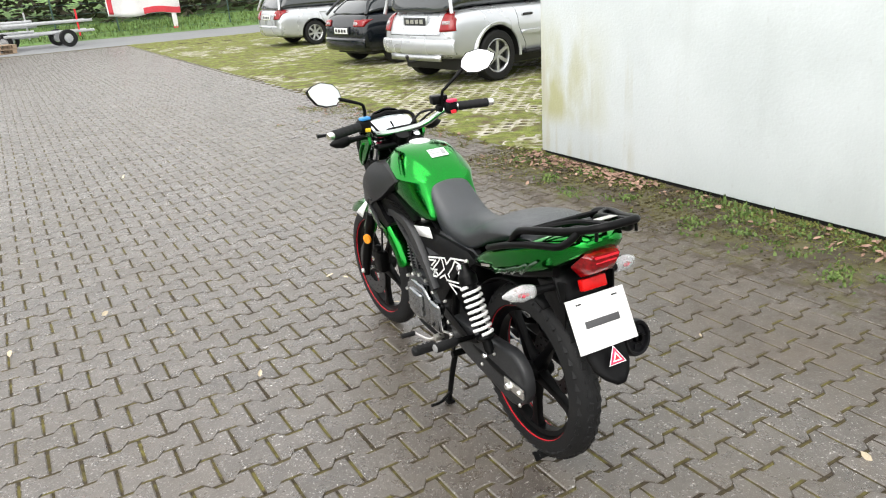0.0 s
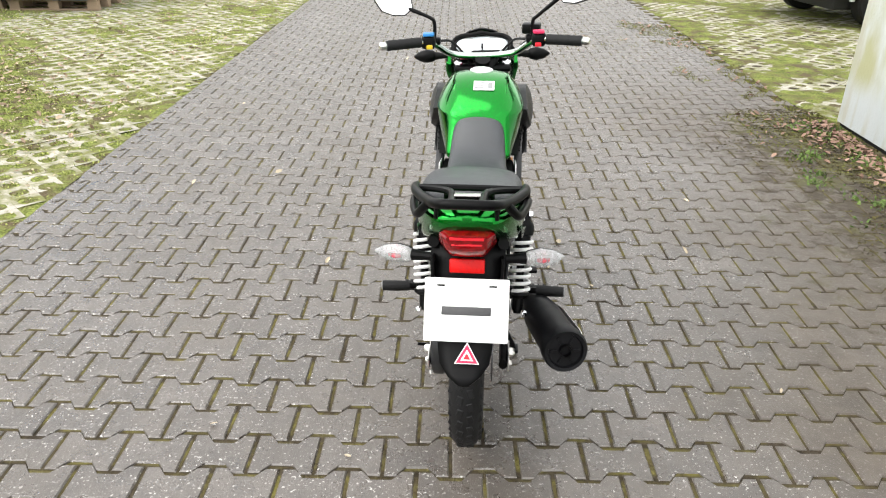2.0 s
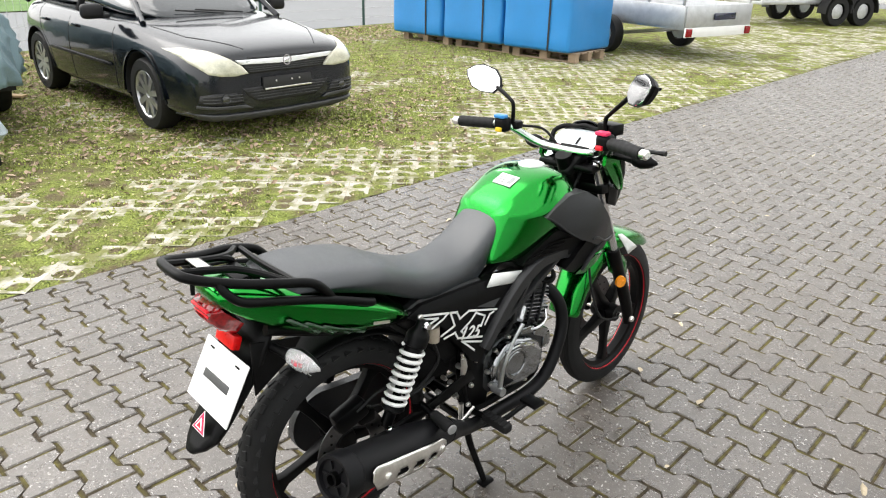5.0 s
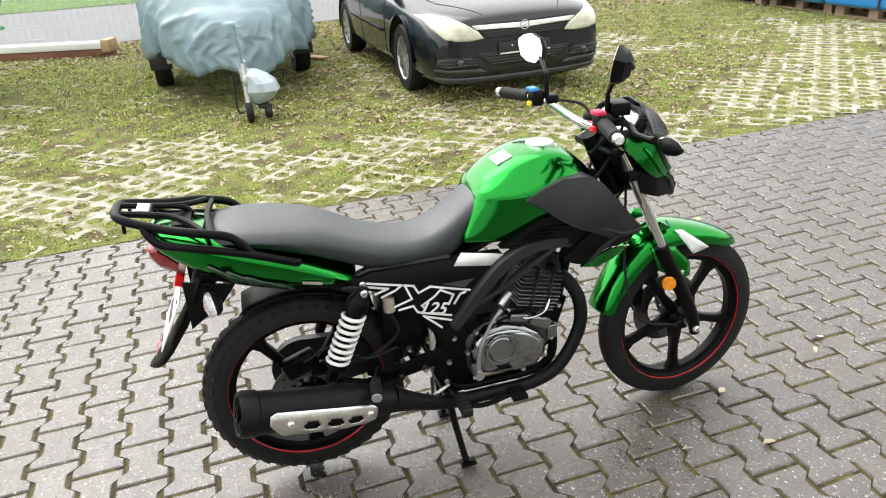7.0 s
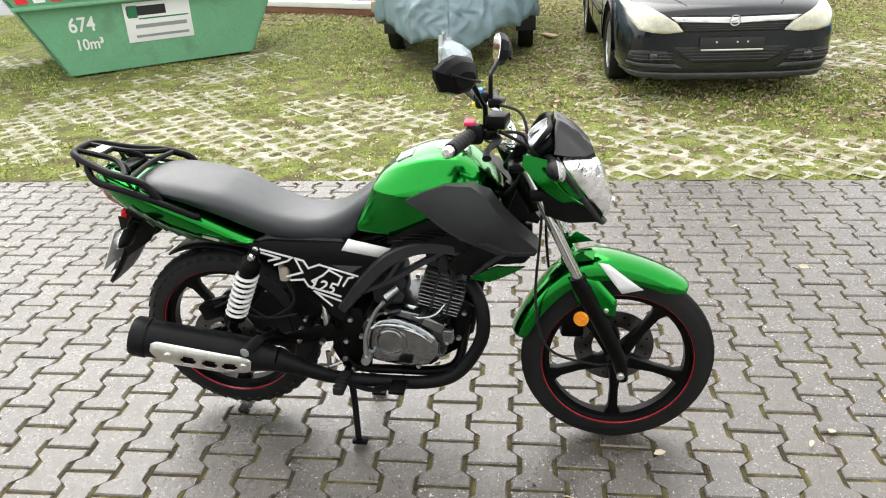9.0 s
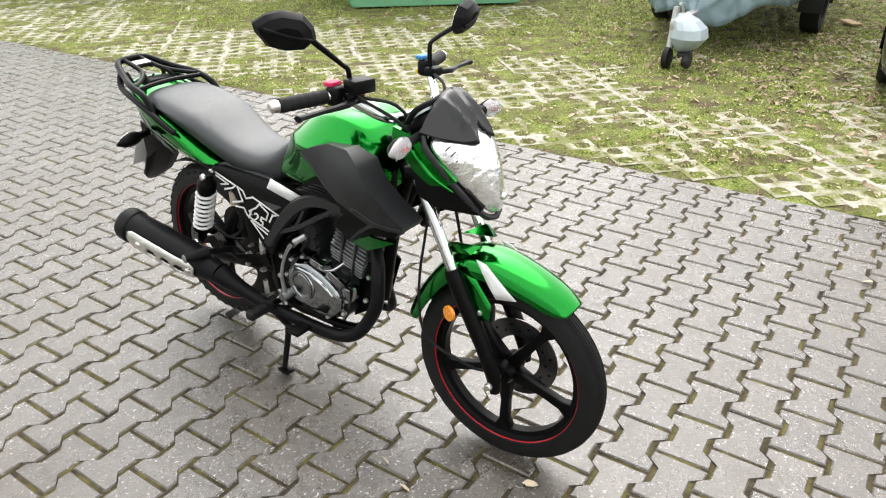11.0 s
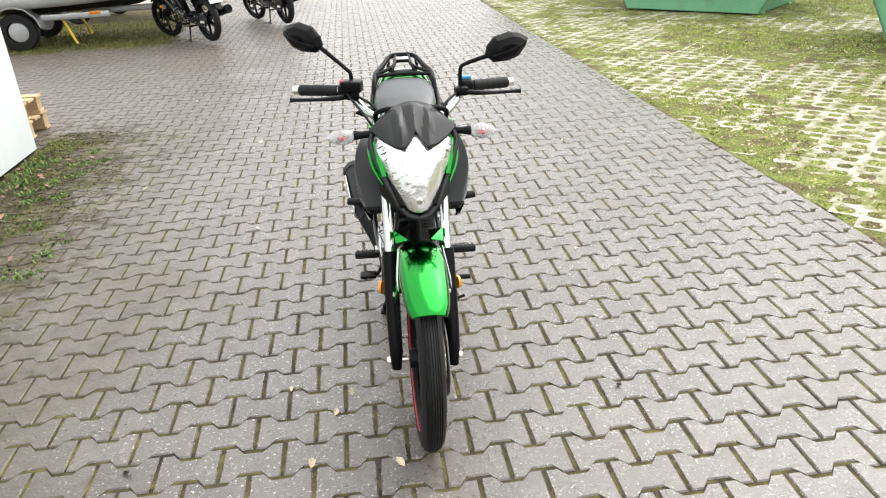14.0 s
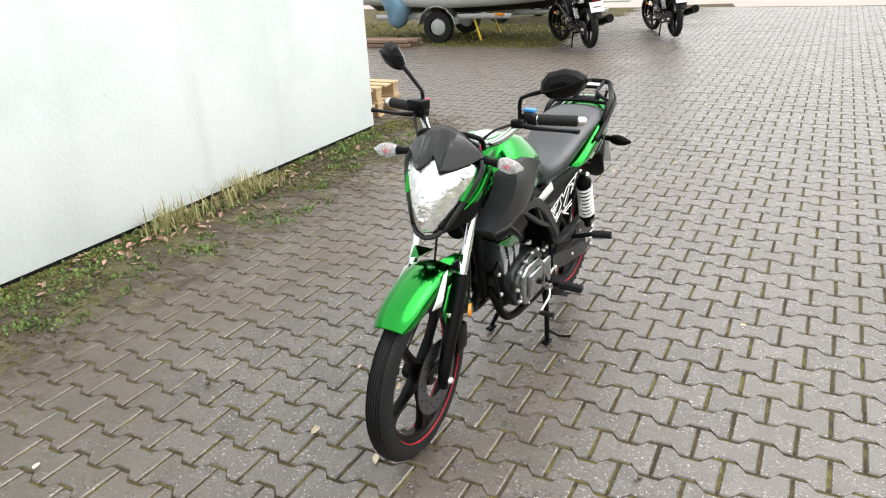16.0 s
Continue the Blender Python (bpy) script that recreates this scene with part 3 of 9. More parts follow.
def cover(x, y):
    """How far soil and grass have grown over the lattice, 0 to 1."""
    far = min(1, max(0, (-2.6 - x) / 3.5)) if x < 0 else min(1, max(0, (y - 9) / 6)) * 0.5
    if -3.4 < y < 5.2 and x < 0:
        far = max(far, min(1, max(0, (-2.0 - x) / 2.5)))
    return max(0, min(1, 0.42 * far + 0.55 * noise.noise((x * 0.5, y * 0.5, 9)) + 0.25 * noise.noise((x * 1.6, y * 1.6, 2))))


def soil_z(x, y):
    return -0.0045 + 0.020 * cover(x, y) + 0.010 * noise.noise((x * 2.3, y * 2.3, 1)) + 0.006 * noise.noise((x * 9, y * 9, 4))


def soil(name, x0, x1, y0, y1, step, label):
    nx, ny = round((x1 - x0) / step), round((y1 - y0) / step)
    v, f = [], []
    for j in range(ny + 1):
        for i in range(nx + 1):
            x, y = x0 + (x1 - x0) * i / nx, y0 + (y1 - y0) * j / ny
            v.append((x, y, soil_z(x, y)))
    for j in range(ny):
        for i in range(nx):
            a = j * (nx + 1) + i
            f.append((a, a + 1, a + nx + 2, a + nx + 1))
    return raw(name, v, f, M_SOIL, None, label, "structure", "", True)


def blades(name, label, spots, height, width, mat, spread=0.03, cat="grass"):
    """Thin bent blades at the spots (x, y, z, scale), one mesh."""
    p = np.array(spots)
    k = len(p)
    ang, lean = rng.uniform(0, 2 * np.pi, k), rng.uniform(0.1, 0.9, k)
    hgt = height * p[:, 3] * rng.uniform(0.5, 1.3, k)
    w = width * rng.uniform(0.6, 1.3, k)
    base = p[:, :3] + np.c_[rng.normal(0, spread, (k, 2)), np.zeros(k)]
    dx, dy = np.cos(ang), np.sin(ang)
    side = np.c_[-dy * w, dx * w, np.zeros(k)]
    mid = base + np.c_[dx * hgt * lean * 0.35, dy * hgt * lean * 0.35, hgt * 0.6]
    tip = base + np.c_[dx * hgt * lean, dy * hgt * lean, hgt * (1 - 0.35 * lean)]
    v = np.stack([base - side, base + side, mid + side * 0.8, mid - side * 0.8, tip], 1).reshape(-1, 3)
    f = []
    for i in range(k):
        b = 5 * i
        f += [(b, b + 1, b + 2, b + 3), (b + 3, b + 2, b + 4)]
    return raw(name, v, f, mat, None, label, "stuff", cat)


def litter(name, label, spots, size, mat=None):
    """Curled dead leaves lying at the spots (x, y, z)."""
    p = np.array(spots)
    k = len(p)
    v, f = [], []
    for i in range(k):
        s = size * rng.uniform(0.5, 1.3)
        m = Euler((rng.normal(0, 0.35), rng.normal(0, 0.35), rng.uniform(0, 6.28))).to_matrix()
        c = rng.uniform(0.1, 0.5)
        pts = [(-1, 0, 0), (-0.4, -0.45, c * 0.5), (0.4, -0.38, c * 0.4), (1, 0, c * 0.2), (0.45, 0.42, c * 0.5), (-0.35, 0.5, c * 0.6), (0, 0, 0)]
        b = len(v)
        v += [tuple(Vector(p[i]) + m @ Vector(q) * s + Vector((0, 0, s * 0.25))) for q in pts]
        f += [(b + 6, b + a, b + (a + 1) % 6) for a in range(6)]
    return raw(name, v, f, mat or M_LEAF, None, label, "stuff", "leaves")


def grow():
    west = lambda x, y: -9.2 < x < EDGE_W - 0.07 and -14 < y < 22 and not (x < -5.5 and y < 9)
    lawn_grid("lawn_paving_west", "weathered concrete lawn grid filled with moss and grass", west, lambda x, y: x > -4.3 and -4.5 < y < 9.5, lambda x, y: -0.001 + 0.004 * noise.noise((x * 3, y * 3, 6)))
    east = lambda x, y: 4.05 < x < 12 and WALL_Y1 + 0.1 < y < 24
    lawn_grid("lawn_paving_east", "mossy concrete lawn grid under parked cars", east, lambda x, y: y < 10, lambda x, y: -0.002)
    soil("soil_west", -9.6, EDGE_W + 0.015, -14.5, 27.4, 0.085, "moss and soil in the lawn grid")
    soil("soil_east", 3.93, 13, WALL_Y1 - 0.1, 27.5, 0.12, "moss and soil between the lawn pavers")
    spots, leaves = [], []
    for _ in range(380000):
        x, y = rng.uniform(-9.2, EDGE_W), rng.uniform(-7, 13)
        c = cover(x, y)
        dist = math.hypot(x - 2.5, y - 2.2)
        if rng.random() < (0.62 + 0.38 * c) * min(1, 6.5 / dist) and noise.noise((x * 1.1, y * 1.1, 20)) + 0.35 * c > -0.22:
            u, w = (x + y) / math.sqrt(2), (y - x) / math.sqrt(2)
            q = max(abs(((u - 2.1920) / CELL) % 1 - 0.5), abs(((w - 2.05) / CELL) % 1 - 0.5))
            if q > 0.36 and c < 0.5 and rng.random() < 0.85:
                continue
            spots.append((x, y, -0.007 + 0.019 * c, 0.45 + 0.65 * c))
    blades("grass", "short mossy grass growing through the lawn grid", spots, 0.030, 0.0065, M_GRASS, 0.01)
    for _ in range(34000):
        x, y = rng.uniform(-9.4, -1.3), rng.uniform(-3.5, 12)
        near_car = math.exp(-((y - 4.3) / 2.4) ** 2) * (1.25 if x < -2.2 else 0.4) + 0.13
        if x < -7.5 or rng.random() < near_car * (0.35 + 0.65 * cover(x, y)):
            leaves.append((x, y, max(0.003, soil_z(x, y) + 0.004)))
    scraps = []
    for _ in range(15000):
        x, y = rng.uniform(-7.5, EDGE_W - 0.05), rng.uniform(-5, 11)
        if rng.random() < min(1, 4.5 / math.hypot(x - 2.5, y - 2.2)):
            scraps.append((x, y, max(0.004, soil_z(x, y) + 0.006)))
    litter("lawn_scraps", "pale bits of leaf scattered in the grass", scraps, 0.012, M_PALE)
    litter("dead_leaves", "brown dead leaves scattered on the grass", leaves, 0.026)
    # along the white wall: moss, weeds, dry tufts and leaves
    moss, dry, lv = [], [], []
    for _ in range(46000):
        x, y = WALL_X - abs(rng.normal(0, 0.26)), rng.uniform(WALL_Y0 - 0.3, WALL_Y1 + 0.3)
        band = 0.5 + 0.5 * noise.noise((x * 2.2, y * 1.3, 30)) + 0.3 * noise.noise((x * 6, y * 6, 31))
        if band > 0.50:
            moss.append((x, y, -0.005, 0.40 + 0.35 * max(0, 1 - (WALL_X - x) / 0.35)))
    for _ in range(11000):
        x, y = rng.uniform(2.45, WALL_X), rng.uniform(WALL_Y0 - 0.6, WALL_Y1 + 0.6)
        if noise.noise((x * 1.6, y * 1.6, 33)) + 0.5 * noise.noise((x * 5, y * 5, 34)) + 0.32 * (x - 3.3) > 0.16:
            moss.append((x, y, -0.008, rng.uniform(0.25, 0.5)))
    for _ in range(22000):
        x, y = rng.uniform(2.6, 3.95), rng.uniform(4.2, 9.5)
        if noise.noise((x * 1.3, y * 1.3, 51)) + 0.6 * noise.noise((x * 4, y * 4, 52)) + 0.8 * (x - 3.35) > 0.18:
            moss.append((x, y, -0.006, rng.uniform(0.4, 1.1)))
            if rng.random() < 0.035:
                lv.append((x, y, 0.006))
    blades("wall_moss", "low moss and weeds on the paving along the wall", moss, 0.017, 0.0050, M_MOSS, 0.01)
    for cx, cy, n, r in ((3.88, 1.64, 250, 0.055), (3.84, 1.32, 50, 0.07), (3.88, 0.95, 230, 0.058), (3.82, 0.72, 40, 0.07)):
        for _ in range(n):
            dry.append((cx + rng.normal(0, r), cy + rng.normal(0, r * 1.5), 0, rng.uniform(0.6, 1.5)))
    blades("dry_grass", "dry straw-coloured grass tufts at the wall foot", dry, 0.125, 0.0036, M_DRY, 0.02)
    green = [(3.93 + rng.normal(0, 0.05), rng.choice([1.5, -0.3, 2.9, -0.7]) + rng.normal(0, 0.12), 0, rng.uniform(0.5, 1.2)) for _ in range(130)]
    for _ in range(110):
        cx, cy = WALL_X - 0.04 - abs(rng.normal(0, 0.38)), rng.uniform(-0.9, 5.1)
        n = int(rng.uniform(12, 60))
        green += [(cx + rng.normal(0, 0.035), cy + rng.normal(0, 0.045), -0.004, rng.uniform(0.2, 0.5)) for _ in range(n)]
    blades("wall_weeds", "green weeds at the wall foot", green, 0.060, 0.009, M_WEED, 0.02)
    for _ in range(640):
        a = rng.random()
        if a < 0.62:
            lv.append((WALL_X - 0.05 - abs(rng.normal(0, 0.16)), rng.uniform(3.6, 5.1), 0.006))
        else:
            lv.append((WALL_X - 0.03 - abs(rng.normal(0, 0.22)), rng.uniform(-0.9, 3.6) if rng.random() < 0.5 else rng.normal(1.3, 0.6), 0.006))
    litter("wall_leaves", "reddish-brown dead leaves heaped along the wall foot", lv, 0.024, M_LEAFRED)
    crumbs = []
    for _ in range(60000):
        x, y = WALL_X - abs(rng.normal(0, 0.45)), rng.uniform(WALL_Y0 - 0.5, WALL_Y1 + 0.4)
        row = abs(((y - ROW_Y) / PITCH_Y) % 1 - 0.5)
        if (row > 0.40 or rng.random() < 0.22) and noise.noise((x * 1.5, y * 1.5, 41)) + 0.4 * noise.noise((x * 7, y * 7, 42)) + 0.9 * (x - 3.45) > -0.05:
            crumbs.append((x, y, -0.003))
    litter("soil_crumbs", "dark brown soil crumbs and moss scraps in the joints", crumbs, 0.010, M_CRUMB)
    stray = [(rng.uniform(-0.9, 3.3), rng.uniform(-4, 8), 0.003) for _ in range(46)] + [(0.478, 1.65, 0.004), (1.675, 2.75, 0.004), (1.62, 2.64, 0.004), (1.40, 3.52, 0.004), (1.75, 3.0, 0.004)]
    litter("stray_leaves", "pale leaf scraps lying on the paving", stray, 0.02, M_PALE)


M_MOSS = material("moss", (0.085, 0.095, 0.020), 0.9, vary=0.5, islands=True, tint=(0.24, 0.25, 0.055))
M_WEED = material("weeds", (0.07, 0.14, 0.03), 0.7, vary=0.5, islands=True, tint=(0.16, 0.24, 0.05))
M_LEAFRED = material("red_brown_leaves", (0.15, 0.065, 0.038), 0.7, vary=0.5, scale=20, islands=True, tint=(0.42, 0.27, 0.20))
M_CRUMB = material("soil_crumbs", (0.042, 0.030, 0.016), 0.95, vary=0.5, islands=True, tint=(0.10, 0.085, 0.025))
M_PALE = material("pale_leaf_scraps", (0.50, 0.42, 0.30), 0.8, vary=0.35, islands=True)
grow()


def surroundings():
    grid_plane(-16.5, -9.7, -60, 60, 0.0, 1.5, M_ROAD, "road", "pale wet asphalt path", rough=0.01)
    grid_plane(-120, -16.5, -120, 120, 0.02, 3, M_VERGE, "verge", "green grass beyond the path", rough=0.05)
    grid_plane(-16.5, 60, 27.5, 33.2, -0.004, 1.5, M_ROAD, "lane", "pale concrete lane", rough=0.01)
    bank = raw("bank", [(-60, 33.2, 0), (80, 33.2, 0), (80, 38, 0.5), (-60, 38, 0.5), (80, 60, 3.0), (-60, 60, 3.0)], [(0, 1, 2, 3), (3, 2, 4, 5)], M_VERGE, None, "grassy bank behind the lane", "structure")
    grid_plane(-9, 40, -60, -12.95, -0.002, 2, M_PINKROAD, "far_road", "pale reddish paved road", rough=0.01)
    sp = [(rng.uniform(-14, 30), rng.uniform(33.4, 37.5), 0.0, rng.uniform(0.6, 1.6)) for _ in range(9000)]
    sp = [(x, y, (y - 33.2) / 4.8 * 0.5, s) for x, y, _, s in sp]
    blades("bank_grass", "rough green grass on the bank", sp, 0.16, 0.02, M_WEED, 0.05)
    tufts = [(rng.uniform(4.2, 12), rng.uniform(-9.5, -6.2), -0.005, rng.uniform(0.3, 1.0)) for _ in range(16000)]
    blades("yard_grass", "thin mossy grass around the boat trailer", tufts, 0.05, 0.006, M_MOSS, 0.02)


M_HEDGE = material("dark_bushes", (0.035, 0.05, 0.018), 0.8, vary=0.6, islands=True, tint=(0.10, 0.085, 0.05))
M_VERGE = material("verge_grass", (0.085, 0.16, 0.035), 0.9, vary=0.45, scale=1.5, fine=40, bump=0.02)
M_PINKROAD = material("reddish_paving", (0.34, 0.29, 0.27), 0.9, vary=0.12, scale=1.0, fine=30)
surroundings()


def bushes():
    """A belt of dark bushes and bare undergrowth behind the bank: many small leaves, thicker in clumps."""
    spots = []
    while len(spots) < 15000:
        x, y, z = rng.uniform(-30, 34), rng.uniform(37.5, 42), rng.uniform(0.3, 5.5)
        if noise.noise((x * 0.35, y * 0.5, z * 0.5)) + 0.5 * noise.noise((x * 1.2, y, z * 1.2)) > -0.15 + 0.10 * (z - 2.5):
            spots.append((x, y, z))
    litter("bushes", "dark leafless bushes and undergrowth behind the bank", spots, 0.26, M_HEDGE)
    trunks = thing("tree_trunks", "dark bare tree trunks among the bushes", "trees", pose(0, 40, 0))
    for i in range(26):
        x, y = -28 + 2.4 * i + rng.normal(0, 0.6), rng.uniform(-1.5, 2)
        part("trunk", tube([(x, y, 0.3), (x + rng.normal(0, 0.2), y, 3), (x + rng.normal(0, 0.5), y, 7)], [0.16, 0.12, 0.06], 8, 4), M_TRUNK, trunks)


M_TRUNK = material("dark_bark", (0.06, 0.05, 0.04), 0.9, vary=0.4, scale=6, bump=0.01)
bushes()

# ---- motorcycles ----
HEAD = Vector((0, 0.955, 0.945))                 # a point on the steering axis
RAKE = 25.0


def steering(deg):
    """Turns the fork and all it carries about the steering head."""
    axis = Vector((0, -math.sin(radians(RAKE)), math.cos(radians(RAKE))))
    return Matrix.Translation(HEAD) @ Matrix.Rotation(radians(deg), 4, axis) @ Matrix.Translation(-HEAD)


def wheel(bike, name, c, R, ring, width, turn, knobs, label, stripe):
    """Tyre, five-spoke cast rim, thin rim stripes, hub and axle."""
    w = part(name, lathe([(0.0, -0.05), (0.03, -0.05), (0.036, -0.03), (0.036, 0.03), (0.03, 0.05), (0.0, 0.05)], c, (1, 0, 0), 24), M_SATIN, bike, label)
    w.data.transform(turn)
    h = width / 2
    rs = R - ring                                   # height of the tyre's section
    prof = []
    for k in range(17):
        a = math.pi * (k / 16)
        x, q = -math.cos(a), math.sin(a)
        prof.append((ring + rs * (q ** 0.8), h * (x if abs(x) < 0.85 else x * 0.97)))
    if not knobs:                                   # ribbed tread: grooves run round
        prof2 = []
        for r, x in prof:
            prof2.append((r, x))
            if abs(x) < h * 0.62:
                prof2 += [(r, x + 0.0015), (r - 0.004, x + 0.002), (r - 0.004, x + 0.0035), (r, x + 0.004)]
        prof = prof2
    prof += [(ring - 0.004, h * 0.75), (ring - 0.004, -h * 0.75)]
    t = lathe(prof, c, (1, 0, 0), 72, closed=True)
    if knobs:
        blocks = []
        for i in range(44):
            for x, dr, tilt in ((-0.75, -0.0225, -42), (-0.28, 0.0, -12), (0.28, 0.0, 12), (0.75, -0.0225, 42)):
                b = box((0, 0, 0), (0.017 if abs(x) < 0.5 else 0.014, 0.026, 0.012), 0.002, 1)
                off = 0.5 if x in (-0.28, 0.75) else 0
                m = Matrix.Translation(c) @ Matrix.Rotation(2 * math.pi * (i + off) / 44, 4, "X") @ Matrix.Translation((x * h, 0, R + dr - 0.006)) @ pose(0, 0, 0, 0, tilt, 14 if x > 0 else -14)
                blocks.append(moved(b, m))
        part("tread_block", join(*blocks), M_RUBBER, w, "", kind="stuff")
    part("tyre", moved(t, turn), M_RUBBER, w, "black tyre")
    rim = lathe([(ring + 0.004, -h * 0.72), (ring - 0.006, -h * 0.70), (ring - 0.012, -h * 0.45), (ring - 0.026, -h * 0.35), (ring - 0.026, h * 0.35),
                 (ring - 0.012, h * 0.45), (ring - 0.006, h * 0.70), (ring + 0.004, h * 0.72)], c, (1, 0, 0), 72, closed=True)
    part("rim", moved(rim, turn), M_SATIN, w, "glossy black cast rim")
    for s in (-1, 1):
        st = lathe([(ring + 0.0030, s * h * 0.70), (ring + 0.0030, s * h * 0.885), (ring - 0.0028, s * h * 0.875), (ring - 0.0040, s * h * 0.68)], c, (1, 0, 0), 72, closed=True)
        part("rim_stripe", moved(st, turn), stripe, w, "thin red rim stripe" if stripe is M_RIMRED else "")
    for i in range(5):
        sp = loft([[(-0.020, -0.021, 0.025), (0.020, -0.021, 0.025), (0.020, 0.021, 0.025), (-0.020, 0.021, 0.025)],
                   [(-0.013, -0.013, 0.12), (0.013, -0.013, 0.12), (0.013, 0.013, 0.12), (-0.013, 0.013, 0.12)],
                   [(-0.013, -0.015, ring - 0.05), (0.013, -0.015, ring - 0.05), (0.013, 0.015, ring - 0.05), (-0.013, 0.015, ring - 0.05)],
                   [(-0.016, -0.028, ring - 0.02), (0.016, -0.028, ring - 0.02), (0.016, 0.028, ring - 0.02), (-0.016, 0.028, ring - 0.02)]])
        bevel(sp, 0.004, 2, 40)
        part("spoke", moved(sp, turn @ Matrix.Translation(c) @ Matrix.Rotation(2 * math.pi * i / 5 + 0.63, 4, "X")), M_SATIN, w)
    return w


def disc(c, r, x, turn, parent):
    bm = lathe([(r * 0.55, x - 0.002), (r, x - 0.002), (r, x + 0.002), (r * 0.55, x + 0.002)], c, (1, 0, 0), 40, closed=True)
    holes = [lathe([(0, x + s * 0.0028), (0.004, x + s * 0.0028), (0.004, x + s * 0.002)], (c[0], c[1] + r * (0.7 + 0.14 * (i % 2)) * math.cos(a), c[2] + r * (0.7 + 0.14 * (i % 2)) * math.sin(a)), (1, 0, 0), 8)
             for i in range(24) for a in [2 * math.pi * i / 24] for s in (-1, 1)]
    d = part("brake_disc", moved(bm, turn), M_DISC, parent, "drilled steel brake disc")
    part("disc_hole", moved(join(*holes), turn), M_SATIN, d, kind="stuff")
    return d


def signal(bike, tip, root, turn, face):
    """An indicator on a short black stalk: clear lens on the side face (1 ahead, -1 behind), black shell on the other."""
    a, b = Vector(root), Vector(tip)
    d = b - a
    k = a + d * 0.42
    stalk = part("indicator_stalk", moved(tube([a, a + d * 0.25, k + d * 0.02], [0.012, 0.011, 0.015], 10, 4), turn), M_BLACK, bike)
    u, q = d.normalized(), Vector((0, 0, 1))
    v = Vector((0, face, 0))
    v = (v - u * v.dot(u)).normalized()
    def half(sign, depth):
        rings = []
        for s, w, h in ((0, .010, .012), (.10, .018, .020), (.40, .022, .0255), (.72, .017, .019), (1.0, .003, .004)):
            p = k + d * 0.58 * s
            rings.append([p + v * sign * w * depth * math.sin(t) + q * h * math.cos(t) for t in [math.pi * i / 8 for i in range(9)]])
        return loft(rings, True, True)
    part("indicator_lens", moved(half(1, 1.0), turn), M_CLEAR, stalk, "clear indicator lens", 20)
    part("indicator_reflector", moved(half(1, 0.22), turn), M_TINFOIL, stalk, "", 50)
    part("indicator_shell", moved(half(-1, 1.15), turn), M_BLACK, stalk, "", 50)
    for n in range(5):
        e = k + d * (0.14 + 0.08 * n)
        r = 0.0225 - 0.0016 * abs(n - 2)
        part("lens_rib", moved(tube([e + v * r * math.sin(t) * 0.96 + q * r * 1.1 * math.cos(t) for t in (0.5, 1.0, 1.57, 2.1, 2.6)], 0.0012, 6, 3), turn), M_CLEAR, stalk)
    part("bulb", moved(tube([k + d * 0.16 + v * 0.012, k + d * 0.25 + v * 0.0155, k + d * 0.34 + v * 0.012], [0.004, 0.0075, 0.004], 8, 3), turn), M_BULB, stalk, "pinkish bulb behind the lens")


def ring_pts(y, half):
    return [(x, y, z) for x, z in sym(half)]


def bar_text(parent, name, lines, x, w, mat, sgn):
    """Strokes of a plain emblem: open lines of (y, z) drawn as thin raised bands."""
    for p in lines:
        bm = bmesh.new()
        for a, c in zip(p, p[1:]):
            a, c = Vector(a), Vector(c)
            d = (c - a).normalized()
            o, e = Vector((-d.y, d.x)) * w / 2, d * w / 2
            quad = [a - e + o, c + e + o, c + e - o, a - e - o]
            lo = [bm.verts.new((x, v.x, v.y)) for v in quad]
            hi = [bm.verts.new((x + sgn * 0.0015, v.x, v.y)) for v in quad]
            bm.faces.new(hi)
            for j in range(4):
                bm.faces.new((lo[j], lo[(j + 1) % 4], hi[(j + 1) % 4], hi[j]))
        part(name, bm, mat, parent)


EMBLEM = [
    [(0.228, 0.685), (0.322, 0.661), (0.305, 0.649), (0.265, 0.635)],
    [(0.229, 0.674), (0.284, 0.658), (0.248, 0.648)],
    [(0.298, 0.598), (0.348, 0.613), (0.331, 0.659), (0.356, 0.652), (0.368, 0.628), (0.403, 0.641), (0.516, 0.608)],
    [(0.310, 0.586), (0.350, 0.590), (0.362, 0.568), (0.388, 0.559)],
    [(0.432, 0.626), (0.410, 0.606), (0.375, 0.586), (0.383, 0.576)],
    [(0.436, 0.622), (0.468, 0.603), (0.453, 0.575)],
    [(0.503, 0.604), (0.488, 0.601), (0.470, 0.574)],
    [(0.388, 0.559), (0.458, 0.538)],
    [(0.381, 0.550), (0.460, 0.521)],
    [(0.378, 0.552), (0.428, 0.505)],
]


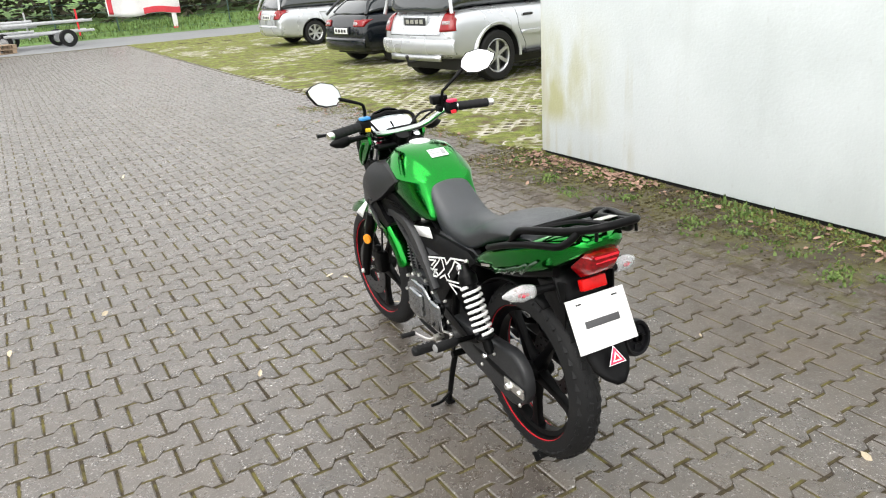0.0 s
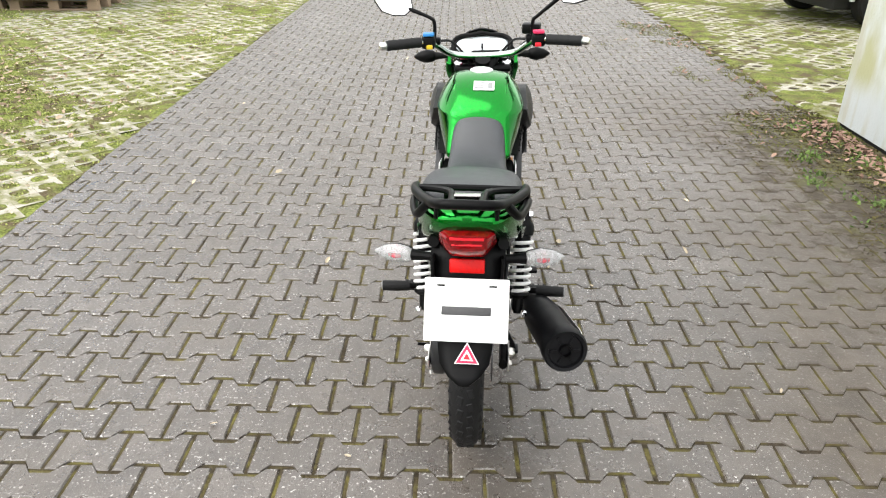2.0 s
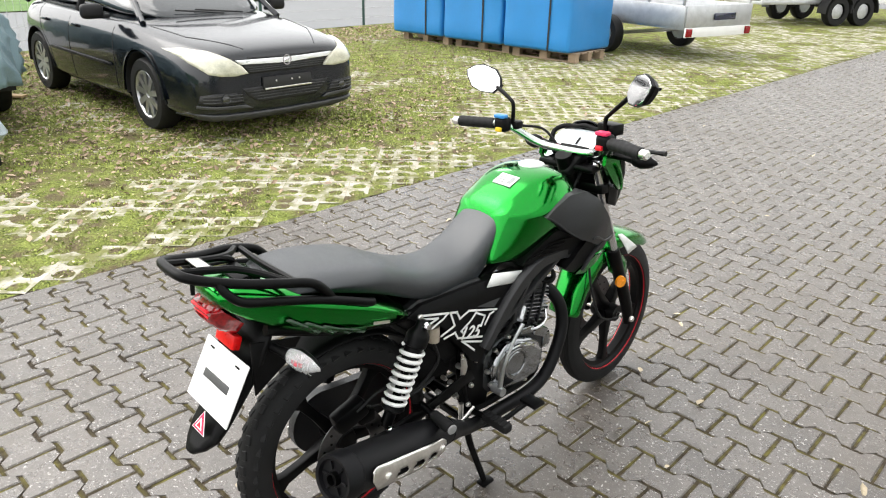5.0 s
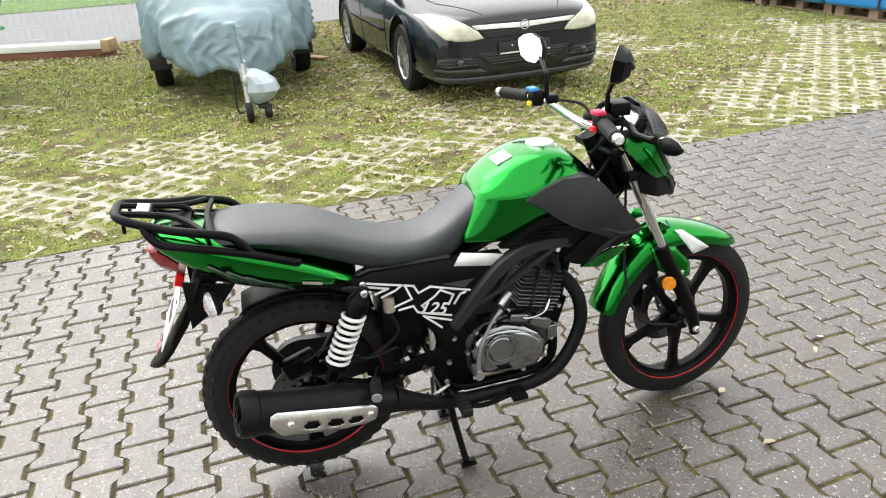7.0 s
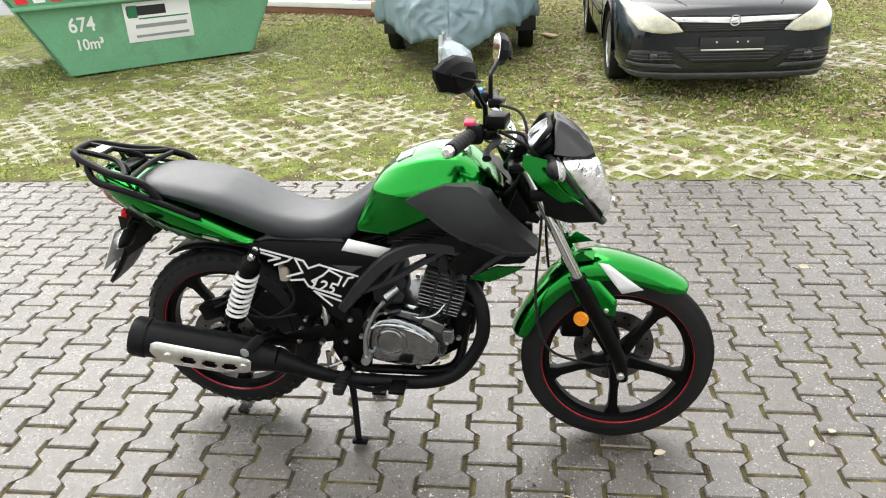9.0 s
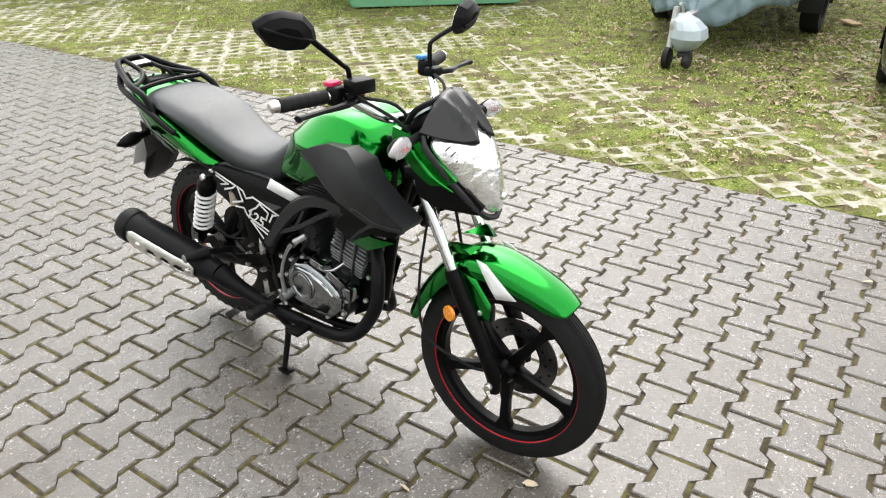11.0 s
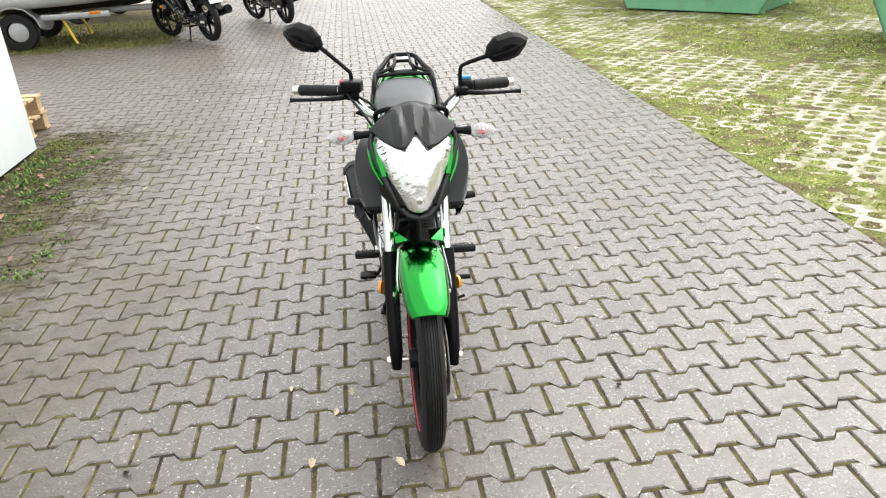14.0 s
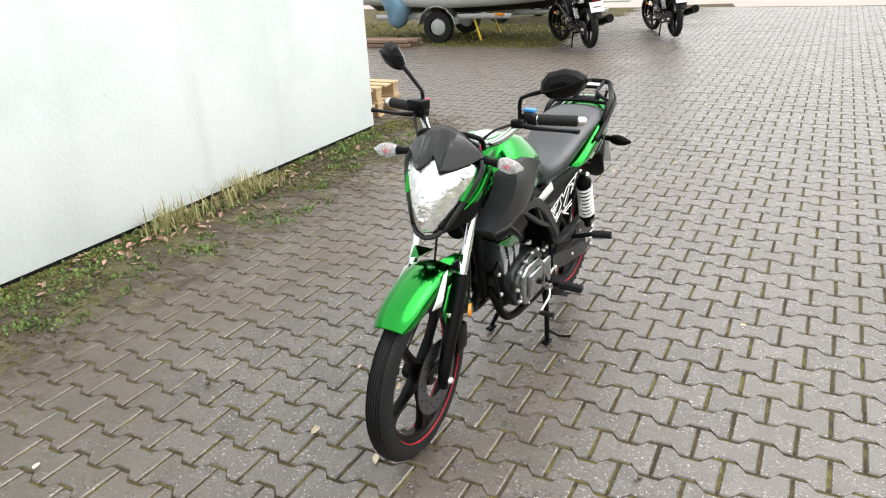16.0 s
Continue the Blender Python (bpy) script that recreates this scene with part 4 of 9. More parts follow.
def motorcycle(m, label, paint, steer, green_bike):
    bike = thing("motorcycle", label, "motorcycle", m)
    S = steering(steer)
    I = Matrix()
    P = lambda n, bm, mat, lab="", **k: part(n, bm, mat, bike, lab, **k)
    F = lambda n, bm, mat, lab="", **k: part(n, moved(bm, S), mat, bike, lab, **k)
    # wheels
    fw = wheel(bike, "front_wheel", Vector((0, 1.283, 0.294)), 0.294, 0.232, 0.078, S, False, "front wheel with ribbed tyre", M_RIMRED if green_bike else M_SATIN)
    disc(Vector((0, 1.283, 0.294)), 0.125, -0.062, S, fw)
    rw = wheel(bike, "rear_wheel", Vector((0, 0.032, 0.331)), 0.299, 0.231, 0.096, I, True, "rear wheel with block tread tyre", M_RIMRED if green_bike else M_SATIN)
    disc(Vector((0, 0.032, 0.331)), 0.11, 0.068, I, rw)
    # fork
    fo = F("fork", box((0, 1.03, 0.86), (0.23, 0.05, 0.035), 0.01, rot=None), M_SATIN, "black fork yokes")
    def leg(x):
        st = tube([(x, 0.985, 0.955), (x, 1.165, 0.57)], 0.0155, 16)
        part("stanchion", moved(st, S), M_CHROME, fo, "polished steel stanchion")
        lo = tube([(x, 1.145, 0.61), (x, 1.16, 0.575), (x, 1.245, 0.41), (x, 1.282, 0.325), (x, 1.294, 0.268)], [0.021, 0.0235, 0.0225, 0.021, 0.016], 16, 5)
        part("fork_leg", moved(lo, S), M_SATIN, fo)
        part("axle_nut", moved(bolt((x + (0.018 if x > 0 else -0.018), 1.283, 0.294), 0.012, 0.012, (1 if x > 0 else -1, 0, 0)), S), M_STEEL, fo)
        part("axle_spacer", moved(lathe([(0, -0.015), (0.009, -0.015), (0.009, 0.015), (0, 0.015)], (x * 0.75, 1.283, 0.294), (1, 0, 0), 12), S), M_STEEL, fo)
        s = 1 if x > 0 else -1
        part("fork_reflector", moved(lathe([(0, 0.004), (0.021, 0.003), (0.022, 0), (0.022, -0.006), (0, -0.006)], (x + s * 0.034, 1.158, 0.492), (s, -0.35, 0), 24), S), M_AMBER, fo, "round orange reflector")
    leg(0.091), leg(-0.091)
    part("upper_yoke", moved(box((0, 0.975, 0.935), (0.215, 0.055, 0.026), 0.012), S), M_SATIN, fo)
    part("steering_head", tube([(0, 0.94, 0.975), (0, 1.03, 0.785)], 0.028, 14), M_SATIN, fo)
    cal = F("brake_caliper", join(box((-0.072, 1.15, 0.375), (0.05, 0.075, 0.10), 0.014, rot=None), box((-0.075, 1.165, 0.42), (0.03, 0.04, 0.05), 0.008)), M_SATIN, "black front brake caliper")
    F("brake_hose", tube([(-0.07, 1.13, 0.42), (-0.085, 1.08, 0.52), (-0.06, 1.06, 0.70), (0.02, 1.07, 0.82), (0.12, 1.02, 0.98), (0.19, 0.93, 1.06)], 0.0045, 8), M_RUBBER)
    F("speedometer_cable", tube([(0.07, 1.262, 0.31), (0.09, 1.20, 0.32), (0.105, 1.07, 0.38), (0.08, 1.03, 0.52), (0.05, 1.04, 0.72), (0.03, 1.05, 0.9)], 0.004, 8), M_RUBBER)
    # front mudguard
    cy, cz = 1.275, 0.297
    rings = []
    for k in range(15):
        a = radians(52 + (163 - 52) * k / 14)
        u = k / 14
        rr = 0.322 + 0.040 * math.exp(-((u - 0.52) / 0.2) ** 2)
        wd = 0.062 + 0.014 * math.sin(math.pi * min(1, u * 1.2))
        drop = 0.040 + 0.022 * math.exp(-((u - 0.5) / 0.3) ** 2)
        if k == 0:
            wd, drop = 0.050, 0.012
        sec = [(-wd, -drop), (-wd * 0.98, -0.014), (-wd * 0.66, 0.004), (0, 0.011), (wd * 0.66, 0.004), (wd * 0.98, -0.014), (wd, -drop)]
        rings.append([(x, cy + math.cos(a) * (rr + d), cz + math.sin(a) * (rr + d)) for x, d in sec])
    mg = F("front_mudguard", loft(rings, False, False), paint, "glossy green front mudguard" if green_bike else "", angle=60, sub=1, thick=0.004)
    for s in (1, -1):
        ear = loft([[(s * 0.035, 1.10, 0.655), (s * 0.072, 1.10, 0.645), (s * 0.072, 1.19, 0.655), (s * 0.035, 1.20, 0.668)],
                    [(s * 0.070, 1.150, 0.682), (s * 0.078, 1.150, 0.680), (s * 0.078, 1.156, 0.680), (s * 0.072, 1.156, 0.681)]])
        part("mudguard_ear", moved(ear, S), paint, mg)
        ap = panel([(1.12, 0.60), (1.20, 0.60), (1.262, 0.53), (1.262, 0.485), (1.225, 0.475), (1.15, 0.52)], lambda y, z: s * (0.071 + 0.012 * (0.62 - z) / 0.1), 2)
        part("mudguard_bracket", moved(ap, S), paint, mg, thick=0.005)
        if green_bike:
            wt = panel([(1.205, 0.645), (1.235, 0.64), (1.335, 0.565), (1.275, 0.552)], lambda y, z: s * (0.0795 - 0.18 * max(0, z - 0.585)), 2)
            part("mudguard_stripe", moved(wt, S), M_WHITE, mg, "white stripe", thick=0.002)
        part("mudguard_bolt", moved(bolt((s * 0.086, 1.232, 0.50), 0.008, 0.005, (s, 0, 0)), S), M_STEEL, mg)
    # headlamp cowl
    def cow(y, top, bot, w, wb):
        return [(x, y, z) for x, z in sym([(0, top), (w * 0.7, top - 0.004), (w, top - 0.03), (w * 0.98, (top + bot) / 2), (wb, bot + 0.015), (wb * 0.5, bot), (0, bot)])]
    cowl = F("headlamp_cowl", loft([cow(1.03, 0.950, 0.80, 0.095, 0.06), cow(1.06, 0.935, 0.785, 0.098, 0.06), cow(1.09, 0.92, 0.778, 0.092, 0.05), cow(1.115, 0.91, 0.785, 0.08, 0.04)]),
             M_BLACK, "black headlamp housing", angle=50, sub=1)
    for s in (1, -1):
        gp = panel([(0.99, 0.983), (1.05, 0.968), (1.085, 0.950), (1.125, 0.903), (1.158, 0.862), (1.13, 0.846), (1.095, 0.845), (1.05, 0.878), (1.015, 0.915), (0.985, 0.95)],
                   lambda y, z: s * (0.131 - 0.36 * max(0, y - 1.085) - 0.10 * max(0, 0.90 - z)), 3, 0.012)
        part("cowl_edge", moved(tube([(s * 0.134, 1.040, 0.945), (s * 0.135, 1.070, 0.912), (s * 0.124, 1.105, 0.868), (s * 0.100, 1.150, 0.832)], [0.004, 0.006, 0.006, 0.003], 8, 5), S), paint, cowl)
        part("cowl_side", moved(gp, S), paint, cowl, "glossy green cowl side" if green_bike else "")
        lp = panel([(1.04, 0.872), (1.095, 0.845), (1.15, 0.848), (1.185, 0.825), (1.212, 0.788), (1.20, 0.765), (1.12, 0.778), (1.05, 0.805)],
                   lambda y, z: s * (0.116 - 0.50 * max(0, y - 1.10) - 0.10 * max(0, 0.85 - z)), 3, 0.012)
        part("cowl_lower", moved(lp, S), M_BLACK, cowl)
    # headlamp lens: a shield shape that narrows downwards, with a notch at the top
    rows = [(0.995, 0.014, 1.142, 0.0), (0.978, 0.080, 1.160, 0.055), (0.958, 0.122, 1.186, 0.094), (0.935, 0.125, 1.210, 0.100), (0.90, 0.110, 1.229, 0.098), (0.86, 0.090, 1.241, 0.084), (0.82, 0.069, 1.247, 0.062), (0.785, 0.046, 1.246, 0.036), (0.766, 0.028, 1.240, 0.020)]
    lens = []
    for z, w, y, bow in rows:
        lens.append([(w * t, y - bow * t * t - 0.006, z) for t in (-1, -0.75, -0.4, 0, 0.4, 0.75, 1)])
    hl = F("headlamp", loft(lens, False, False), M_HEADLENS, "faceted clear headlamp", angle=60, sub=1, thick=0.006)
    for s in (1, -1):
        for k in range(3):
            part("lens_rib", moved(box((s * (0.104 - 0.010 * k), 1.136 + 0.010 * k, 0.945 - 0.015 * k), (0.020, 0.003, 0.003), 0.001, 1, rot=(0, s * 30, -s * 18)), S), M_ENGINE, hl)
        part("lens_edge", moved(tube([(s * 0.124, 1.075, 0.972), (s * 0.131, 1.088, 0.942), (s * 0.117, 1.116, 0.900), (s * 0.097, 1.142, 0.857), (s * 0.076, 1.170, 0.816), (s * 0.053, 1.196, 0.778), (s * 0.030, 1.212, 0.755), (0, 1.222, 0.748)], [0.006, 0.009, 0.009, 0.009, 0.009, 0.009, 0.009, 0.008], 8), S), M_PANEL, hl, "dark grey lamp bezel")
    part("bulb_cap", moved(lathe([(0, 0.010), (0.008, 0.009), (0.011, 0)], (0, 1.238, 0.81), (0, 1, -0.2), 14), S), M_STEEL, hl)
    # windscreen visor, three facets and a notch
    low = [(0, 0.998), (0.14, 0.968), (0.26, 0.946), (0.5, 0.951), (0.75, 0.962), (1, 0.982)]
    us = [k / 20 for k in range(-20, 21)]
    rows_ = []
    for k in range(11):
        v = k / 10
        row = []
        for u in us:
            a = abs(u)
            i = next(n for n in range(5) if a <= low[n + 1][0] + 1e-9)
            zb = low[i][1] + (low[i + 1][1] - low[i][1]) * (a - low[i][0]) / (low[i + 1][0] - low[i][0])
            zt = 1.066 - 0.074 * a ** 1.9
            yb = 1.156 + 0.100 * min(a, 0.28) - 0.115 * max(0, (a - 0.28) / 0.72) ** 1.3
            ridge = 0.42 - 0.16 * v
            lift = 0.012 * max(0, 1 - abs(a - ridge) / 0.14) * math.sin(math.pi * min(1, 0.12 + 0.75 * v))
            row.append((0.133 * u * (0.93 + 0.07 * v), 1.072 + (yb - 1.072) * v ** 0.8 + lift, zt + (zb - zt) * v + lift * 0.6))
        rows_.append(row)
    F("windscreen", loft(rows_, False, False), M_SCREEN, "small dark plastic windscreen", angle=12, thick=0.005)
    for s in (1, -1):
        signal(bike, (s * 0.262, 1.075, 0.962), (s * 0.115, 1.06, 0.967), S, 1)
    # instruments
    T = pose(0, 1.03, 1.005, 37, 0, 0)
    ins = F("instrument_panel", moved(box((0, -0.010, -0.022), (0.200, 0.088, 0.040), 0.018, 4), T), M_BLACK, "black instrument housing")
    T = S @ T
    dial = [(0.098 * math.copysign(abs(math.cos(a)) ** 0.7, math.cos(a)), 0.041 * math.copysign(abs(math.sin(a)) ** 0.8, math.sin(a)) + 0.004) for a in [2 * math.pi * i / 28 for i in range(28)]]
    part("dial_glass", moved(loft([[(x, y, -0.003) for x, y in dial], [(x, y, 0.002) for x, y in dial], [(x * 0.97, y * 0.96, 0.004) for x, y in dial]]), T), M_DIAL, ins, "pale dials behind clear glass")
    for x in (-0.052, 0.052):
        part("dial_ring", moved(lathe([(0.034, 0.0), (0.034, 0.0055), (0.031, 0.0055), (0.031, 0.0)], (x, 0.004, 0), (0, 0, 1), 28, closed=True), T), M_STEEL, ins)
    part("dial_needle", moved(box((0.0, -0.008, 0.006), (0.007, 0.03, 0.002)), T), M_SATIN, ins)
    part("warning_strip", moved(box((-0.046, -0.052, 0.006), (0.078, 0.026, 0.010), 0.003), T), M_PINK, ins, "pink plastic film")
    part("ignition_key", moved(box((0.012, -0.074, 0.020), (0.008, 0.040, 0.003), 0.001, 1), T), M_STEEL, ins)
    wedge = [(-0.052, 0.062), (0.052, 0.062), (0.058, 0.050), (0.014, -0.040), (-0.014, -0.040), (-0.058, 0.050)]
    ig = F("ignition_cover", moved(bevel(loft([[(x, z, -0.022) for x, z in wedge], [(x, z, 0.0) for x, z in wedge], [(x * 0.8, z * 0.8, 0.008) for x, z in wedge]]), 0.003, 2, 40), Matrix.Translation((0.012, 0.955, 0.945)) @ pose(0, 0, 0, 62, 0, 0)), M_BLACK, "black wedge-shaped ignition cover")
    part("key_slot", moved(lathe([(0, 0.012), (0.011, 0.012), (0.012, 0.006), (0.012, 0)], (0.012, 0.955, 0.955), (0, -0.88, 0.47), 18), S), M_STEEL, ig)
    rim = [(-0.106, -0.020, -0.004), (-0.108, 0.018, 0.008), (-0.080, 0.042, 0.010), (-0.035, 0.046, 0.012), (0, 0.050, 0.016), (0.035, 0.046, 0.012), (0.080, 0.042, 0.010), (0.108, 0.018, 0.008), (0.106, -0.020, -0.004)]
    part("instrument_hood", moved(tube(rim, 0.0080, 10, 5), T), M_BLACK, ins, "black scalloped hood round the dials")
    # handlebar
    pts = [(-0.345, 0.818, 1.055), (-0.24, 0.848, 1.058), (-0.185, 0.885, 1.05), (-0.125, 0.945, 1.0), (-0.06, 0.962, 0.985), (0.06, 0.962, 0.985), (0.125, 0.945, 1.0), (0.185, 0.885, 1.05), (0.24, 0.848, 1.058), (0.345, 0.818, 1.055)]
    hb = F("handlebar", tube(pts, 0.0125, 14, 6), M_BARS, "polished metal handlebar")
    for s in (1, -1):
        g0, g1 = Vector((s * 0.222, 0.856, 1.057)), Vector((s * 0.342, 0.819, 1.055))
        gp = [(g0 + (g1 - g0) * k / 12) for k in range(13)]
        grip = part("grip", moved(tube(gp, [0.0186 if k % 2 else 0.0176 for k in range(13)], 14, 2), S), M_RUBBER, hb, "black ribbed rubber grip")
        part("bar_end", moved(lathe([(0, 0.026), (0.010, 0.026), (0.0145, 0.02), (0.0145, 0.004), (0.010, 0)], tuple(g1), tuple(g1 - g0), 16), S), M_STEEL, hb, "silver bar end weight")
        sw = part("switch_pod", moved(box((s * 0.196, 0.868, 1.056), (0.05, 0.045, 0.05), 0.014, 3, rot=None), S), M_BLACK, hb)
        part("switch_cover", moved(box((s * 0.194, 0.855, 1.084), (0.04, 0.028, 0.012), 0.004), S), M_BLUE if s < 0 else M_PINK, sw, "blue switch cover" if s < 0 else "red switch cover")
        part("switch_button", moved(box((s * 0.192, 0.842, 1.042), (0.022, 0.012, 0.014), 0.003), S), M_YELLOW if s < 0 else M_RED, sw)
        lv = tube([(s * 0.19, 0.915, 1.05), (s * 0.23, 0.925, 1.048), (s * 0.29, 0.905, 1.042), (s * 0.345, 0.903, 1.043), (s * 0.372, 0.905, 1.044)], [0.009, 0.0085, 0.006, 0.006, 0.008], 8, 5, flat=1.4)
        part("lever", moved(lv, S), M_SATIN, hb, "black brake lever" if s > 0 else "black clutch lever")
        part("lever_mount", moved(box((s * 0.175, 0.905, 1.052), (0.045, 0.04, 0.028), 0.008), S), M_SATIN, hb)
        mp = Vector((0.311, 0.851, 1.231)) if s > 0 else Vector((-0.317, 0.893, 1.178))
        base = S @ Vector((s * 0.175, 0.893, 1.06))
        out_dir = Vector((mp.x - base.x, mp.y - base.y, 0))
        stem = part("mirror_stem", tube([base, base + Vector((0, 0, 0.055)), base + Vector((0, 0, 0.075)) + out_dir * 0.12, mp - out_dir * 0.28 + Vector((0, 0.014, -0.018))], [0.007, 0.0065, 0.006, 0.008], 10, 6), M_SATIN, hb)
        T2 = Matrix.Translation(mp) @ pose(0, 0, 0, -12, -s * 10, -32 if s > 0 else 12)
        out = [(-0.070, -0.010), (-0.060, 0.020), (-0.034, 0.044), (0.020, 0.048), (0.055, 0.034), (0.080, 0.012), (0.072, -0.008), (0.042, -0.040), (0.0, -0.048), (-0.046, -0.040)]
        out = [(s * x * 0.98, z * 0.94) for x, z in out]
        sh = loft([[(x, -0.004, z) for x, z in out], [(x * 1.0, 0.006, z * 1.0) for x, z in out], [(x * 0.86, 0.022, z * 0.84) for x, z in out], [(x * 0.5, 0.036, z * 0.45) for x, z in out]])
        mi = part("mirror_shell", moved(sh, T2), M_BLACK, hb, "black mirror shell", angle=24)
        gl = loft([[(x * 0.95, -0.005, z * 0.94) for x, z in out], [(x * 0.93, -0.0062, z * 0.92) for x, z in out]])
        part("mirror_glass", moved(gl, T2), M_MIRROR, mi)
        part("mirror_rib", moved(tube([(-0.055 * s, 0.031, -0.006), (0, 0.04, 0.002), (0.055 * s, 0.031, 0.01)], 0.004, 8, 3), T2), M_BLACK, mi)
    rs = F("brake_reservoir", box((0.175, 0.925, 1.085), (0.065, 0.05, 0.035), 0.006, rot=(0, 0, -12)), M_SATIN, "square black brake fluid reservoir")
    for s in (1, -1):
        F("control_cable", tube([(s * 0.16, 0.915, 1.05), (s * 0.11, 0.985, 1.03), (s * 0.05, 1.0, 0.95), (s * 0.03, 0.96, 0.86), (0.0, 0.88, 0.78)], 0.0045, 8), M_RUBBER)
    # tank: flat crown, sloping shoulders down to a crease, hollowed sides; its rear end leans forward to the top
    def tk(y, top, tw, cw, cz, mw, bw, bz):
        lean = 0.5 * max(0.0, 1 - (y - 0.57) / 0.30)
        half = [(0, top + 0.002), (tw * 0.6, top), (tw * 0.93, top - 0.008), (tw, top - 0.014), (tw + (cw - tw) * 0.55, cz + (top - cz) * 0.5), (cw * 0.985, cz + 0.010), (cw, cz), (cw * 0.975, cz - 0.012), (mw, (cz + bz) / 2), (bw, bz + 0.018), (bw * 0.9, bz), (0, bz)]
        return [(x, y + lean * (z - 0.886), z) for x, z in sym(half)]
    tank = P("fuel_tank", loft([tk(0.572, 0.888, 0.066, 0.086, 0.868, 0.094, 0.106, 0.735), tk(0.590, 0.913, 0.074, 0.106, 0.867, 0.104, 0.110, 0.730), tk(0.630, 0.943, 0.088, 0.134, 0.866, 0.122, 0.116, 0.724), tk(0.680, 0.962, 0.098, 0.152, 0.866, 0.136, 0.122, 0.722),
                                tk(0.74, 0.971, 0.102, 0.156, 0.870, 0.140, 0.12, 0.726), tk(0.80, 0.969, 0.100, 0.152, 0.874, 0.138, 0.115, 0.735), tk(0.855, 0.948, 0.092, 0.142, 0.872, 0.125, 0.105, 0.745), tk(0.905, 0.905, 0.078, 0.118, 0.856, 0.105, 0.09, 0.757), tk(0.938, 0.855, 0.06, 0.085, 0.825, 0.08, 0.075, 0.772)]),
             paint, "glossy metallic green fuel tank" if green_bike else "", angle=60, sub=2)
    part("filler_cap", lathe([(0, 0.016), (0.030, 0.016), (0.040, 0.012), (0.043, 0.002), (0.050, 0.0), (0.050, -0.012)], (0.0, 0.785, 0.961), (0, 0.02, 1), 32), M_CAP, tank, "round pale filler cap")
    if green_bike:
        part("sticker", box((0.012, 0.660, 0.9462), (0.070, 0.048, 0.0030), rot=(23, 0, 0)), M_WHITE, tank, "white information sticker")
        for k in range(4):
            part("sticker_print", box((-0.002, 0.647 + 0.009 * k, 0.9428 + 0.0038 * k), (0.036, 0.0040, 0.0016), rot=(23, 0, 0)), M_PRINT, tank)
        part("sticker_print", box((0.033, 0.660, 0.9480), (0.016, 0.030, 0.0016), rot=(23, 0, 0)), M_PRINT, tank)
    # shrouds, lower covers, frame covers
    for s in (1, -1):
        sf = lambda y, z: s * (0.160 + 0.032 * math.exp(-((y - 0.89) / 0.13) ** 2) * math.exp(-((z - 0.80) / 0.10) ** 2) - 0.22 * max(0, z - 0.865) - 0.15 * max(0, y - 0.97))
        sh = P("tank_shroud", panel([(0.680, 0.862), (0.73, 0.886), (0.79, 0.906), (0.862, 0.905), (0.905, 0.878), (0.945, 0.828), (1.0, 0.765), (1.040, 0.722), (1.032, 0.706), (0.985, 0.708), (0.935, 0.712), (0.89, 0.735), (0.84, 0.757), (0.78, 0.792), (0.725, 0.834)], sf, 4, 0.085),
               M_PANEL, "matt dark grey tank shroud", angle=50)
        part("shroud_ridge", tube([(sf(y, z) + s * 0.001, y, z) for y, z in ((0.885, 0.748), (0.905, 0.751), (0.965, 0.722), (1.030, 0.716))], 0.004, 6), M_PANEL, sh)
        part("shroud_lip", tube([(sf(y, z) - s * 0.001, y, z) for y, z in ((0.682, 0.861), (0.725, 0.835), (0.78, 0.793), (0.84, 0.758))], 0.0035, 6), M_PANEL, sh)
        P("tank_side_panel", panel([(0.610, 0.722), (0.665, 0.757), (0.73, 0.793), (0.76, 0.80), (0.80, 0.778), (0.88, 0.735), (0.83, 0.706), (0.72, 0.705)], lambda y, z: s * (0.136 + 0.07 * (y - 0.61)), 3, 0.03), M_BLACK, "black panel below the tank", angle=50)
        for k in range(4):
            y0 = 0.632 + 0.026 * k
            P("panel_rib", tube([(s * (0.139 + 0.07 * (y0 - 0.61)), y0, 0.729 + 0.012 * k), (s * (0.141 + 0.07 * (y0 + 0.05 - 0.61)), y0 + 0.055, 0.738 + 0.010 * k), (s * (0.142 + 0.07 * (y0 + 0.10 - 0.61)), y0 + 0.10, 0.736 + 0.010 * k)], 0.003, 6, 3), M_SATIN)
        lf = lambda y, z: s * (0.168 - 0.30 * max(0, y - 0.95) - 0.30 * max(0, 0.69 - z))
        lw = P("lower_shroud", panel([(0.788, 0.668), (0.84, 0.716), (0.884, 0.745), (0.93, 0.708), (1.02, 0.700), (1.005, 0.682), (0.93, 0.682), (0.851, 0.634), (0.82, 0.645)], lf, 3, 0.04), M_BLACK, "black lower shroud with a stepped edge", angle=50)
        part("lower_blade", ribbon([(0.862, 0.645), (0.90, 0.680), (0.945, 0.712), (0.97, 0.722)], [0.006, 0.012, 0.012, 0.004], s * 0.176, 0.01), M_PANEL, lw)
        if green_bike:
            part("green_panel", panel([(0.847, 0.628), (0.89, 0.655), (0.93, 0.677), (1.005, 0.668), (0.96, 0.645), (0.905, 0.617)], lambda y, z: lf(y, z) + s * 0.005, 2, 0.008), paint, lw, "green lower panel")
            part("white_flash", panel([(0.475, 0.69), (0.498, 0.726), (0.625, 0.70), (0.602, 0.668)], lambda y, z: s * 0.1285, 1), M_WHITE, bike, "white flash under the tank", thick=0.003)
        cf = lambda y, z: s * (0.124 + 0.01 * (y - 0.2) - 0.5 * max(0, z - 0.684 + 0.02 * (y - 0.2)))
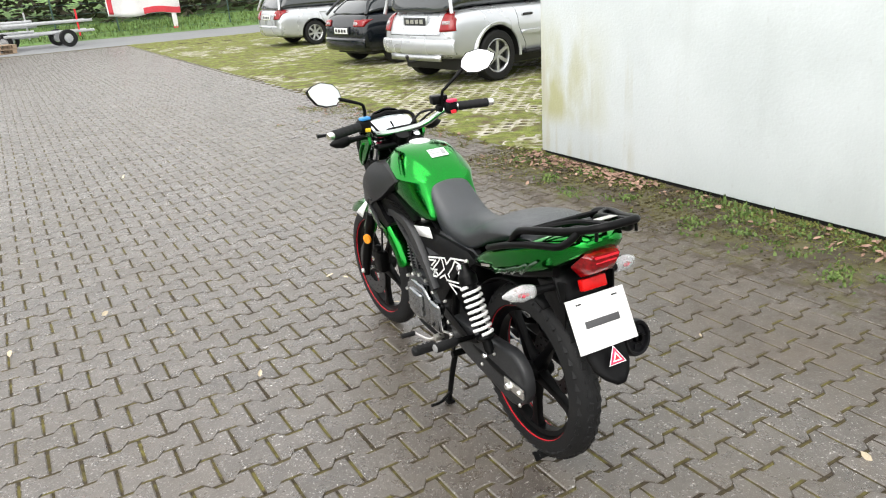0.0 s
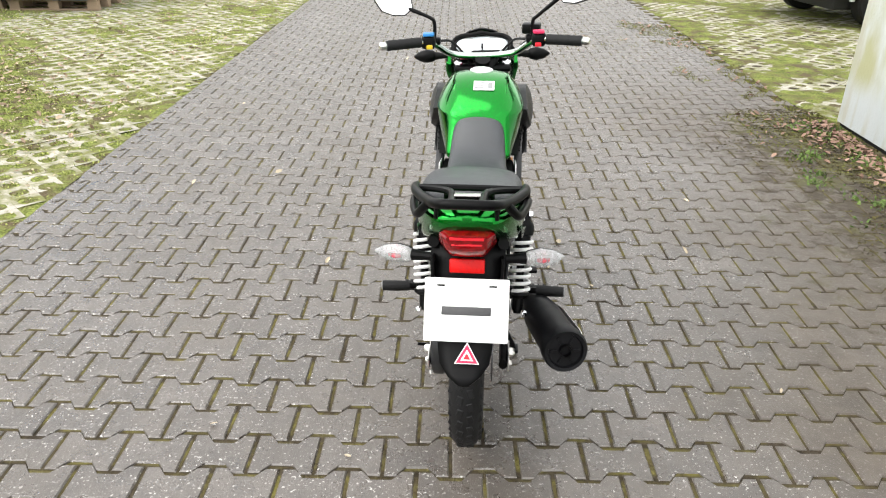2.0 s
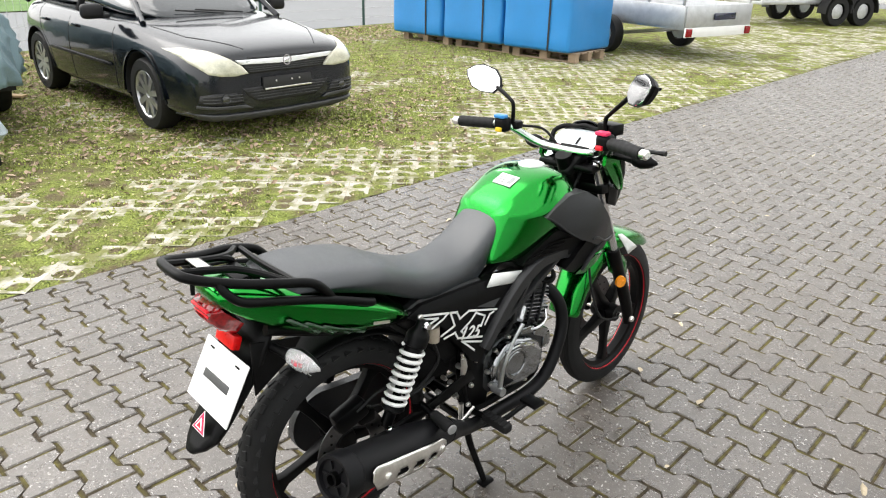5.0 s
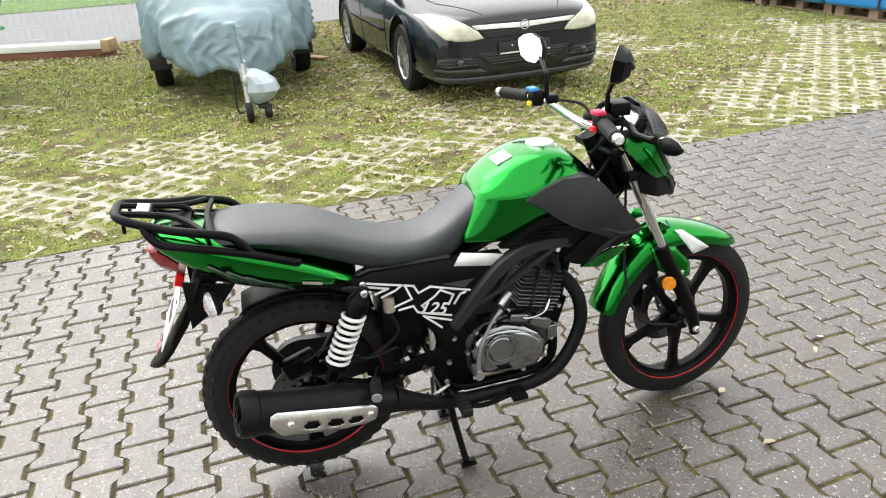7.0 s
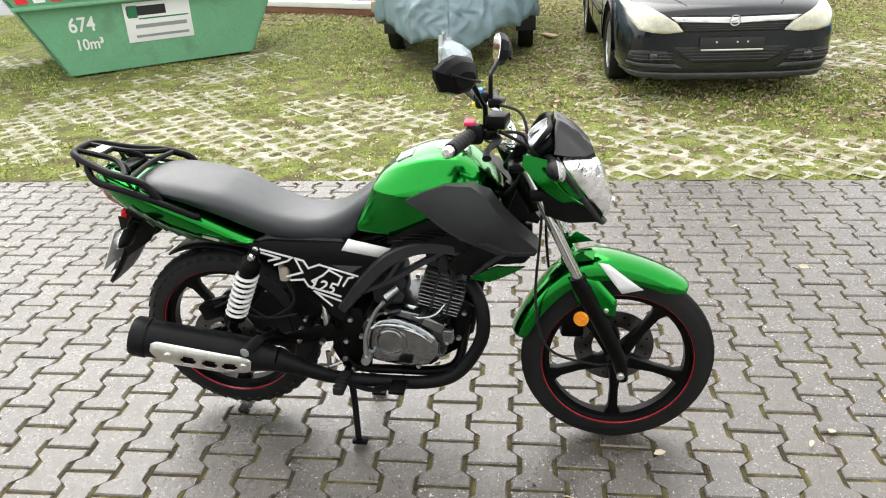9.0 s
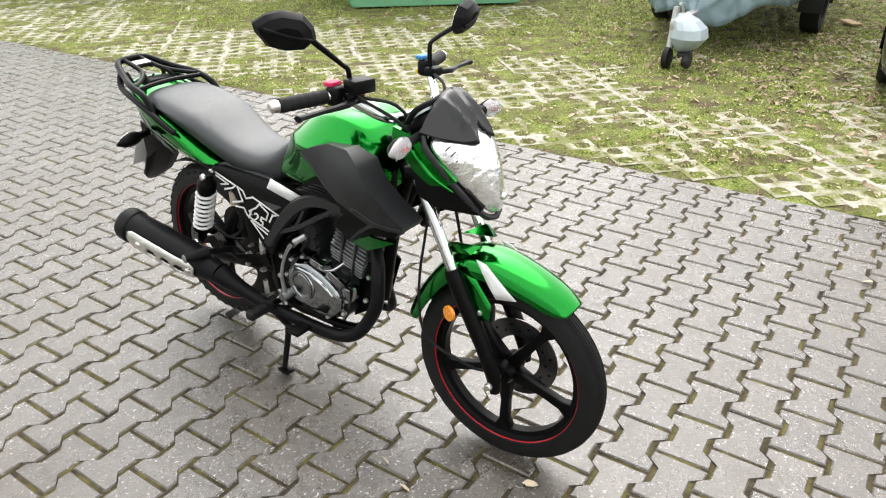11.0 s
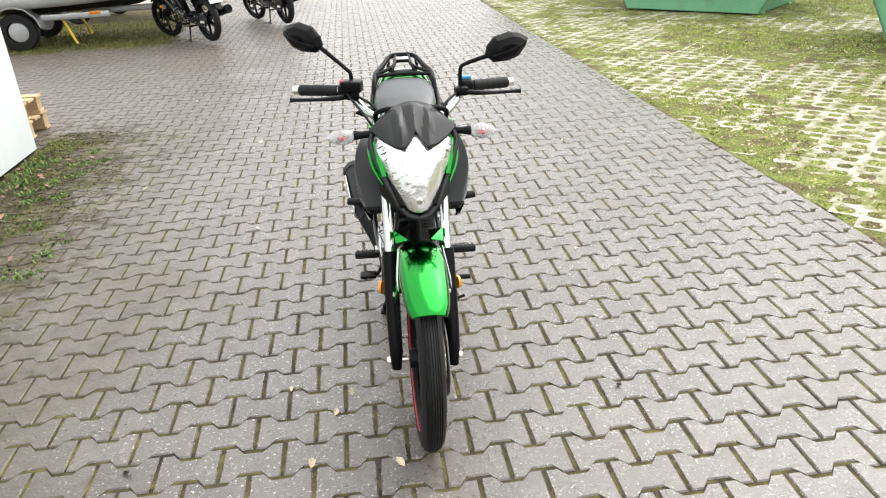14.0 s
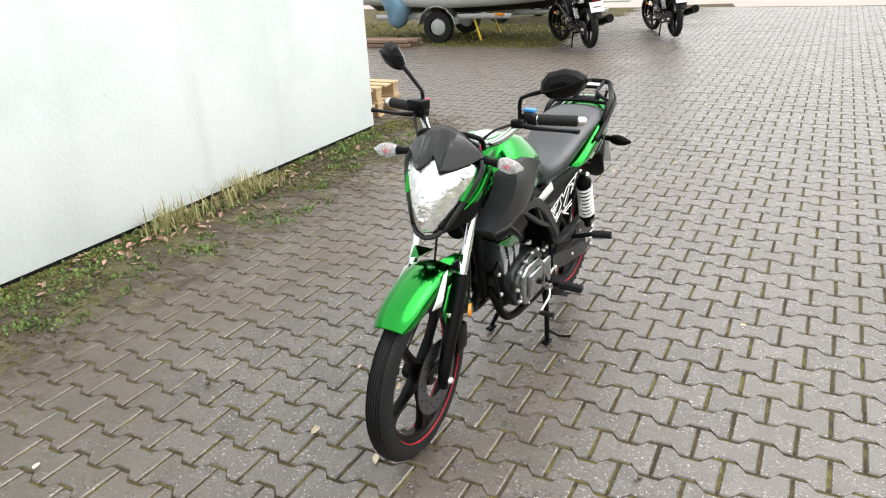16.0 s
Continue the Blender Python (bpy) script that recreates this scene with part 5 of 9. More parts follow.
        sc = P("side_cover", panel([(0.185, 0.69), (0.24, 0.705), (0.44, 0.705), (0.62, 0.70), (0.60, 0.645), (0.51, 0.55), (0.455, 0.45), (0.42, 0.47), (0.385, 0.545), (0.30, 0.63), (0.22, 0.665)], cf, 4, 0.03), M_BLACK, "black side cover with white printing", angle=50)
        # Lighter grey paints the sky's sheen on the cover's upward-facing top.
        part("cover_sheen_band", panel([(0.19, 0.697), (0.24, 0.712), (0.47, 0.712), (0.50, 0.665), (0.56, 0.655), (0.50, 0.621), (0.40, 0.651), (0.32, 0.672)], lambda y, z: s * (0.1325 + 0.01 * (y - 0.2) - 0.42 * (z - 0.62)), 3, 0.02), M_PANEL, sc, "upper side cover, grey standing for sky sheen")
        if green_bike:
            X = s * 0.1292
            bar_text(sc, "emblem_stroke", [[(y, z) if s > 0 else (0.744 - y, z + 0.267 * (2 * y - 0.744)) for y, z in p] for p in EMBLEM], X, 0.0058, M_WHITE, s)
            tc = bpy.data.curves.new("number", "FONT")
            tc.body, tc.size, tc.extrude, tc.offset, tc.align_x = "125", 0.054 if s > 0 else 0.046, 0.001, 0.0006, "CENTER"
            tc.shear = 0.3
            tob = new("number", tc)
            tob.parent = sc
            tob.matrix_local = Matrix.Translation((X + s * 0.005, 0.400 if s > 0 else 0.475, 0.556 if s > 0 else 0.545)) @ (pose(0, 0, 0, 90, 0, 90) if s > 0 else pose(0, 0, 0, 90, 0, -90)) @ pose(0, 0, 0, 0, 0, -13 * s)
            tc.materials.append(M_WHITE)
            bc = tc.copy()
            bc.offset = 0.0045
            bc.materials.clear()
            bc.materials.append(M_BLACK)
            bob = new("number_edge", bc)
            bob.parent = sc
            bob.matrix_local = Matrix.Translation((-s * 0.0017, 0, 0)) @ tob.matrix_local
        P("frame_cover", ribbon([(0.462, 0.50), (0.545, 0.60), (0.62, 0.672), (0.70, 0.710), (0.80, 0.712), (0.85, 0.69)], [0.030, 0.042, 0.044, 0.040, 0.036, 0.03], s * 0.150, 0.026), M_PANEL, "dark grey moulded frame cover")
        P("frame_strut", ribbon([(0.51, 0.552), (0.62, 0.605), (0.70, 0.655), (0.775, 0.70)], [0.016, 0.018, 0.018, 0.016], s * 0.145, 0.018), M_PANEL)
        P("frame_strut", ribbon([(0.60, 0.597), (0.635, 0.645), (0.655, 0.685)], [0.014, 0.014, 0.016], s * 0.143, 0.016), M_PANEL)
    # seat
    def st(y, top, bot, w, crown):
        return [(x, y, z) for x, z in sym([(0, top), (w * 0.55, top - crown * 0.3), (w * 0.88, top - crown), (w, top - crown - 0.025), (w * 0.99, (top + bot) / 2 - 0.01), (w * 0.93, bot + 0.006), (w * 0.8, bot), (0, bot)])]
    P("seat", loft([st(-0.178, 0.868, 0.852, 0.060, 0.008), st(-0.160, 0.884, 0.850, 0.098, 0.010), st(-0.11, 0.894, 0.846, 0.124, 0.012), st(-0.03, 0.889, 0.828, 0.133, 0.012), st(0.06, 0.873, 0.797, 0.134, 0.012), st(0.112, 0.861, 0.776, 0.130, 0.012), st(0.132, 0.853, 0.766, 0.127, 0.012), st(0.19, 0.826, 0.736, 0.118, 0.012),
                    st(0.245, 0.798, 0.710, 0.110, 0.011), st(0.30, 0.780, 0.693, 0.104, 0.011), st(0.36, 0.771, 0.685, 0.100, 0.011), st(0.42, 0.777, 0.682, 0.096, 0.011), st(0.47, 0.799, 0.688, 0.093, 0.012), st(0.515, 0.831, 0.722, 0.090, 0.012), st(0.555, 0.862, 0.782, 0.086, 0.012), st(0.585, 0.882, 0.835, 0.080, 0.010)]),
      M_SEAT, "black grained vinyl seat", angle=60, sub=2)
    # tail
    def tl(y, top, bot, w):
        return [(x, y, z) for x, z in sym([(0, top), (w * 0.6, top), (w * 0.95, top - 0.012), (w, top - 0.03), (w * 0.95, bot + 0.016), (w * 0.86, bot), (0, bot)])]
    tail = P("tail_fairing", loft([tl(-0.305, 0.896, 0.868, 0.056), tl(-0.28, 0.906, 0.842, 0.084), tl(-0.20, 0.896, 0.785, 0.120), tl(-0.10, 0.858, 0.742, 0.138), tl(0.03, 0.812, 0.703, 0.148), tl(0.14, 0.752, 0.684, 0.142), tl(0.222, 0.706, 0.686, 0.128)]),
             paint, "glossy green tail fairing" if green_bike else "", angle=60, sub=1)
    if green_bike:
        for s in (1, -1):
            for k in range(4):
                y = -0.17 + 0.042 * k
                part("tail_stripe", panel([(y, 0.808 - 0.021 * k), (y + 0.010, 0.812 - 0.021 * k), (y + 0.085, 0.755 - 0.012 * k), (y + 0.072, 0.748 - 0.012 * k)], lambda a, b: s * (0.1475 - 0.13 * max(0, -a - 0.0) - 0.10 * max(0, 0.76 - b)), 1), M_DEEPGREEN, tail, thick=0.002)
            part("tail_print", box((s * 0.1435, 0.085, 0.722), (0.002, 0.052, 0.008), rot=(-14, 0, 0)), M_STEEL, tail)
        part("tail_vent", box((0, -0.215, 0.899), (0.10, 0.05, 0.010), 0.004), M_BLACK, tail)
    lm = P("tail_lamp", loft([[(x, y - 0.02 * (1 - (x / 0.09) ** 2), z) for x, z in sym([(0, zt), (wt * 0.8, zt - 0.003), (wt, zt - 0.012), (wb, zb + 0.010), (wb * 0.8, zb), (0, zb)])] for y, zt, zb, wt, wb in ((-0.290, 0.852, 0.818, 0.048, 0.042), (-0.272, 0.856, 0.792, 0.064, 0.048), (-0.232, 0.816, 0.768, 0.068, 0.048))]), M_REDLENS, "red tail lamp", angle=50)
    part("lamp_rib", box((0, -0.307, 0.842), (0.078, 0.010, 0.006), 0.002), M_RED, lm)
    part("lamp_rib", box((0, -0.303, 0.826), (0.070, 0.010, 0.005), 0.002), M_RED, lm)
    P("rear_reflector", box((0, -0.250, 0.744), (0.084, 0.022, 0.034), 0.004, rot=(-20, 0, 0)), M_REDFLAT, "red rear reflector")
    mud = loft([[(x * w, y + 0.10 * w * abs(x), z) for x in (-1, -0.5, 0, 0.5, 1)] for w, y, z in ((0.088, -0.195, 0.785), (0.092, -0.222, 0.735), (0.088, -0.238, 0.69), (0.074, -0.268, 0.63), (0.066, -0.320, 0.555), (0.060, -0.345, 0.525), (0.040, -0.366, 0.505), (0.012, -0.382, 0.490))], False, False)
    mg2 = P("rear_mudguard", mud, M_BLACK, "black rear mudguard flap", thick=0.012)
    inner = []
    for k in range(10):
        a = radians(48 + 68 * k / 9)
        inner.append([(x, 0.032 + math.cos(a) * 0.325, 0.331 + math.sin(a) * 0.325 + 0.005) for x in (-0.07, -0.035, 0, 0.035, 0.07)])
    P("inner_mudguard", loft(inner, False, False), M_BLACK, thick=0.006)
    for s in (1, -1):
        P("mudguard_side", prism([(-0.24, 0.76), (-0.11, 0.73), (-0.15, 0.68), (-0.24, 0.62)], s * 0.080, s * 0.088, 0.003), M_BLACK)
    # registration plate carries a plain bar instead of the maker's name
    pl = P("number_plate", moved(box((0, 0, 0), (0.202, 0.004, 0.152), 0.0015), Matrix.Translation((0.001, -0.290, 0.645)) @ pose(0, 0, 0, -28, 0, 0)), M_WHITE, "white dummy plate")
    TP = Matrix.Translation((0.001, -0.290, 0.645)) @ pose(0, 0, 0, -28, 0, 0)
    part("plate_bar", moved(box((0.0, -0.003, -0.002), (0.118, 0.0025, 0.020), 0.001), TP), M_BARGREY, pl, "dark bar in place of the writing")
    for x in (-0.062, 0.062):
        part("plate_slot", moved(box((x, -0.003, 0.058), (0.018, 0.0022, 0.004)), TP), M_SATIN, pl)
    if green_bike:
        TT = Matrix.Translation((0.006, -0.334, 0.545)) @ pose(0, 0, 0, -27, 0, 0)
        for sc_, mt, dy in ((1.0, M_WHITE, 0.0), (0.86, M_PINK, -0.0012), (0.52, M_WHITE, -0.0024), (0.28, M_RED, -0.0036)):
            tri = prism([(-0.030 * sc_, -0.016 * sc_), (0.030 * sc_, -0.016 * sc_), (0, 0.036 * sc_)], 0, 0.001)
            part("reflector_triangle", moved(tri, TT @ Matrix.Translation((0, -0.012 + dy, -0.002)) @ pose(0, 0, 0, 0, 0, -90)), mt, mg2, "red and white triangle sticker" if sc_ == 1 else "")
    for s in (1, -1):
        signal(bike, (s * 0.236, -0.155, 0.728), (s * 0.065, -0.19, 0.732), I, -1)
    # carrier
    rail = [(0.137, -0.052, 0.832), (0.137, -0.075, 0.862), (0.134, -0.105, 0.886), (0.128, -0.176, 0.904), (0.104, -0.245, 0.915), (0.082, -0.305, 0.930), (0.063, -0.346, 0.943), (0.035, -0.362, 0.949)]
    rk = P("luggage_rack", tube([(-x, y, z) for x, y, z in rail] + rail[::-1], 0.0115, 12, 5), M_SATIN, "black tubular luggage rack")
    for s in (1, -1):
        part("rack_stay", tube([(s * 0.084, -0.298, 0.928), (s * 0.100, -0.288, 0.905), (s * 0.116, -0.258, 0.880), (s * 0.130, -0.19, 0.866), (s * 0.140, -0.112, 0.848), (s * 0.146, -0.034, 0.824), (s * 0.146, 0.048, 0.792), (s * 0.140, 0.06, 0.789)], 0.0105, 12, 5), M_SATIN, rk)
        part("rack_bar", tube([(s * 0.122, -0.158, 0.903), (s * 0.075, -0.192, 0.914), (s * 0.042, -0.236, 0.926), (s * 0.034, -0.30, 0.938), (s * 0.032, -0.358, 0.949)], 0.0085, 8, 5), M_SATIN, rk)
        part("rack_bar", tube([(s * 0.042, -0.236, 0.926), (s * 0.050, -0.205, 0.912), (s * 0.052, -0.19, 0.892)], 0.0085, 8, 4), M_SATIN, rk)
        part("rack_hook", tube([(s * 0.064, -0.343, 0.938), (s * 0.066, -0.345, 0.908)], 0.005, 8), M_SATIN, rk)
        part("rack_foot", tube([(s * 0.070, -0.29, 0.922), (s * 0.066, -0.275, 0.892)], 0.0065, 8), M_SATIN, rk)
    part("rack_bar", tube([(-0.128, -0.140, 0.897), (0, -0.150, 0.902), (0.128, -0.140, 0.897)], 0.0085, 8, 5), M_SATIN, rk)
    part("rack_bar", tube([(-0.036, -0.285, 0.935), (0, -0.287, 0.936), (0.036, -0.285, 0.935)], 0.0085, 8, 5), M_SATIN, rk)
    part("rack_plate", box((0.0, -0.30, 0.946), (0.058, 0.030, 0.003), 0.001, rot=(-12, 0, 0)), M_STEEL, rk)
    engine(bike)
    running_gear(bike)
    return bike


def engine(bike):
    P = lambda n, bm, mat, lab="", **k: part(n, bm, mat, bike, lab, **k)
    en = P("engine", bevel(prism([(0.50, 0.32), (0.53, 0.290), (0.73, 0.290), (0.765, 0.335), (0.775, 0.43), (0.75, 0.475), (0.64, 0.49), (0.56, 0.47), (0.50, 0.43)], -0.10, 0.10), 0.015, 2, 40), M_CASE, "dark grey single-cylinder engine")
    out = [(0.520, 0.350), (0.545, 0.312), (0.61, 0.300), (0.665, 0.296), (0.725, 0.306), (0.752, 0.345), (0.752, 0.385), (0.728, 0.422), (0.685, 0.452), (0.62, 0.472), (0.565, 0.462), (0.528, 0.428), (0.513, 0.388)]
    for s in (1, -1):
        if s > 0:
            cv = loft([[(x, 0.622 + (y - 0.622) * f, 0.392 + (z - 0.392) * f) for y, z in out] for f, x in ((1, 0.085), (1, 0.112), (0.985, 0.120), (0.94, 0.128), (0.88, 0.1325), (0.85, 0.1335), (0.6, 0.1375), (0.3, 0.1395), (0.05, 0.140))])
        else:
            cv = join(bevel(prism([(0.55, 0.33), (0.575, 0.30), (0.72, 0.30), (0.745, 0.33), (0.745, 0.43), (0.70, 0.455), (0.60, 0.455), (0.55, 0.42)], -0.085, -0.128), 0.010, 3, 40),
                      box((-0.128, 0.655, 0.375), (0.03, 0.11, 0.10), 0.012, 3), box((-0.105, 0.52, 0.36), (0.05, 0.08, 0.12), 0.014, 3))
        part("crankcase_cover", cv, M_COVER, en, "polished grey engine cover", angle=60)
        if s > 0:
            part("cover_disc", lathe([(0, 0.004), (0.036, 0.004), (0.038, 0.002), (0.041, 0.001), (0.043, 0.006), (0.050, 0.007), (0.053, 0.002), (0.053, -0.01)], (0.1375, 0.603, 0.394), (1, 0, 0), 36), M_COVER, en)
            part("cover_ridge", tube([(0.136, 0.648, 0.440), (0.135, 0.69, 0.424), (0.131, 0.728, 0.392)], [0.004, 0.007, 0.004], 8, 5), M_CHROME, en)
            part("cover_ridge", tube([(0.138, 0.56, 0.446), (0.139, 0.60, 0.454), (0.136, 0.65, 0.446), (0.132, 0.705, 0.420)], [0.003, 0.006, 0.006, 0.003], 8, 5), M_CHROME, en)
            part("side_casting", join(box((0.105, 0.735, 0.452), (0.05, 0.07, 0.035), 0.008, rot=(-28, 0, 0)), box((0.11, 0.665, 0.484), (0.045, 0.06, 0.026), 0.007, rot=(-12, 0, 0)), box((0.10, 0.775, 0.408), (0.045, 0.035, 0.05), 0.008)), M_COVER, en)
            part("oil_pipe", tube([(0.115, 0.665, 0.492), (0.135, 0.69, 0.482), (0.135, 0.74, 0.492), (0.11, 0.768, 0.515)], 0.0045, 8), M_CHROME, en, "bright oil pipe")
        part("upper_cover", bevel(prism([(0.58, 0.462), (0.65, 0.482), (0.745, 0.452), (0.775, 0.41), (0.77, 0.37), (0.74, 0.36), (0.70, 0.43)], s * 0.08, s * 0.114), 0.010, 3, 40), M_CASE, en)
        for y, z in ((0.522, 0.335), (0.68, 0.293), (0.752, 0.33), (0.772, 0.385), (0.752, 0.45), (0.70, 0.474), (0.645, 0.488), (0.59, 0.482), (0.535, 0.455), (0.505, 0.39)):
            part("cover_bolt", bolt((s * 0.108, y, z), 0.008, 0.014, (s, 0, 0)), M_STEEL, en)
    T = Matrix.Translation((0, 0.722, 0.455)) @ pose(0, 0, 0, -14, 0, 0)
    part("cylinder", moved(box((0, 0.008, 0.07), (0.125, 0.105, 0.16), 0.01), T), M_ENGINE, en)
    for k in range(11):
        part("cooling_fin", moved(box((0, 0.012, 0.016 + 0.0128 * k), (0.166 - 0.004 * abs(k - 4), 0.140 - 0.003 * abs(k - 5), 0.0030), 0.0012, 1), T), M_FIN, en)
    for x in (-0.078, 0.078):
        for y in (-0.02, 0.03):
            part("fin_web", moved(box((x, y + 0.012, 0.08), (0.012, 0.006, 0.14), 0.001, 1), T), M_ENGINE, en)
    part("cylinder_head", moved(join(box((0, 0, 0.175), (0.125, 0.12, 0.05), 0.012), lathe([(0, 0.012), (0.03, 0.012), (0.036, 0)], (0.06, 0.01, 0.178), (1, 0, 0), 20)), T), M_ENGINE, en)
    part("spark_plug_cap", moved(tube([(0.06, 0.02, 0.16), (0.10, 0.035, 0.165), (0.11, 0.02, 0.20), (0.08, -0.05, 0.26)], [0.012, 0.012, 0.006, 0.004], 8), T), M_RUBBER, en)
    P("carburettor", join(box((0.02, 0.590, 0.545), (0.13, 0.10, 0.12), 0.02), lathe([(0, 0.03), (0.026, 0.028), (0.030, 0.02), (0.030, 0)], (0.085, 0.632, 0.585), (1, 0, 0), 20), lathe([(0, 0.02), (0.022, 0.018), (0.025, 0)], (0.09, 0.625, 0.535), (1, 0, 0), 18), tube([(0, 0.52, 0.54), (0, 0.45, 0.55)], 0.035, 14)), M_ENGINE)
    P("airbox", bevel(prism([(0.24, 0.67), (0.48, 0.67), (0.50, 0.60), (0.46, 0.48), (0.36, 0.46), (0.28, 0.56)], -0.085, 0.085), 0.012), M_BLACK)
    # kick starter on one side, gear lever on the other
    P("kick_starter", join(tube([(0.148, 0.525, 0.332), (0.158, 0.532, 0.42), (0.162, 0.565, 0.50), (0.165, 0.598, 0.545)], [0.009, 0.0055, 0.005, 0.007], 10), lathe([(0, 0.02), (0.014, 0.02), (0.016, -0.02), (0, -0.02)], (0.145, 0.525, 0.332), (1, 0, 0), 14),
                         tube([(0.150, 0.60, 0.55), (0.13, 0.635, 0.575)], 0.010, 10)), M_ALU, "silver kick starter lever")
    gl = P("gear_lever", join(tube([(-0.125, 0.50, 0.285), (-0.145, 0.54, 0.262), (-0.150, 0.62, 0.246), (-0.152, 0.652, 0.244)], 0.0055, 8), lathe([(0, 0.018), (0.011, 0.018), (0.013, -0.018), (0, -0.018)], (-0.122, 0.50, 0.285), (1, 0, 0), 14)), M_STEEL, "thin silver gear lever")
    part("toe_rubber", tube([(-0.152, 0.652, 0.244), (-0.162, 0.652, 0.244), (-0.212, 0.654, 0.245)], [0.006, 0.010, 0.010], 10, 3), M_RUBBER, gl)
    part("linkage", join(tube([(-0.108, 0.505, 0.30), (-0.112, 0.47, 0.315), (-0.112, 0.41, 0.33)], 0.005, 8), bolt((-0.110, 0.505, 0.318), 0.009, 0.012, (-1, 0, 0)), bolt((-0.110, 0.41, 0.33), 0.009, 0.012, (-1, 0, 0))), M_STEEL, gl)
    ex = P("exhaust", tube([(0.02, 0.795, 0.565), (0.05, 0.845, 0.545), (0.085, 0.878, 0.48), (0.10, 0.872, 0.385), (0.112, 0.80, 0.275), (0.12, 0.70, 0.238), (0.125, 0.55, 0.236), (0.14, 0.42, 0.25), (0.175, 0.32, 0.305), (0.195, 0.25, 0.345)],
                         [0.021, 0.021, 0.021, 0.021, 0.021, 0.021, 0.021, 0.021, 0.026, 0.040], 16, 6), M_MATT, "matt black exhaust pipe")
    a, b = Vector((0.200, 0.235, 0.350)), Vector((0.262, -0.158, 0.447))
    d = (b - a).normalized()
    L = (b - a).length
    part("muffler", lathe([(0.0, -0.02), (0.036, -0.02), (0.050, 0.05), (0.056, 0.12), (0.057, L - 0.05), (0.061, L - 0.045), (0.061, L - 0.01), (0.056, L), (0.048, L - 0.002), (0.045, L - 0.012), (0.0, L - 0.012)], tuple(a), tuple(d), 40), M_MATT, ex, "matt black silencer")
    part("outlet", lathe([(0.017, L - 0.02), (0.017, L + 0.004), (0.013, L + 0.004), (0.013, L - 0.03), (0, L - 0.03)], tuple(a), tuple(d), 20), M_SATIN, ex)
    for k in range(6):
        an = 2 * math.pi * k / 6
        part("end_rib", moved(box((0.031 * math.cos(an), 0.031 * math.sin(an), L - 0.008), (0.018, 0.005, 0.006), 0.001, 1, rot=(0, 0, math.degrees(an))), Matrix.Translation(a) @ d.to_track_quat("Z", "Y").to_matrix().to_4x4()), M_MATT, ex)
    # heat shield: a curved plate with slots cut through
    side = Vector((1, 0, 0))
    side = (side - d * side.dot(d)).normalized()
    up = d.cross(side)
    up = up if up.z > 0 else -up
    bm = bmesh.new()
    NU, NV = 46, 12
    def edge(u):
        lo = -50 + 52 * max(0, 0.17 - u) / 0.17 + 26 * max(0, u - 0.90) / 0.10
        hi = 31 - 5 * u - 8 * max(0, 0.05 - u) / 0.05 - 10 * max(0, u - 0.94) / 0.06
        return lo, hi
    g = {}
    for i in range(NU + 1):
        u = i / NU
        lo, hi = edge(1 - u)
        for j in range(NV + 1):
            an = radians(lo + (hi - lo) * j / NV)
            p = a + d * (0.045 + (L - 0.115) * u) + (side * math.cos(an) + up * math.sin(an)) * (0.066 - 0.010 * max(0, 0.3 - u) / 0.3)
            g[i, j] = bm.verts.new(p)
    for i in range(NU):
        for j in range(NV):
            slot = any(s0 <= i < s0 + 7 and not (i in (s0, s0 + 6) and j in (4, 7)) for s0 in (6, 15, 25)) and 4 <= j < 8
            if not slot:
                bm.faces.new((g[i, j], g[i + 1, j], g[i + 1, j + 1], g[i, j + 1]))
    loose = [v for v in bm.verts if not v.link_faces]
    bmesh.ops.delete(bm, geom=loose, context="VERTS")
    hs = part("heat_shield", bm, M_STEEL, ex, "polished heat shield with three slots", thick=0.003)
    for u in (0.07, 0.82):
        p = a + d * (0.045 + (L - 0.115) * u) + side * (0.066 - 0.010 * max(0, 0.3 - u) / 0.3)
        part("shield_bolt", bolt(tuple(p), 0.010, 0.007, tuple(side)), M_STEEL, hs)


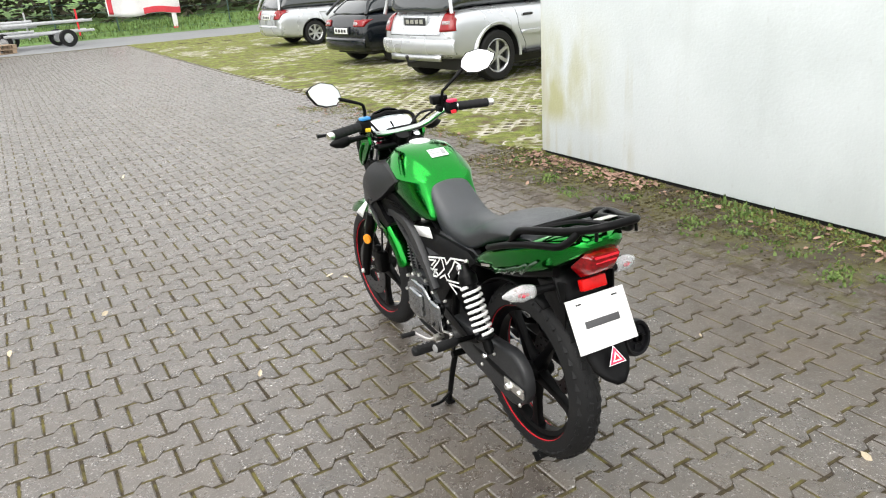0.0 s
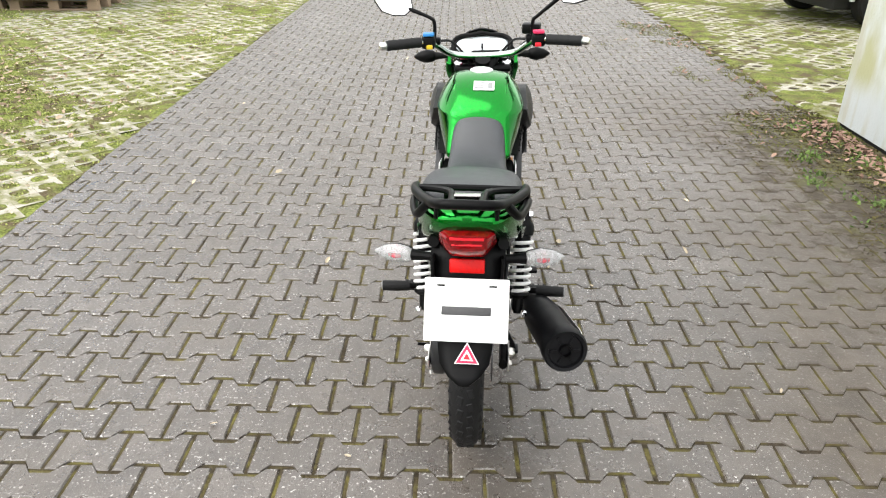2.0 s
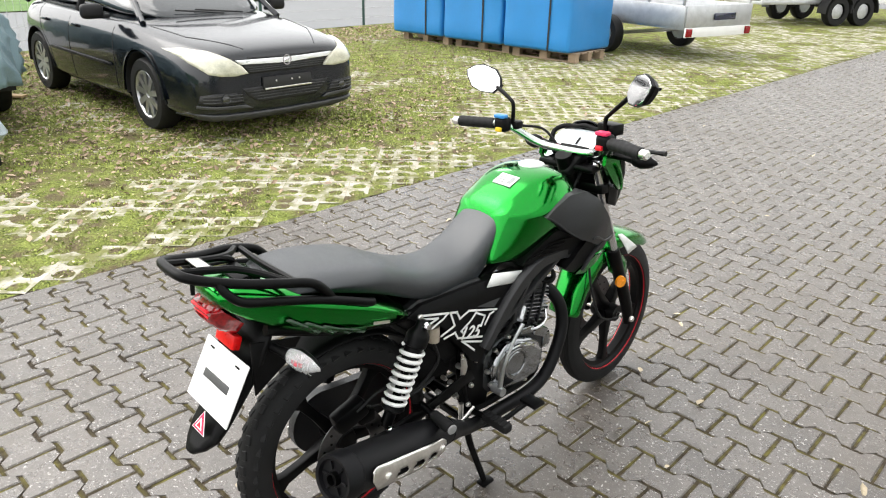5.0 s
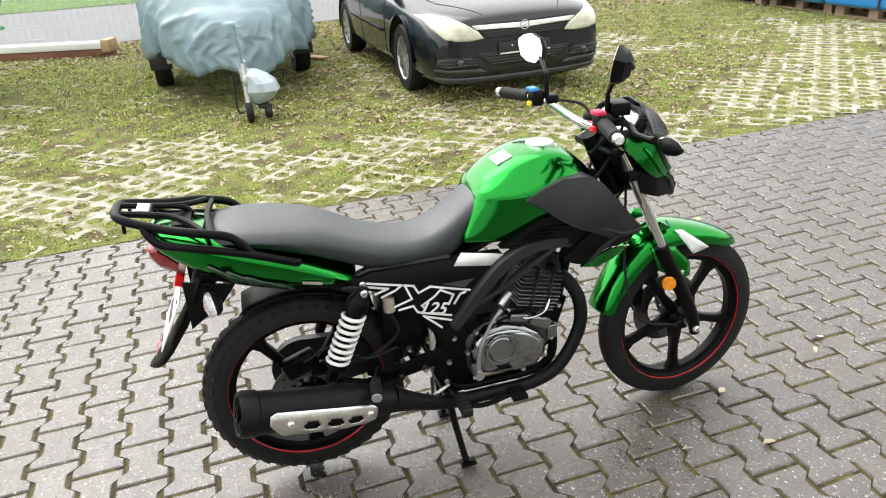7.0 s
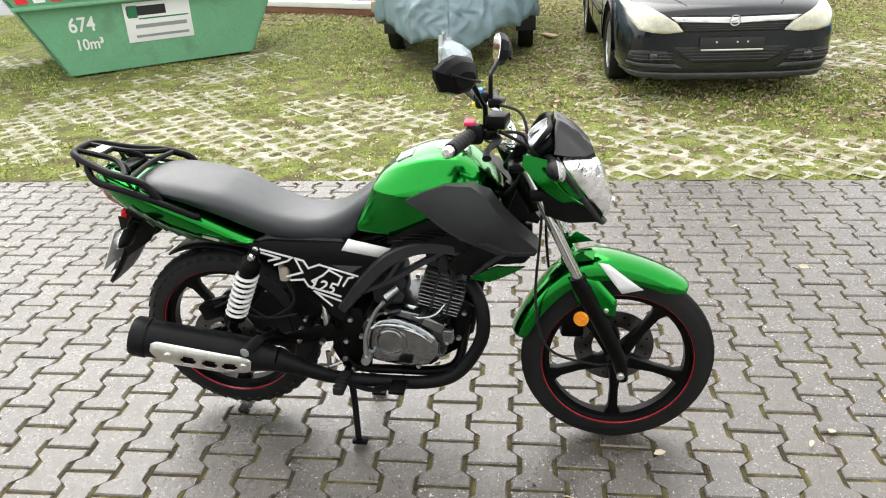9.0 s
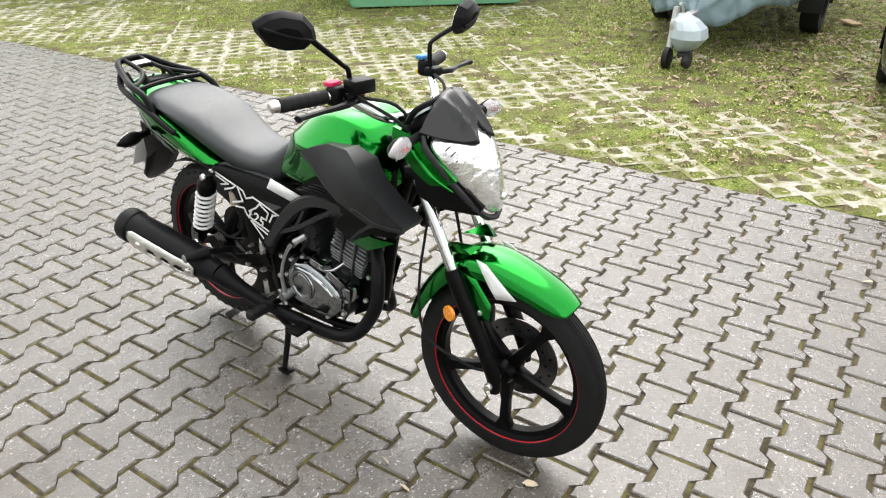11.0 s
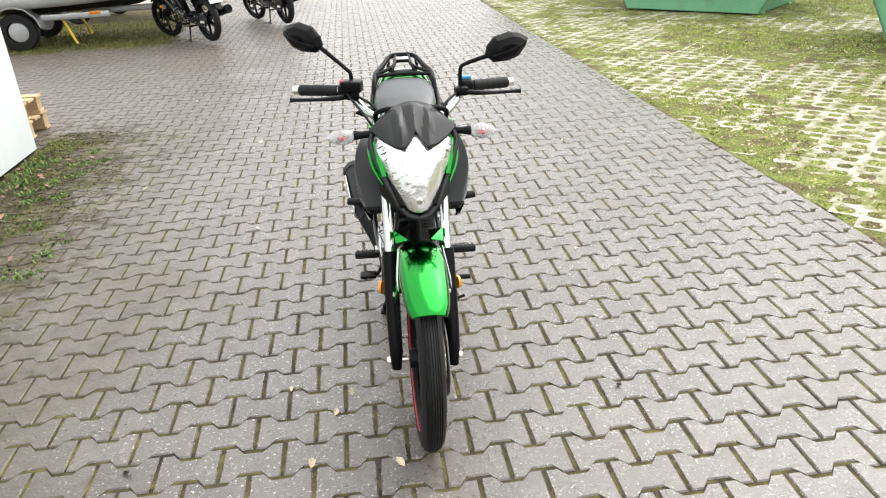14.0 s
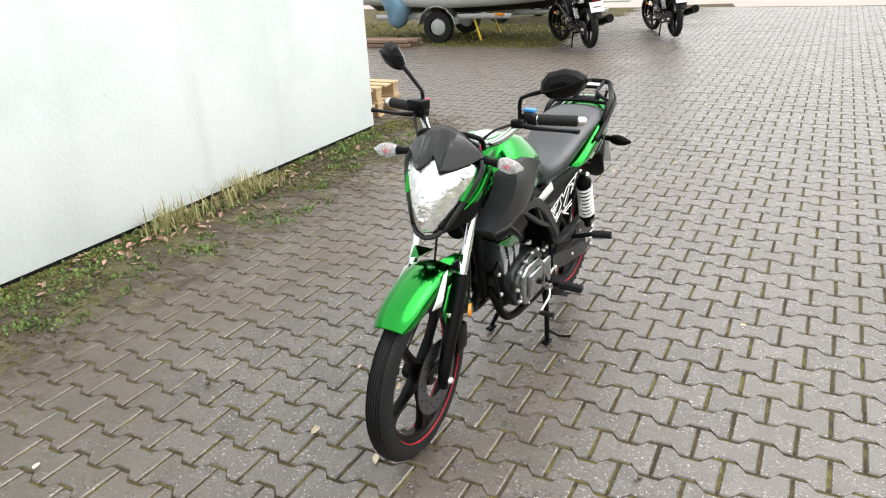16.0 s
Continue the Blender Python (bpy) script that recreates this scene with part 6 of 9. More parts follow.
def running_gear(bike):
    P = lambda n, bm, mat, lab="", **k: part(n, bm, mat, bike, lab, **k)
    fr = P("frame", tube([(0, 0.96, 0.86), (0, 0.90, 0.70), (0, 0.86, 0.55), (0, 0.82, 0.36)], 0.02, 12), M_SATIN, "black tubular steel frame")
    for s in (1, -1):
        part("frame_tube", tube([(s * 0.02, 0.82, 0.40), (s * 0.07, 0.78, 0.27), (s * 0.085, 0.60, 0.255), (s * 0.085, 0.46, 0.27), (s * 0.085, 0.42, 0.40), (s * 0.08, 0.43, 0.60), (s * 0.06, 0.55, 0.70), (s * 0.03, 0.90, 0.80)], 0.015, 10), M_SATIN, fr)
        part("seat_rail", tube([(s * 0.08, 0.46, 0.66), (s * 0.10, 0.25, 0.68), (s * 0.105, 0.0, 0.72), (s * 0.085, -0.2, 0.78)], 0.014, 10), M_SATIN, fr)
        part("engine_mount", prism([(0.44, 0.24), (0.52, 0.25), (0.54, 0.36), (0.50, 0.48), (0.43, 0.48), (0.40, 0.33)], s * 0.088, s * 0.096, 0.002), M_SATIN, fr)
        part("front_mount", prism([(0.74, 0.29), (0.80, 0.33), (0.85, 0.48), (0.80, 0.52), (0.76, 0.42)], s * 0.05, s * 0.058, 0.002), M_SATIN, fr)
        for y, z in ((0.45, 0.36), (0.47, 0.44), (0.44, 0.295), (0.46, 0.255), (0.80, 0.37), (0.82, 0.46)):
            part("frame_bolt", bolt((s * (0.097 if y < 0.7 else 0.059), y, z), 0.009, 0.010, (s, 0, 0)), M_STEEL, fr)
        part("seat_bolt", bolt((s * 0.135, 0.215, 0.688), 0.009, 0.008, (s, 0, 0)), M_STEEL, fr)
    sa = P("swingarm", join(tube([(0.085, 0.42, 0.37), (0.10, 0.2, 0.345), (0.10, -0.05, 0.318)], 0.018, 10, flat=0.7), tube([(-0.085, 0.42, 0.37), (-0.10, 0.2, 0.345), (-0.10, -0.05, 0.318)], 0.018, 10, flat=0.7), tube([(-0.085, 0.36, 0.365), (0.085, 0.36, 0.365)], 0.018, 10)), M_SATIN, "black swinging arm")
    for s in (1, -1):
        part("axle_adjuster", join(prism([(-0.06, 0.300), (0.05, 0.300), (0.05, 0.336), (-0.06, 0.336)], s * 0.112, s * 0.118, 0.002), bolt((s * 0.118, 0.015, 0.318), 0.014, 0.016, (s, 0, 0)), bolt((s * 0.118, -0.04, 0.318), 0.008, 0.008, (s, 0, 0))), M_STEEL, sa, "bright axle adjuster")
        # shock absorber
        t, b = Vector((s * 0.150, 0.212, 0.676)), Vector((s * 0.138, 0.093, 0.405))
        ax = (b - t).normalized()
        L = (b - t).length
        so = P("shock_absorber", join(lathe([(0, -0.012), (0.015, -0.010), (0.018, 0.012), (0.029, 0.026), (0.0315, 0.034), (0.0315, 0.060), (0.024, 0.064), (0.022, 0.13), (0.012, 0.132), (0.012, L), (0, L)], tuple(t), tuple(ax), 18)), M_SATIN, "rear shock absorber with white spring")
        part("damper_body", lathe([(0, L * 0.72), (0.017, L * 0.72), (0.017, L - 0.01), (0, L - 0.01)], tuple(t), tuple(ax), 16), M_SATIN, so)
        u = ax.orthogonal().normalized()
        v = ax.cross(u)
        pts = []
        for k in range(8 * 12 + 1):
            an = 2 * math.pi * k / 12
            pts.append(t + ax * (0.066 + 0.162 * k / 96) + (u * math.cos(an) + v * math.sin(an)) * 0.0295)
        part("spring", tube(pts, 0.0056, 8, 1), M_WHITE, so, "white coil spring")
        part("spring_seat", lathe([(0.012, 0.232), (0.032, 0.232), (0.033, 0.240), (0.022, 0.250), (0.012, 0.250)], tuple(t), tuple(ax), 20), M_SATIN, so)
        part("shock_bolt", bolt(tuple(t + Vector((s * 0.014, 0, 0))), 0.012, 0.012, (s, 0, 0)), M_CHROME, so)
        part("shock_bolt", bolt(tuple(b + Vector((s * 0.016, 0, 0))), 0.010, 0.012, (s, 0, 0)), M_CHROME, so)
        # pegs
        pg = P("pillion_peg", tube([(s * 0.12, 0.235, 0.40), (s * 0.19, 0.215, 0.415), (s * 0.205, 0.21, 0.418)], 0.010, 10), M_SATIN)
        part("peg_rubber", tube([(s * 0.20, 0.212, 0.417), (s * 0.24, 0.205, 0.42), (s * 0.283, 0.20, 0.422)], [0.015, 0.017, 0.016], 14), M_RUBBER, pg)
        part("peg_end", lathe([(0, 0.004), (0.012, 0.003), (0.0145, 0.0)], (s * 0.2835, 0.20, 0.422), (s, -0.12, 0), 16), M_SLATGREY, pg, "pale grey peg end")
        part("peg_bracket", prism([(0.20, 0.42), (0.26, 0.39), (0.42, 0.44), (0.44, 0.40), (0.27, 0.365), (0.20, 0.39)], s * 0.118, s * 0.126, 0.002), M_SATIN, pg)
        rp = P("rider_peg", tube([(s * 0.10, 0.45, 0.27), (s * 0.16, 0.455, 0.275)], 0.010, 10), M_SATIN)
        part("peg_rubber", box((s * 0.205, 0.458, 0.278), (0.10, 0.035, 0.028), 0.008, 2), M_RUBBER, rp)
        for k in range(5):
            part("peg_rib", box((s * (0.17 + 0.018 * k), 0.458, 0.2925), (0.005, 0.032, 0.004)), M_RUBBER, rp)
    P("brake_pedal", join(tube([(0.14, 0.44, 0.235), (0.16, 0.53, 0.225), (0.175, 0.60, 0.25), (0.185, 0.625, 0.262)], 0.008, 8), box((0.195, 0.63, 0.268), (0.065, 0.05, 0.014), 0.005)), M_SATIN, "black brake pedal")
    # centre stand, down
    cs = P("centre_stand", tube([(-0.10, 0.445, 0.225), (0.10, 0.445, 0.225)], 0.013, 10), M_SATIN, "black centre stand, lowered")
    for s in (1, -1):
        x = 0.150 if s > 0 else -0.112
        part("stand_leg", tube([(s * 0.085, 0.445, 0.225), (s * 0.10, 0.455, 0.14), (x, 0.472, 0.02)], [0.012, 0.011, 0.010], 10), M_SATIN, cs)
        part("stand_foot", box((x, 0.478, 0.0115), (0.032, 0.05, 0.012), 0.004), M_SATIN, cs)
    part("stand_tang", tube([(-0.105, 0.462, 0.06), (-0.16, 0.45, 0.035), (-0.205, 0.44, 0.04)], 0.006, 8), M_SATIN, cs)
    drop = lambda r: [(0.032 + r * math.cos(a), 0.336 + r * math.sin(a)) for a in np.linspace(1.35, 5.0, 18)] + [(0.30, 0.336 - 0.55 * r), (0.40, 0.345 - 0.35 * r), (0.42, 0.36), (0.40, 0.375 + 0.35 * r), (0.30, 0.355 + 0.6 * r)]
    cg = P("chain_case", loft([[(x, y, z) for y, z in drop(r)] for x, r in ((-0.072, 0.098), (-0.098, 0.098), (-0.106, 0.092), (-0.109, 0.080), (-0.109, 0.050))]), M_PANEL, "rounded black chain case", angle=40)
    for y, z in ((0.115, 0.385), (-0.03, 0.265), (0.20, 0.305)):
        part("case_bolt", bolt((-0.109, y, z), 0.007, 0.006, (-1, 0, 0)), M_STEEL, cg)
    P("rear_caliper", join(box((0.078, 0.02, 0.445), (0.045, 0.10, 0.06), 0.012, rot=(20, 0, 0)), box((0.08, 0.07, 0.42), (0.03, 0.05, 0.04), 0.008)), M_SATIN, "black rear brake caliper")
    P("brake_fluid_tank", join(lathe([(0, 0.02), (0.017, 0.02), (0.017, -0.025), (0, -0.025)], (0.112, 0.285, 0.605), (0, 0, 1), 14)), M_CLOUDY, "small translucent brake fluid bottle")
    P("rear_hose", tube([(0.112, 0.285, 0.58), (0.11, 0.30, 0.5), (0.10, 0.20, 0.43), (0.085, 0.08, 0.44)], 0.005, 8), M_RUBBER)
    P("cable_loop", tube([(0.10, 0.03, 0.46), (0.11, 0.12, 0.50), (0.11, 0.20, 0.44), (0.10, 0.30, 0.45)], 0.004, 8), M_RUBBER)
    for y, z, r in ((0.405, 0.52, 0.008), (0.39, 0.455, 0.009), (0.36, 0.41, 0.009), (0.33, 0.44, 0.007), (0.31, 0.40, 0.008), (0.375, 0.36, 0.010), (0.30, 0.36, 0.008)):
        P("fastener", bolt((0.10, y, z), r, 0.020, (1, 0, 0)), M_STEEL)
    P("brake_switch", tube([(0.115, 0.395, 0.50), (0.118, 0.40, 0.455), (0.118, 0.395, 0.42)], [0.006, 0.011, 0.007], 8, 3), M_STEEL, "bright rear brake switch")
    P("brake_rod", tube([(0.125, 0.44, 0.30), (0.125, 0.38, 0.27), (0.122, 0.30, 0.265)], 0.005, 8, 3), M_STEEL)
    P("return_spring", tube([(0.118, 0.392, 0.33 - 0.005 * k + (0.0025 if k % 2 else 0)) for k in range(14)], 0.008, 8, 1), M_STEEL)
    P("breather_hose", tube([(0.07, 0.57, 0.47), (0.11, 0.585, 0.50), (0.105, 0.62, 0.55), (0.06, 0.60, 0.60)], 0.007, 8), M_RUBBER)
    P("starter_motor", lathe([(0, -0.05), (0.026, -0.05), (0.028, 0.04), (0.02, 0.055), (0, 0.055)], (0.0, 0.80, 0.42), (1, 0, 0), 20), M_ENGINE)
    P("battery_box", box((0, 0.33, 0.50), (0.15, 0.13, 0.16), 0.015), M_BLACK)
    P("horn", lathe([(0, 0.02), (0.035, 0.018), (0.04, 0.0), (0.02, -0.02), (0, -0.02)], (0.0, 1.0, 0.70), (0, 1, 0), 20), M_SATIN)
    P("wiring", join(tube([(0.05, 0.92, 0.85), (0.06, 0.93, 0.78), (0.05, 0.90, 0.70), (0.04, 0.86, 0.62)], 0.010, 8), tube([(-0.05, 0.92, 0.85), (-0.06, 0.93, 0.78), (-0.05, 0.90, 0.70), (-0.04, 0.86, 0.62)], 0.010, 8)), M_RUBBER)


M_REDFLAT = material("red_reflector", (0.60, 0.006, 0.006), 0.3, vary=0.1, scale=60, spec=0.2)
M_HEADLENS = material("headlamp_glass", (0.88, 0.88, 0.89), 0.18, metal=0.85, vary=0.25, scale=26, fine=50, coat=1.0, bump=0.004)
M_BARGREY = material("dark_grey_print", (0.06, 0.06, 0.062), 0.5, vary=0.1)
M_PRINT = material("grey_print", (0.25, 0.26, 0.26), 0.5, vary=0.1)
M_DISC = material("dark_disc_steel", (0.13, 0.13, 0.135), 0.35, metal=1.0, vary=0.2)
M_DIAL = material("dial_face", (0.62, 0.68, 0.72), 0.08, vary=0.1, scale=30, coat=1.0)
M_PINK = material("red_film", (0.62, 0.02, 0.09), 0.45, vary=0.15)
M_BARS = material("dark_chrome", (0.55, 0.60, 0.57), 0.10, metal=1.0, vary=0.1)
M_CAP = material("pale_cap", (0.66, 0.68, 0.66), 0.35, metal=0.3, vary=0.08)
M_FIN = material("fin_edge_metal", (0.26, 0.26, 0.27), 0.32, metal=0.9, vary=0.2)
M_SLATGREY = material("grey_plastic_cap", (0.22, 0.22, 0.22), 0.45, vary=0.1)
M_CASE = material("dark_engine_casting", (0.075, 0.078, 0.082), 0.32, metal=0.85, vary=0.25, scale=14, fine=160, bump=0.0004)
M_COVER = material("polished_engine_cover", (0.30, 0.31, 0.32), 0.12, metal=1.0, vary=0.12, scale=12)
M_MATT = material("matt_black_heatproof", (0.005, 0.005, 0.006), 0.45, vary=0.3, scale=15, fine=500, spec=0.16)
M_CLOUDY = material("cloudy_plastic", (0.35, 0.30, 0.24), 0.35, vary=0.15)

BIKE = pose(1.29, 1.62, 0, 0, -0.5, -3.3)
motorcycle(BIKE, "green and black motorcycle on its centre stand on the paving", M_GREEN, 3.7, True)
M_BIKEBLACK = material("black_tank_paint", (0.012, 0.012, 0.014), 0.2, vary=0.2, coat=1.0)
M_ORANGE = material("orange_tank_paint", (0.70, 0.27, 0.03), 0.25, vary=0.12, coat=0.8)
orange = motorcycle(pose(3.47, -6.15, 0, 0, -4, -141), "black motorcycle with an orange tank parked near a boat trailer", M_BIKEBLACK, 14, False)
for ch in orange.children:
    if ch.name.startswith("fuel_tank"):
        ch.data.materials[0] = M_ORANGE
motorcycle(pose(2.5, -7.55, 0, 0, -4, -151), "black motorcycle parked at the far side of the yard", M_BIKEBLACK, 14, False)

# ---- parked cars ----
from mathutils.bvhtree import BVHTree

M_GLASS = material("dark_car_glass", (0.02, 0.025, 0.028), 0.06, vary=0.1, coat=1.0)
M_CARBLACK = material("black_car_paint", (0.004, 0.006, 0.009), 0.18, metal=0.0, vary=0.25, scale=3, fine=1200, coat=0.6, spec=0.3)
M_SILVER = material("silver_car_paint", (0.50, 0.52, 0.54), 0.28, metal=0.55, vary=0.06, scale=2, fine=1200, coat=0.8)
M_GRILLE = material("grille_plastic", (0.012, 0.012, 0.013), 0.6, vary=0.2)
M_LAMP = material("yellowed_headlamp", (0.56, 0.55, 0.44), 0.14, vary=0.25, scale=14, coat=0.8)
M_SLAT = material("grey_grille_slat", (0.040, 0.041, 0.043), 0.4, vary=0.15)
M_CARTRIM = material("car_black_trim", (0.010, 0.010, 0.011), 0.5, vary=0.2, spec=0.25)


def ray_tree(ob):
    """The finished surface of a body, for laying parts on it."""
    dg = bpy.context.evaluated_depsgraph_get()
    dg.update()
    return BVHTree.FromObject(ob, dg)


def laid(tree, outline, side, off=0.006, fine=0.06):
    """A sheet laid on a body: outline in (x, z) for front and rear, (y, z) for right and left, (x, y) for top."""
    bm = bmesh.new()
    put = {"front": lambda a, b: (a, 9, b), "rear": lambda a, b: (a, -9, b), "right": lambda a, b: (9, a, b), "left": lambda a, b: (-9, a, b), "top": lambda a, b: (a, b, 9)}[side]
    way = {"front": (0, -1, 0), "rear": (0, 1, 0), "right": (-1, 0, 0), "left": (1, 0, 0), "top": (0, 0, -1)}[side]
    f = bm.faces.new([bm.verts.new(put(*p)) for p in outline])
    bmesh.ops.triangulate(bm, faces=[f])
    for _ in range(5):
        long = [e for e in bm.edges if e.calc_length() > fine]
        if not long:
            break
        bmesh.ops.subdivide_edges(bm, edges=long, cuts=1)
        bmesh.ops.triangulate(bm, faces=[g for g in bm.faces if len(g.verts) > 3])
    gone = []
    for v in bm.verts:
        hit, nor, _, _ = tree.ray_cast(v.co, Vector(way))
        if hit is None:
            gone.append(v)
        else:
            v.co = hit - Vector(way) * off
    if gone:
        bmesh.ops.delete(bm, geom=gone, context="VERTS")
    return bm


def car_wheel(car, c, R, width, s, spokes, name="wheel", rim_r=0.66):
    w = part(name, lathe([(0, -width / 2), (0.05, -width / 2), (0.06, 0), (0.05, width / 2 * 0.7), (0, width / 2 * 0.7)], c, (s, 0, 0), 18), M_ALU, car)
    h, r = width / 2, R * rim_r
    part("tyre", lathe([(r, -h), (R * 0.93, -h), (R * 0.99, -h * 0.75), (R, -h * 0.4), (R, h * 0.4), (R * 0.99, h * 0.75), (R * 0.93, h * 0.98), (r * 1.06, h), (r, h * 0.9)], c, (s, 0, 0), 48, closed=True), M_RUBBER, w, "black tyre")
    part("rim", lathe([(r + 0.002, h * 0.88), (r * 0.97, h * 0.92), (r * 0.9, h * 0.75), (r * 0.88, -h), (r, -h)], c, (s, 0, 0), 48), M_ALU, w, "silver alloy rim")
    part("brake_drum", lathe([(0, h * 0.2), (r * 0.8, h * 0.2), (r * 0.88, -h)], c, (s, 0, 0), 28), M_GRILLE, w)
    for i in range(spokes):
        sp = loft([[(h * 0.55, -0.028, 0.03), (h * 0.78, -0.024, 0.03), (h * 0.78, 0.024, 0.03), (h * 0.55, 0.028, 0.03)], [(h * 0.6, -0.022, r * 0.9), (h * 0.86, -0.026, r * 0.93), (h * 0.86, 0.026, r * 0.93), (h * 0.6, 0.022, r * 0.9)]])
        bm = moved(sp, Matrix.Rotation(2 * math.pi * i / spokes, 4, "X"))
        if s < 0:
            mirrored(bm)
        part("spoke", moved(bm, Matrix.Translation(c)), M_ALU, w)


def car(m, label, paint, stations, cabin, axles, R, hw, arch_mat, spokes, sides=True, group=""):
    """A car: body shell with cut wheel arches, glass house, roof, wheels. Returns it with its surface."""
    c = thing("car", label, "car", m, group)
    rings = []
    for y, zl, zt, w in stations:
        rings.append([(x, y, z) for x, z in sym([(0, zt + 0.03), (w * 0.70, zt + 0.018), (w * 0.92, zt - 0.03), (w, zt - 0.20 * min(1, (zt - zl) / 0.6)), (w * 1.0, zl + 0.45 * (zt - zl)), (w * 0.985, zl + 0.08), (w * 0.9, zl), (0, zl)])])
    body = part("body", loft(rings), paint, c, "", angle=50, sub=2)
    cut = join(*[lathe([(0, -0.7), (R * 1.19, -0.7), (R * 1.19, 0.7), (0, 0.7)], (s * hw, y, R), (1, 0, 0), 40) for y in axles for s in (1, -1)])
    cme = bpy.data.meshes.new("arch_cut")
    bmesh.ops.recalc_face_normals(cut, faces=cut.faces)
    cut.to_mesh(cme)
    cut.free()
    cob = new("arch_cut", cme)
    cob.parent = c
    bo = body.modifiers.new("arches", "BOOLEAN")
    bo.operation, bo.object, bo.solver = "DIFFERENCE", cob, "EXACT"
    dg = bpy.context.evaluated_depsgraph_get()
    dg.update()
    done = bpy.data.meshes.new_from_object(body.evaluated_get(dg))
    body.modifiers.clear()
    body.data = done
    done.name = "body"
    if done.materials:
        while len(done.materials) > 1:
            done.materials.pop()
    bpy.data.objects.remove(cob)
    part("underbody", box((0, (axles[0] + axles[1]) / 2, 0.33), (hw * 1.5, axles[0] - axles[1] + 1.1, 0.26), 0.03), M_GRILLE, c)
    if cabin:
        gl = [[(x, y, z) for x, z in sym([(0, zr), (wr * 0.75, zr - 0.012), (wr * 0.97, zr - 0.05), (wr + (wb - wr) * 0.5, (zr + zb) / 2), (wb, zb), (0, zb)])] for y, zr, wr, zb, wb in cabin]
        house = part("windows", loft(gl), M_GLASS, c, "dark car windows", angle=60, sub=2)
        house.name = "glasshouse"
        rf = [(y, zr, wr) for y, zr, wr, zb, wb in cabin[1:-1]]
        part("roof", loft([[(x * wr, y, zr + 0.014 - 0.03 * x * x) for x in (-0.97, -0.6, 0, 0.6, 0.97)] for y, zr, wr in rf], False, False), paint, c, thick=0.02, sub=1)
        for s in (1, -1):
            part("pillar", tube([(s * (wb + 0.005), y, zb) if i in (0, len(cabin) - 1) else (s * wr * 1.0, y, zr - 0.02) for i, (y, zr, wr, zb, wb) in enumerate(cabin)], 0.028, 8, 4), paint, c)
            y0 = (axles[0] + axles[1]) / 2 - 0.05
            wr, wb, zr, zb = cabin[2][2], cabin[2][4], cabin[2][1], cabin[2][3]
            part("pillar", tube([(s * (wb + 0.004), y0, zb), (s * (wr + 0.012), y0 - 0.02, zr - 0.03)], 0.035, 8, 3, flat=0.5), M_CARTRIM, c)
    for y in axles:
        for s in (1, -1):
            car_wheel(c, (s * (hw - 0.11), y, R), R, 0.2, s, spokes)
            part("arch_liner", lathe([(R * 1.17, -0.25), (R * 1.17, -0.005)], (s * hw, y, R), (s, 0, 0), 30, a0=-95, a1=95), M_GRILLE, c)
    return c, body, ray_tree(body)


def seam(c, tree, pts, side, mat=None, r=0.004):
    way = {"right": (-1, 0, 0), "left": (1, 0, 0), "rear": (0, 1, 0), "front": (0, -1, 0), "top": (0, 0, -1)}[side]
    put = {"front": lambda a, b: (a, 9, b), "rear": lambda a, b: (a, -9, b), "right": lambda a, b: (9, a, b), "left": lambda a, b: (-9, a, b), "top": lambda a, b: (a, b, 9)}[side]
    out = []
    for a, b in zip(pts, pts[1:]):
        for k in range(6):
            t = k / 6
            h, _, _, _ = tree.ray_cast(Vector(put(a[0] + (b[0] - a[0]) * t, a[1] + (b[1] - a[1]) * t)), Vector(way))
            if h is not None:
                out.append(h)
    if len(out) > 2:
        part("panel_gap", tube(out, r, 5, 1), mat or M_GRILLE, c)


def sheet(name, c, tree, outline, side, mat, off=0.006, label="", thick=0.01, fine=0.06):
    bm = laid(tree, outline, side, off, fine)
    if len(bm.faces):
        p = part(name, bm, mat, c, label)
        so = p.modifiers.new("thickness", "SOLIDIFY")
        so.thickness, so.offset = thick, 0
        return p
    bm.free()


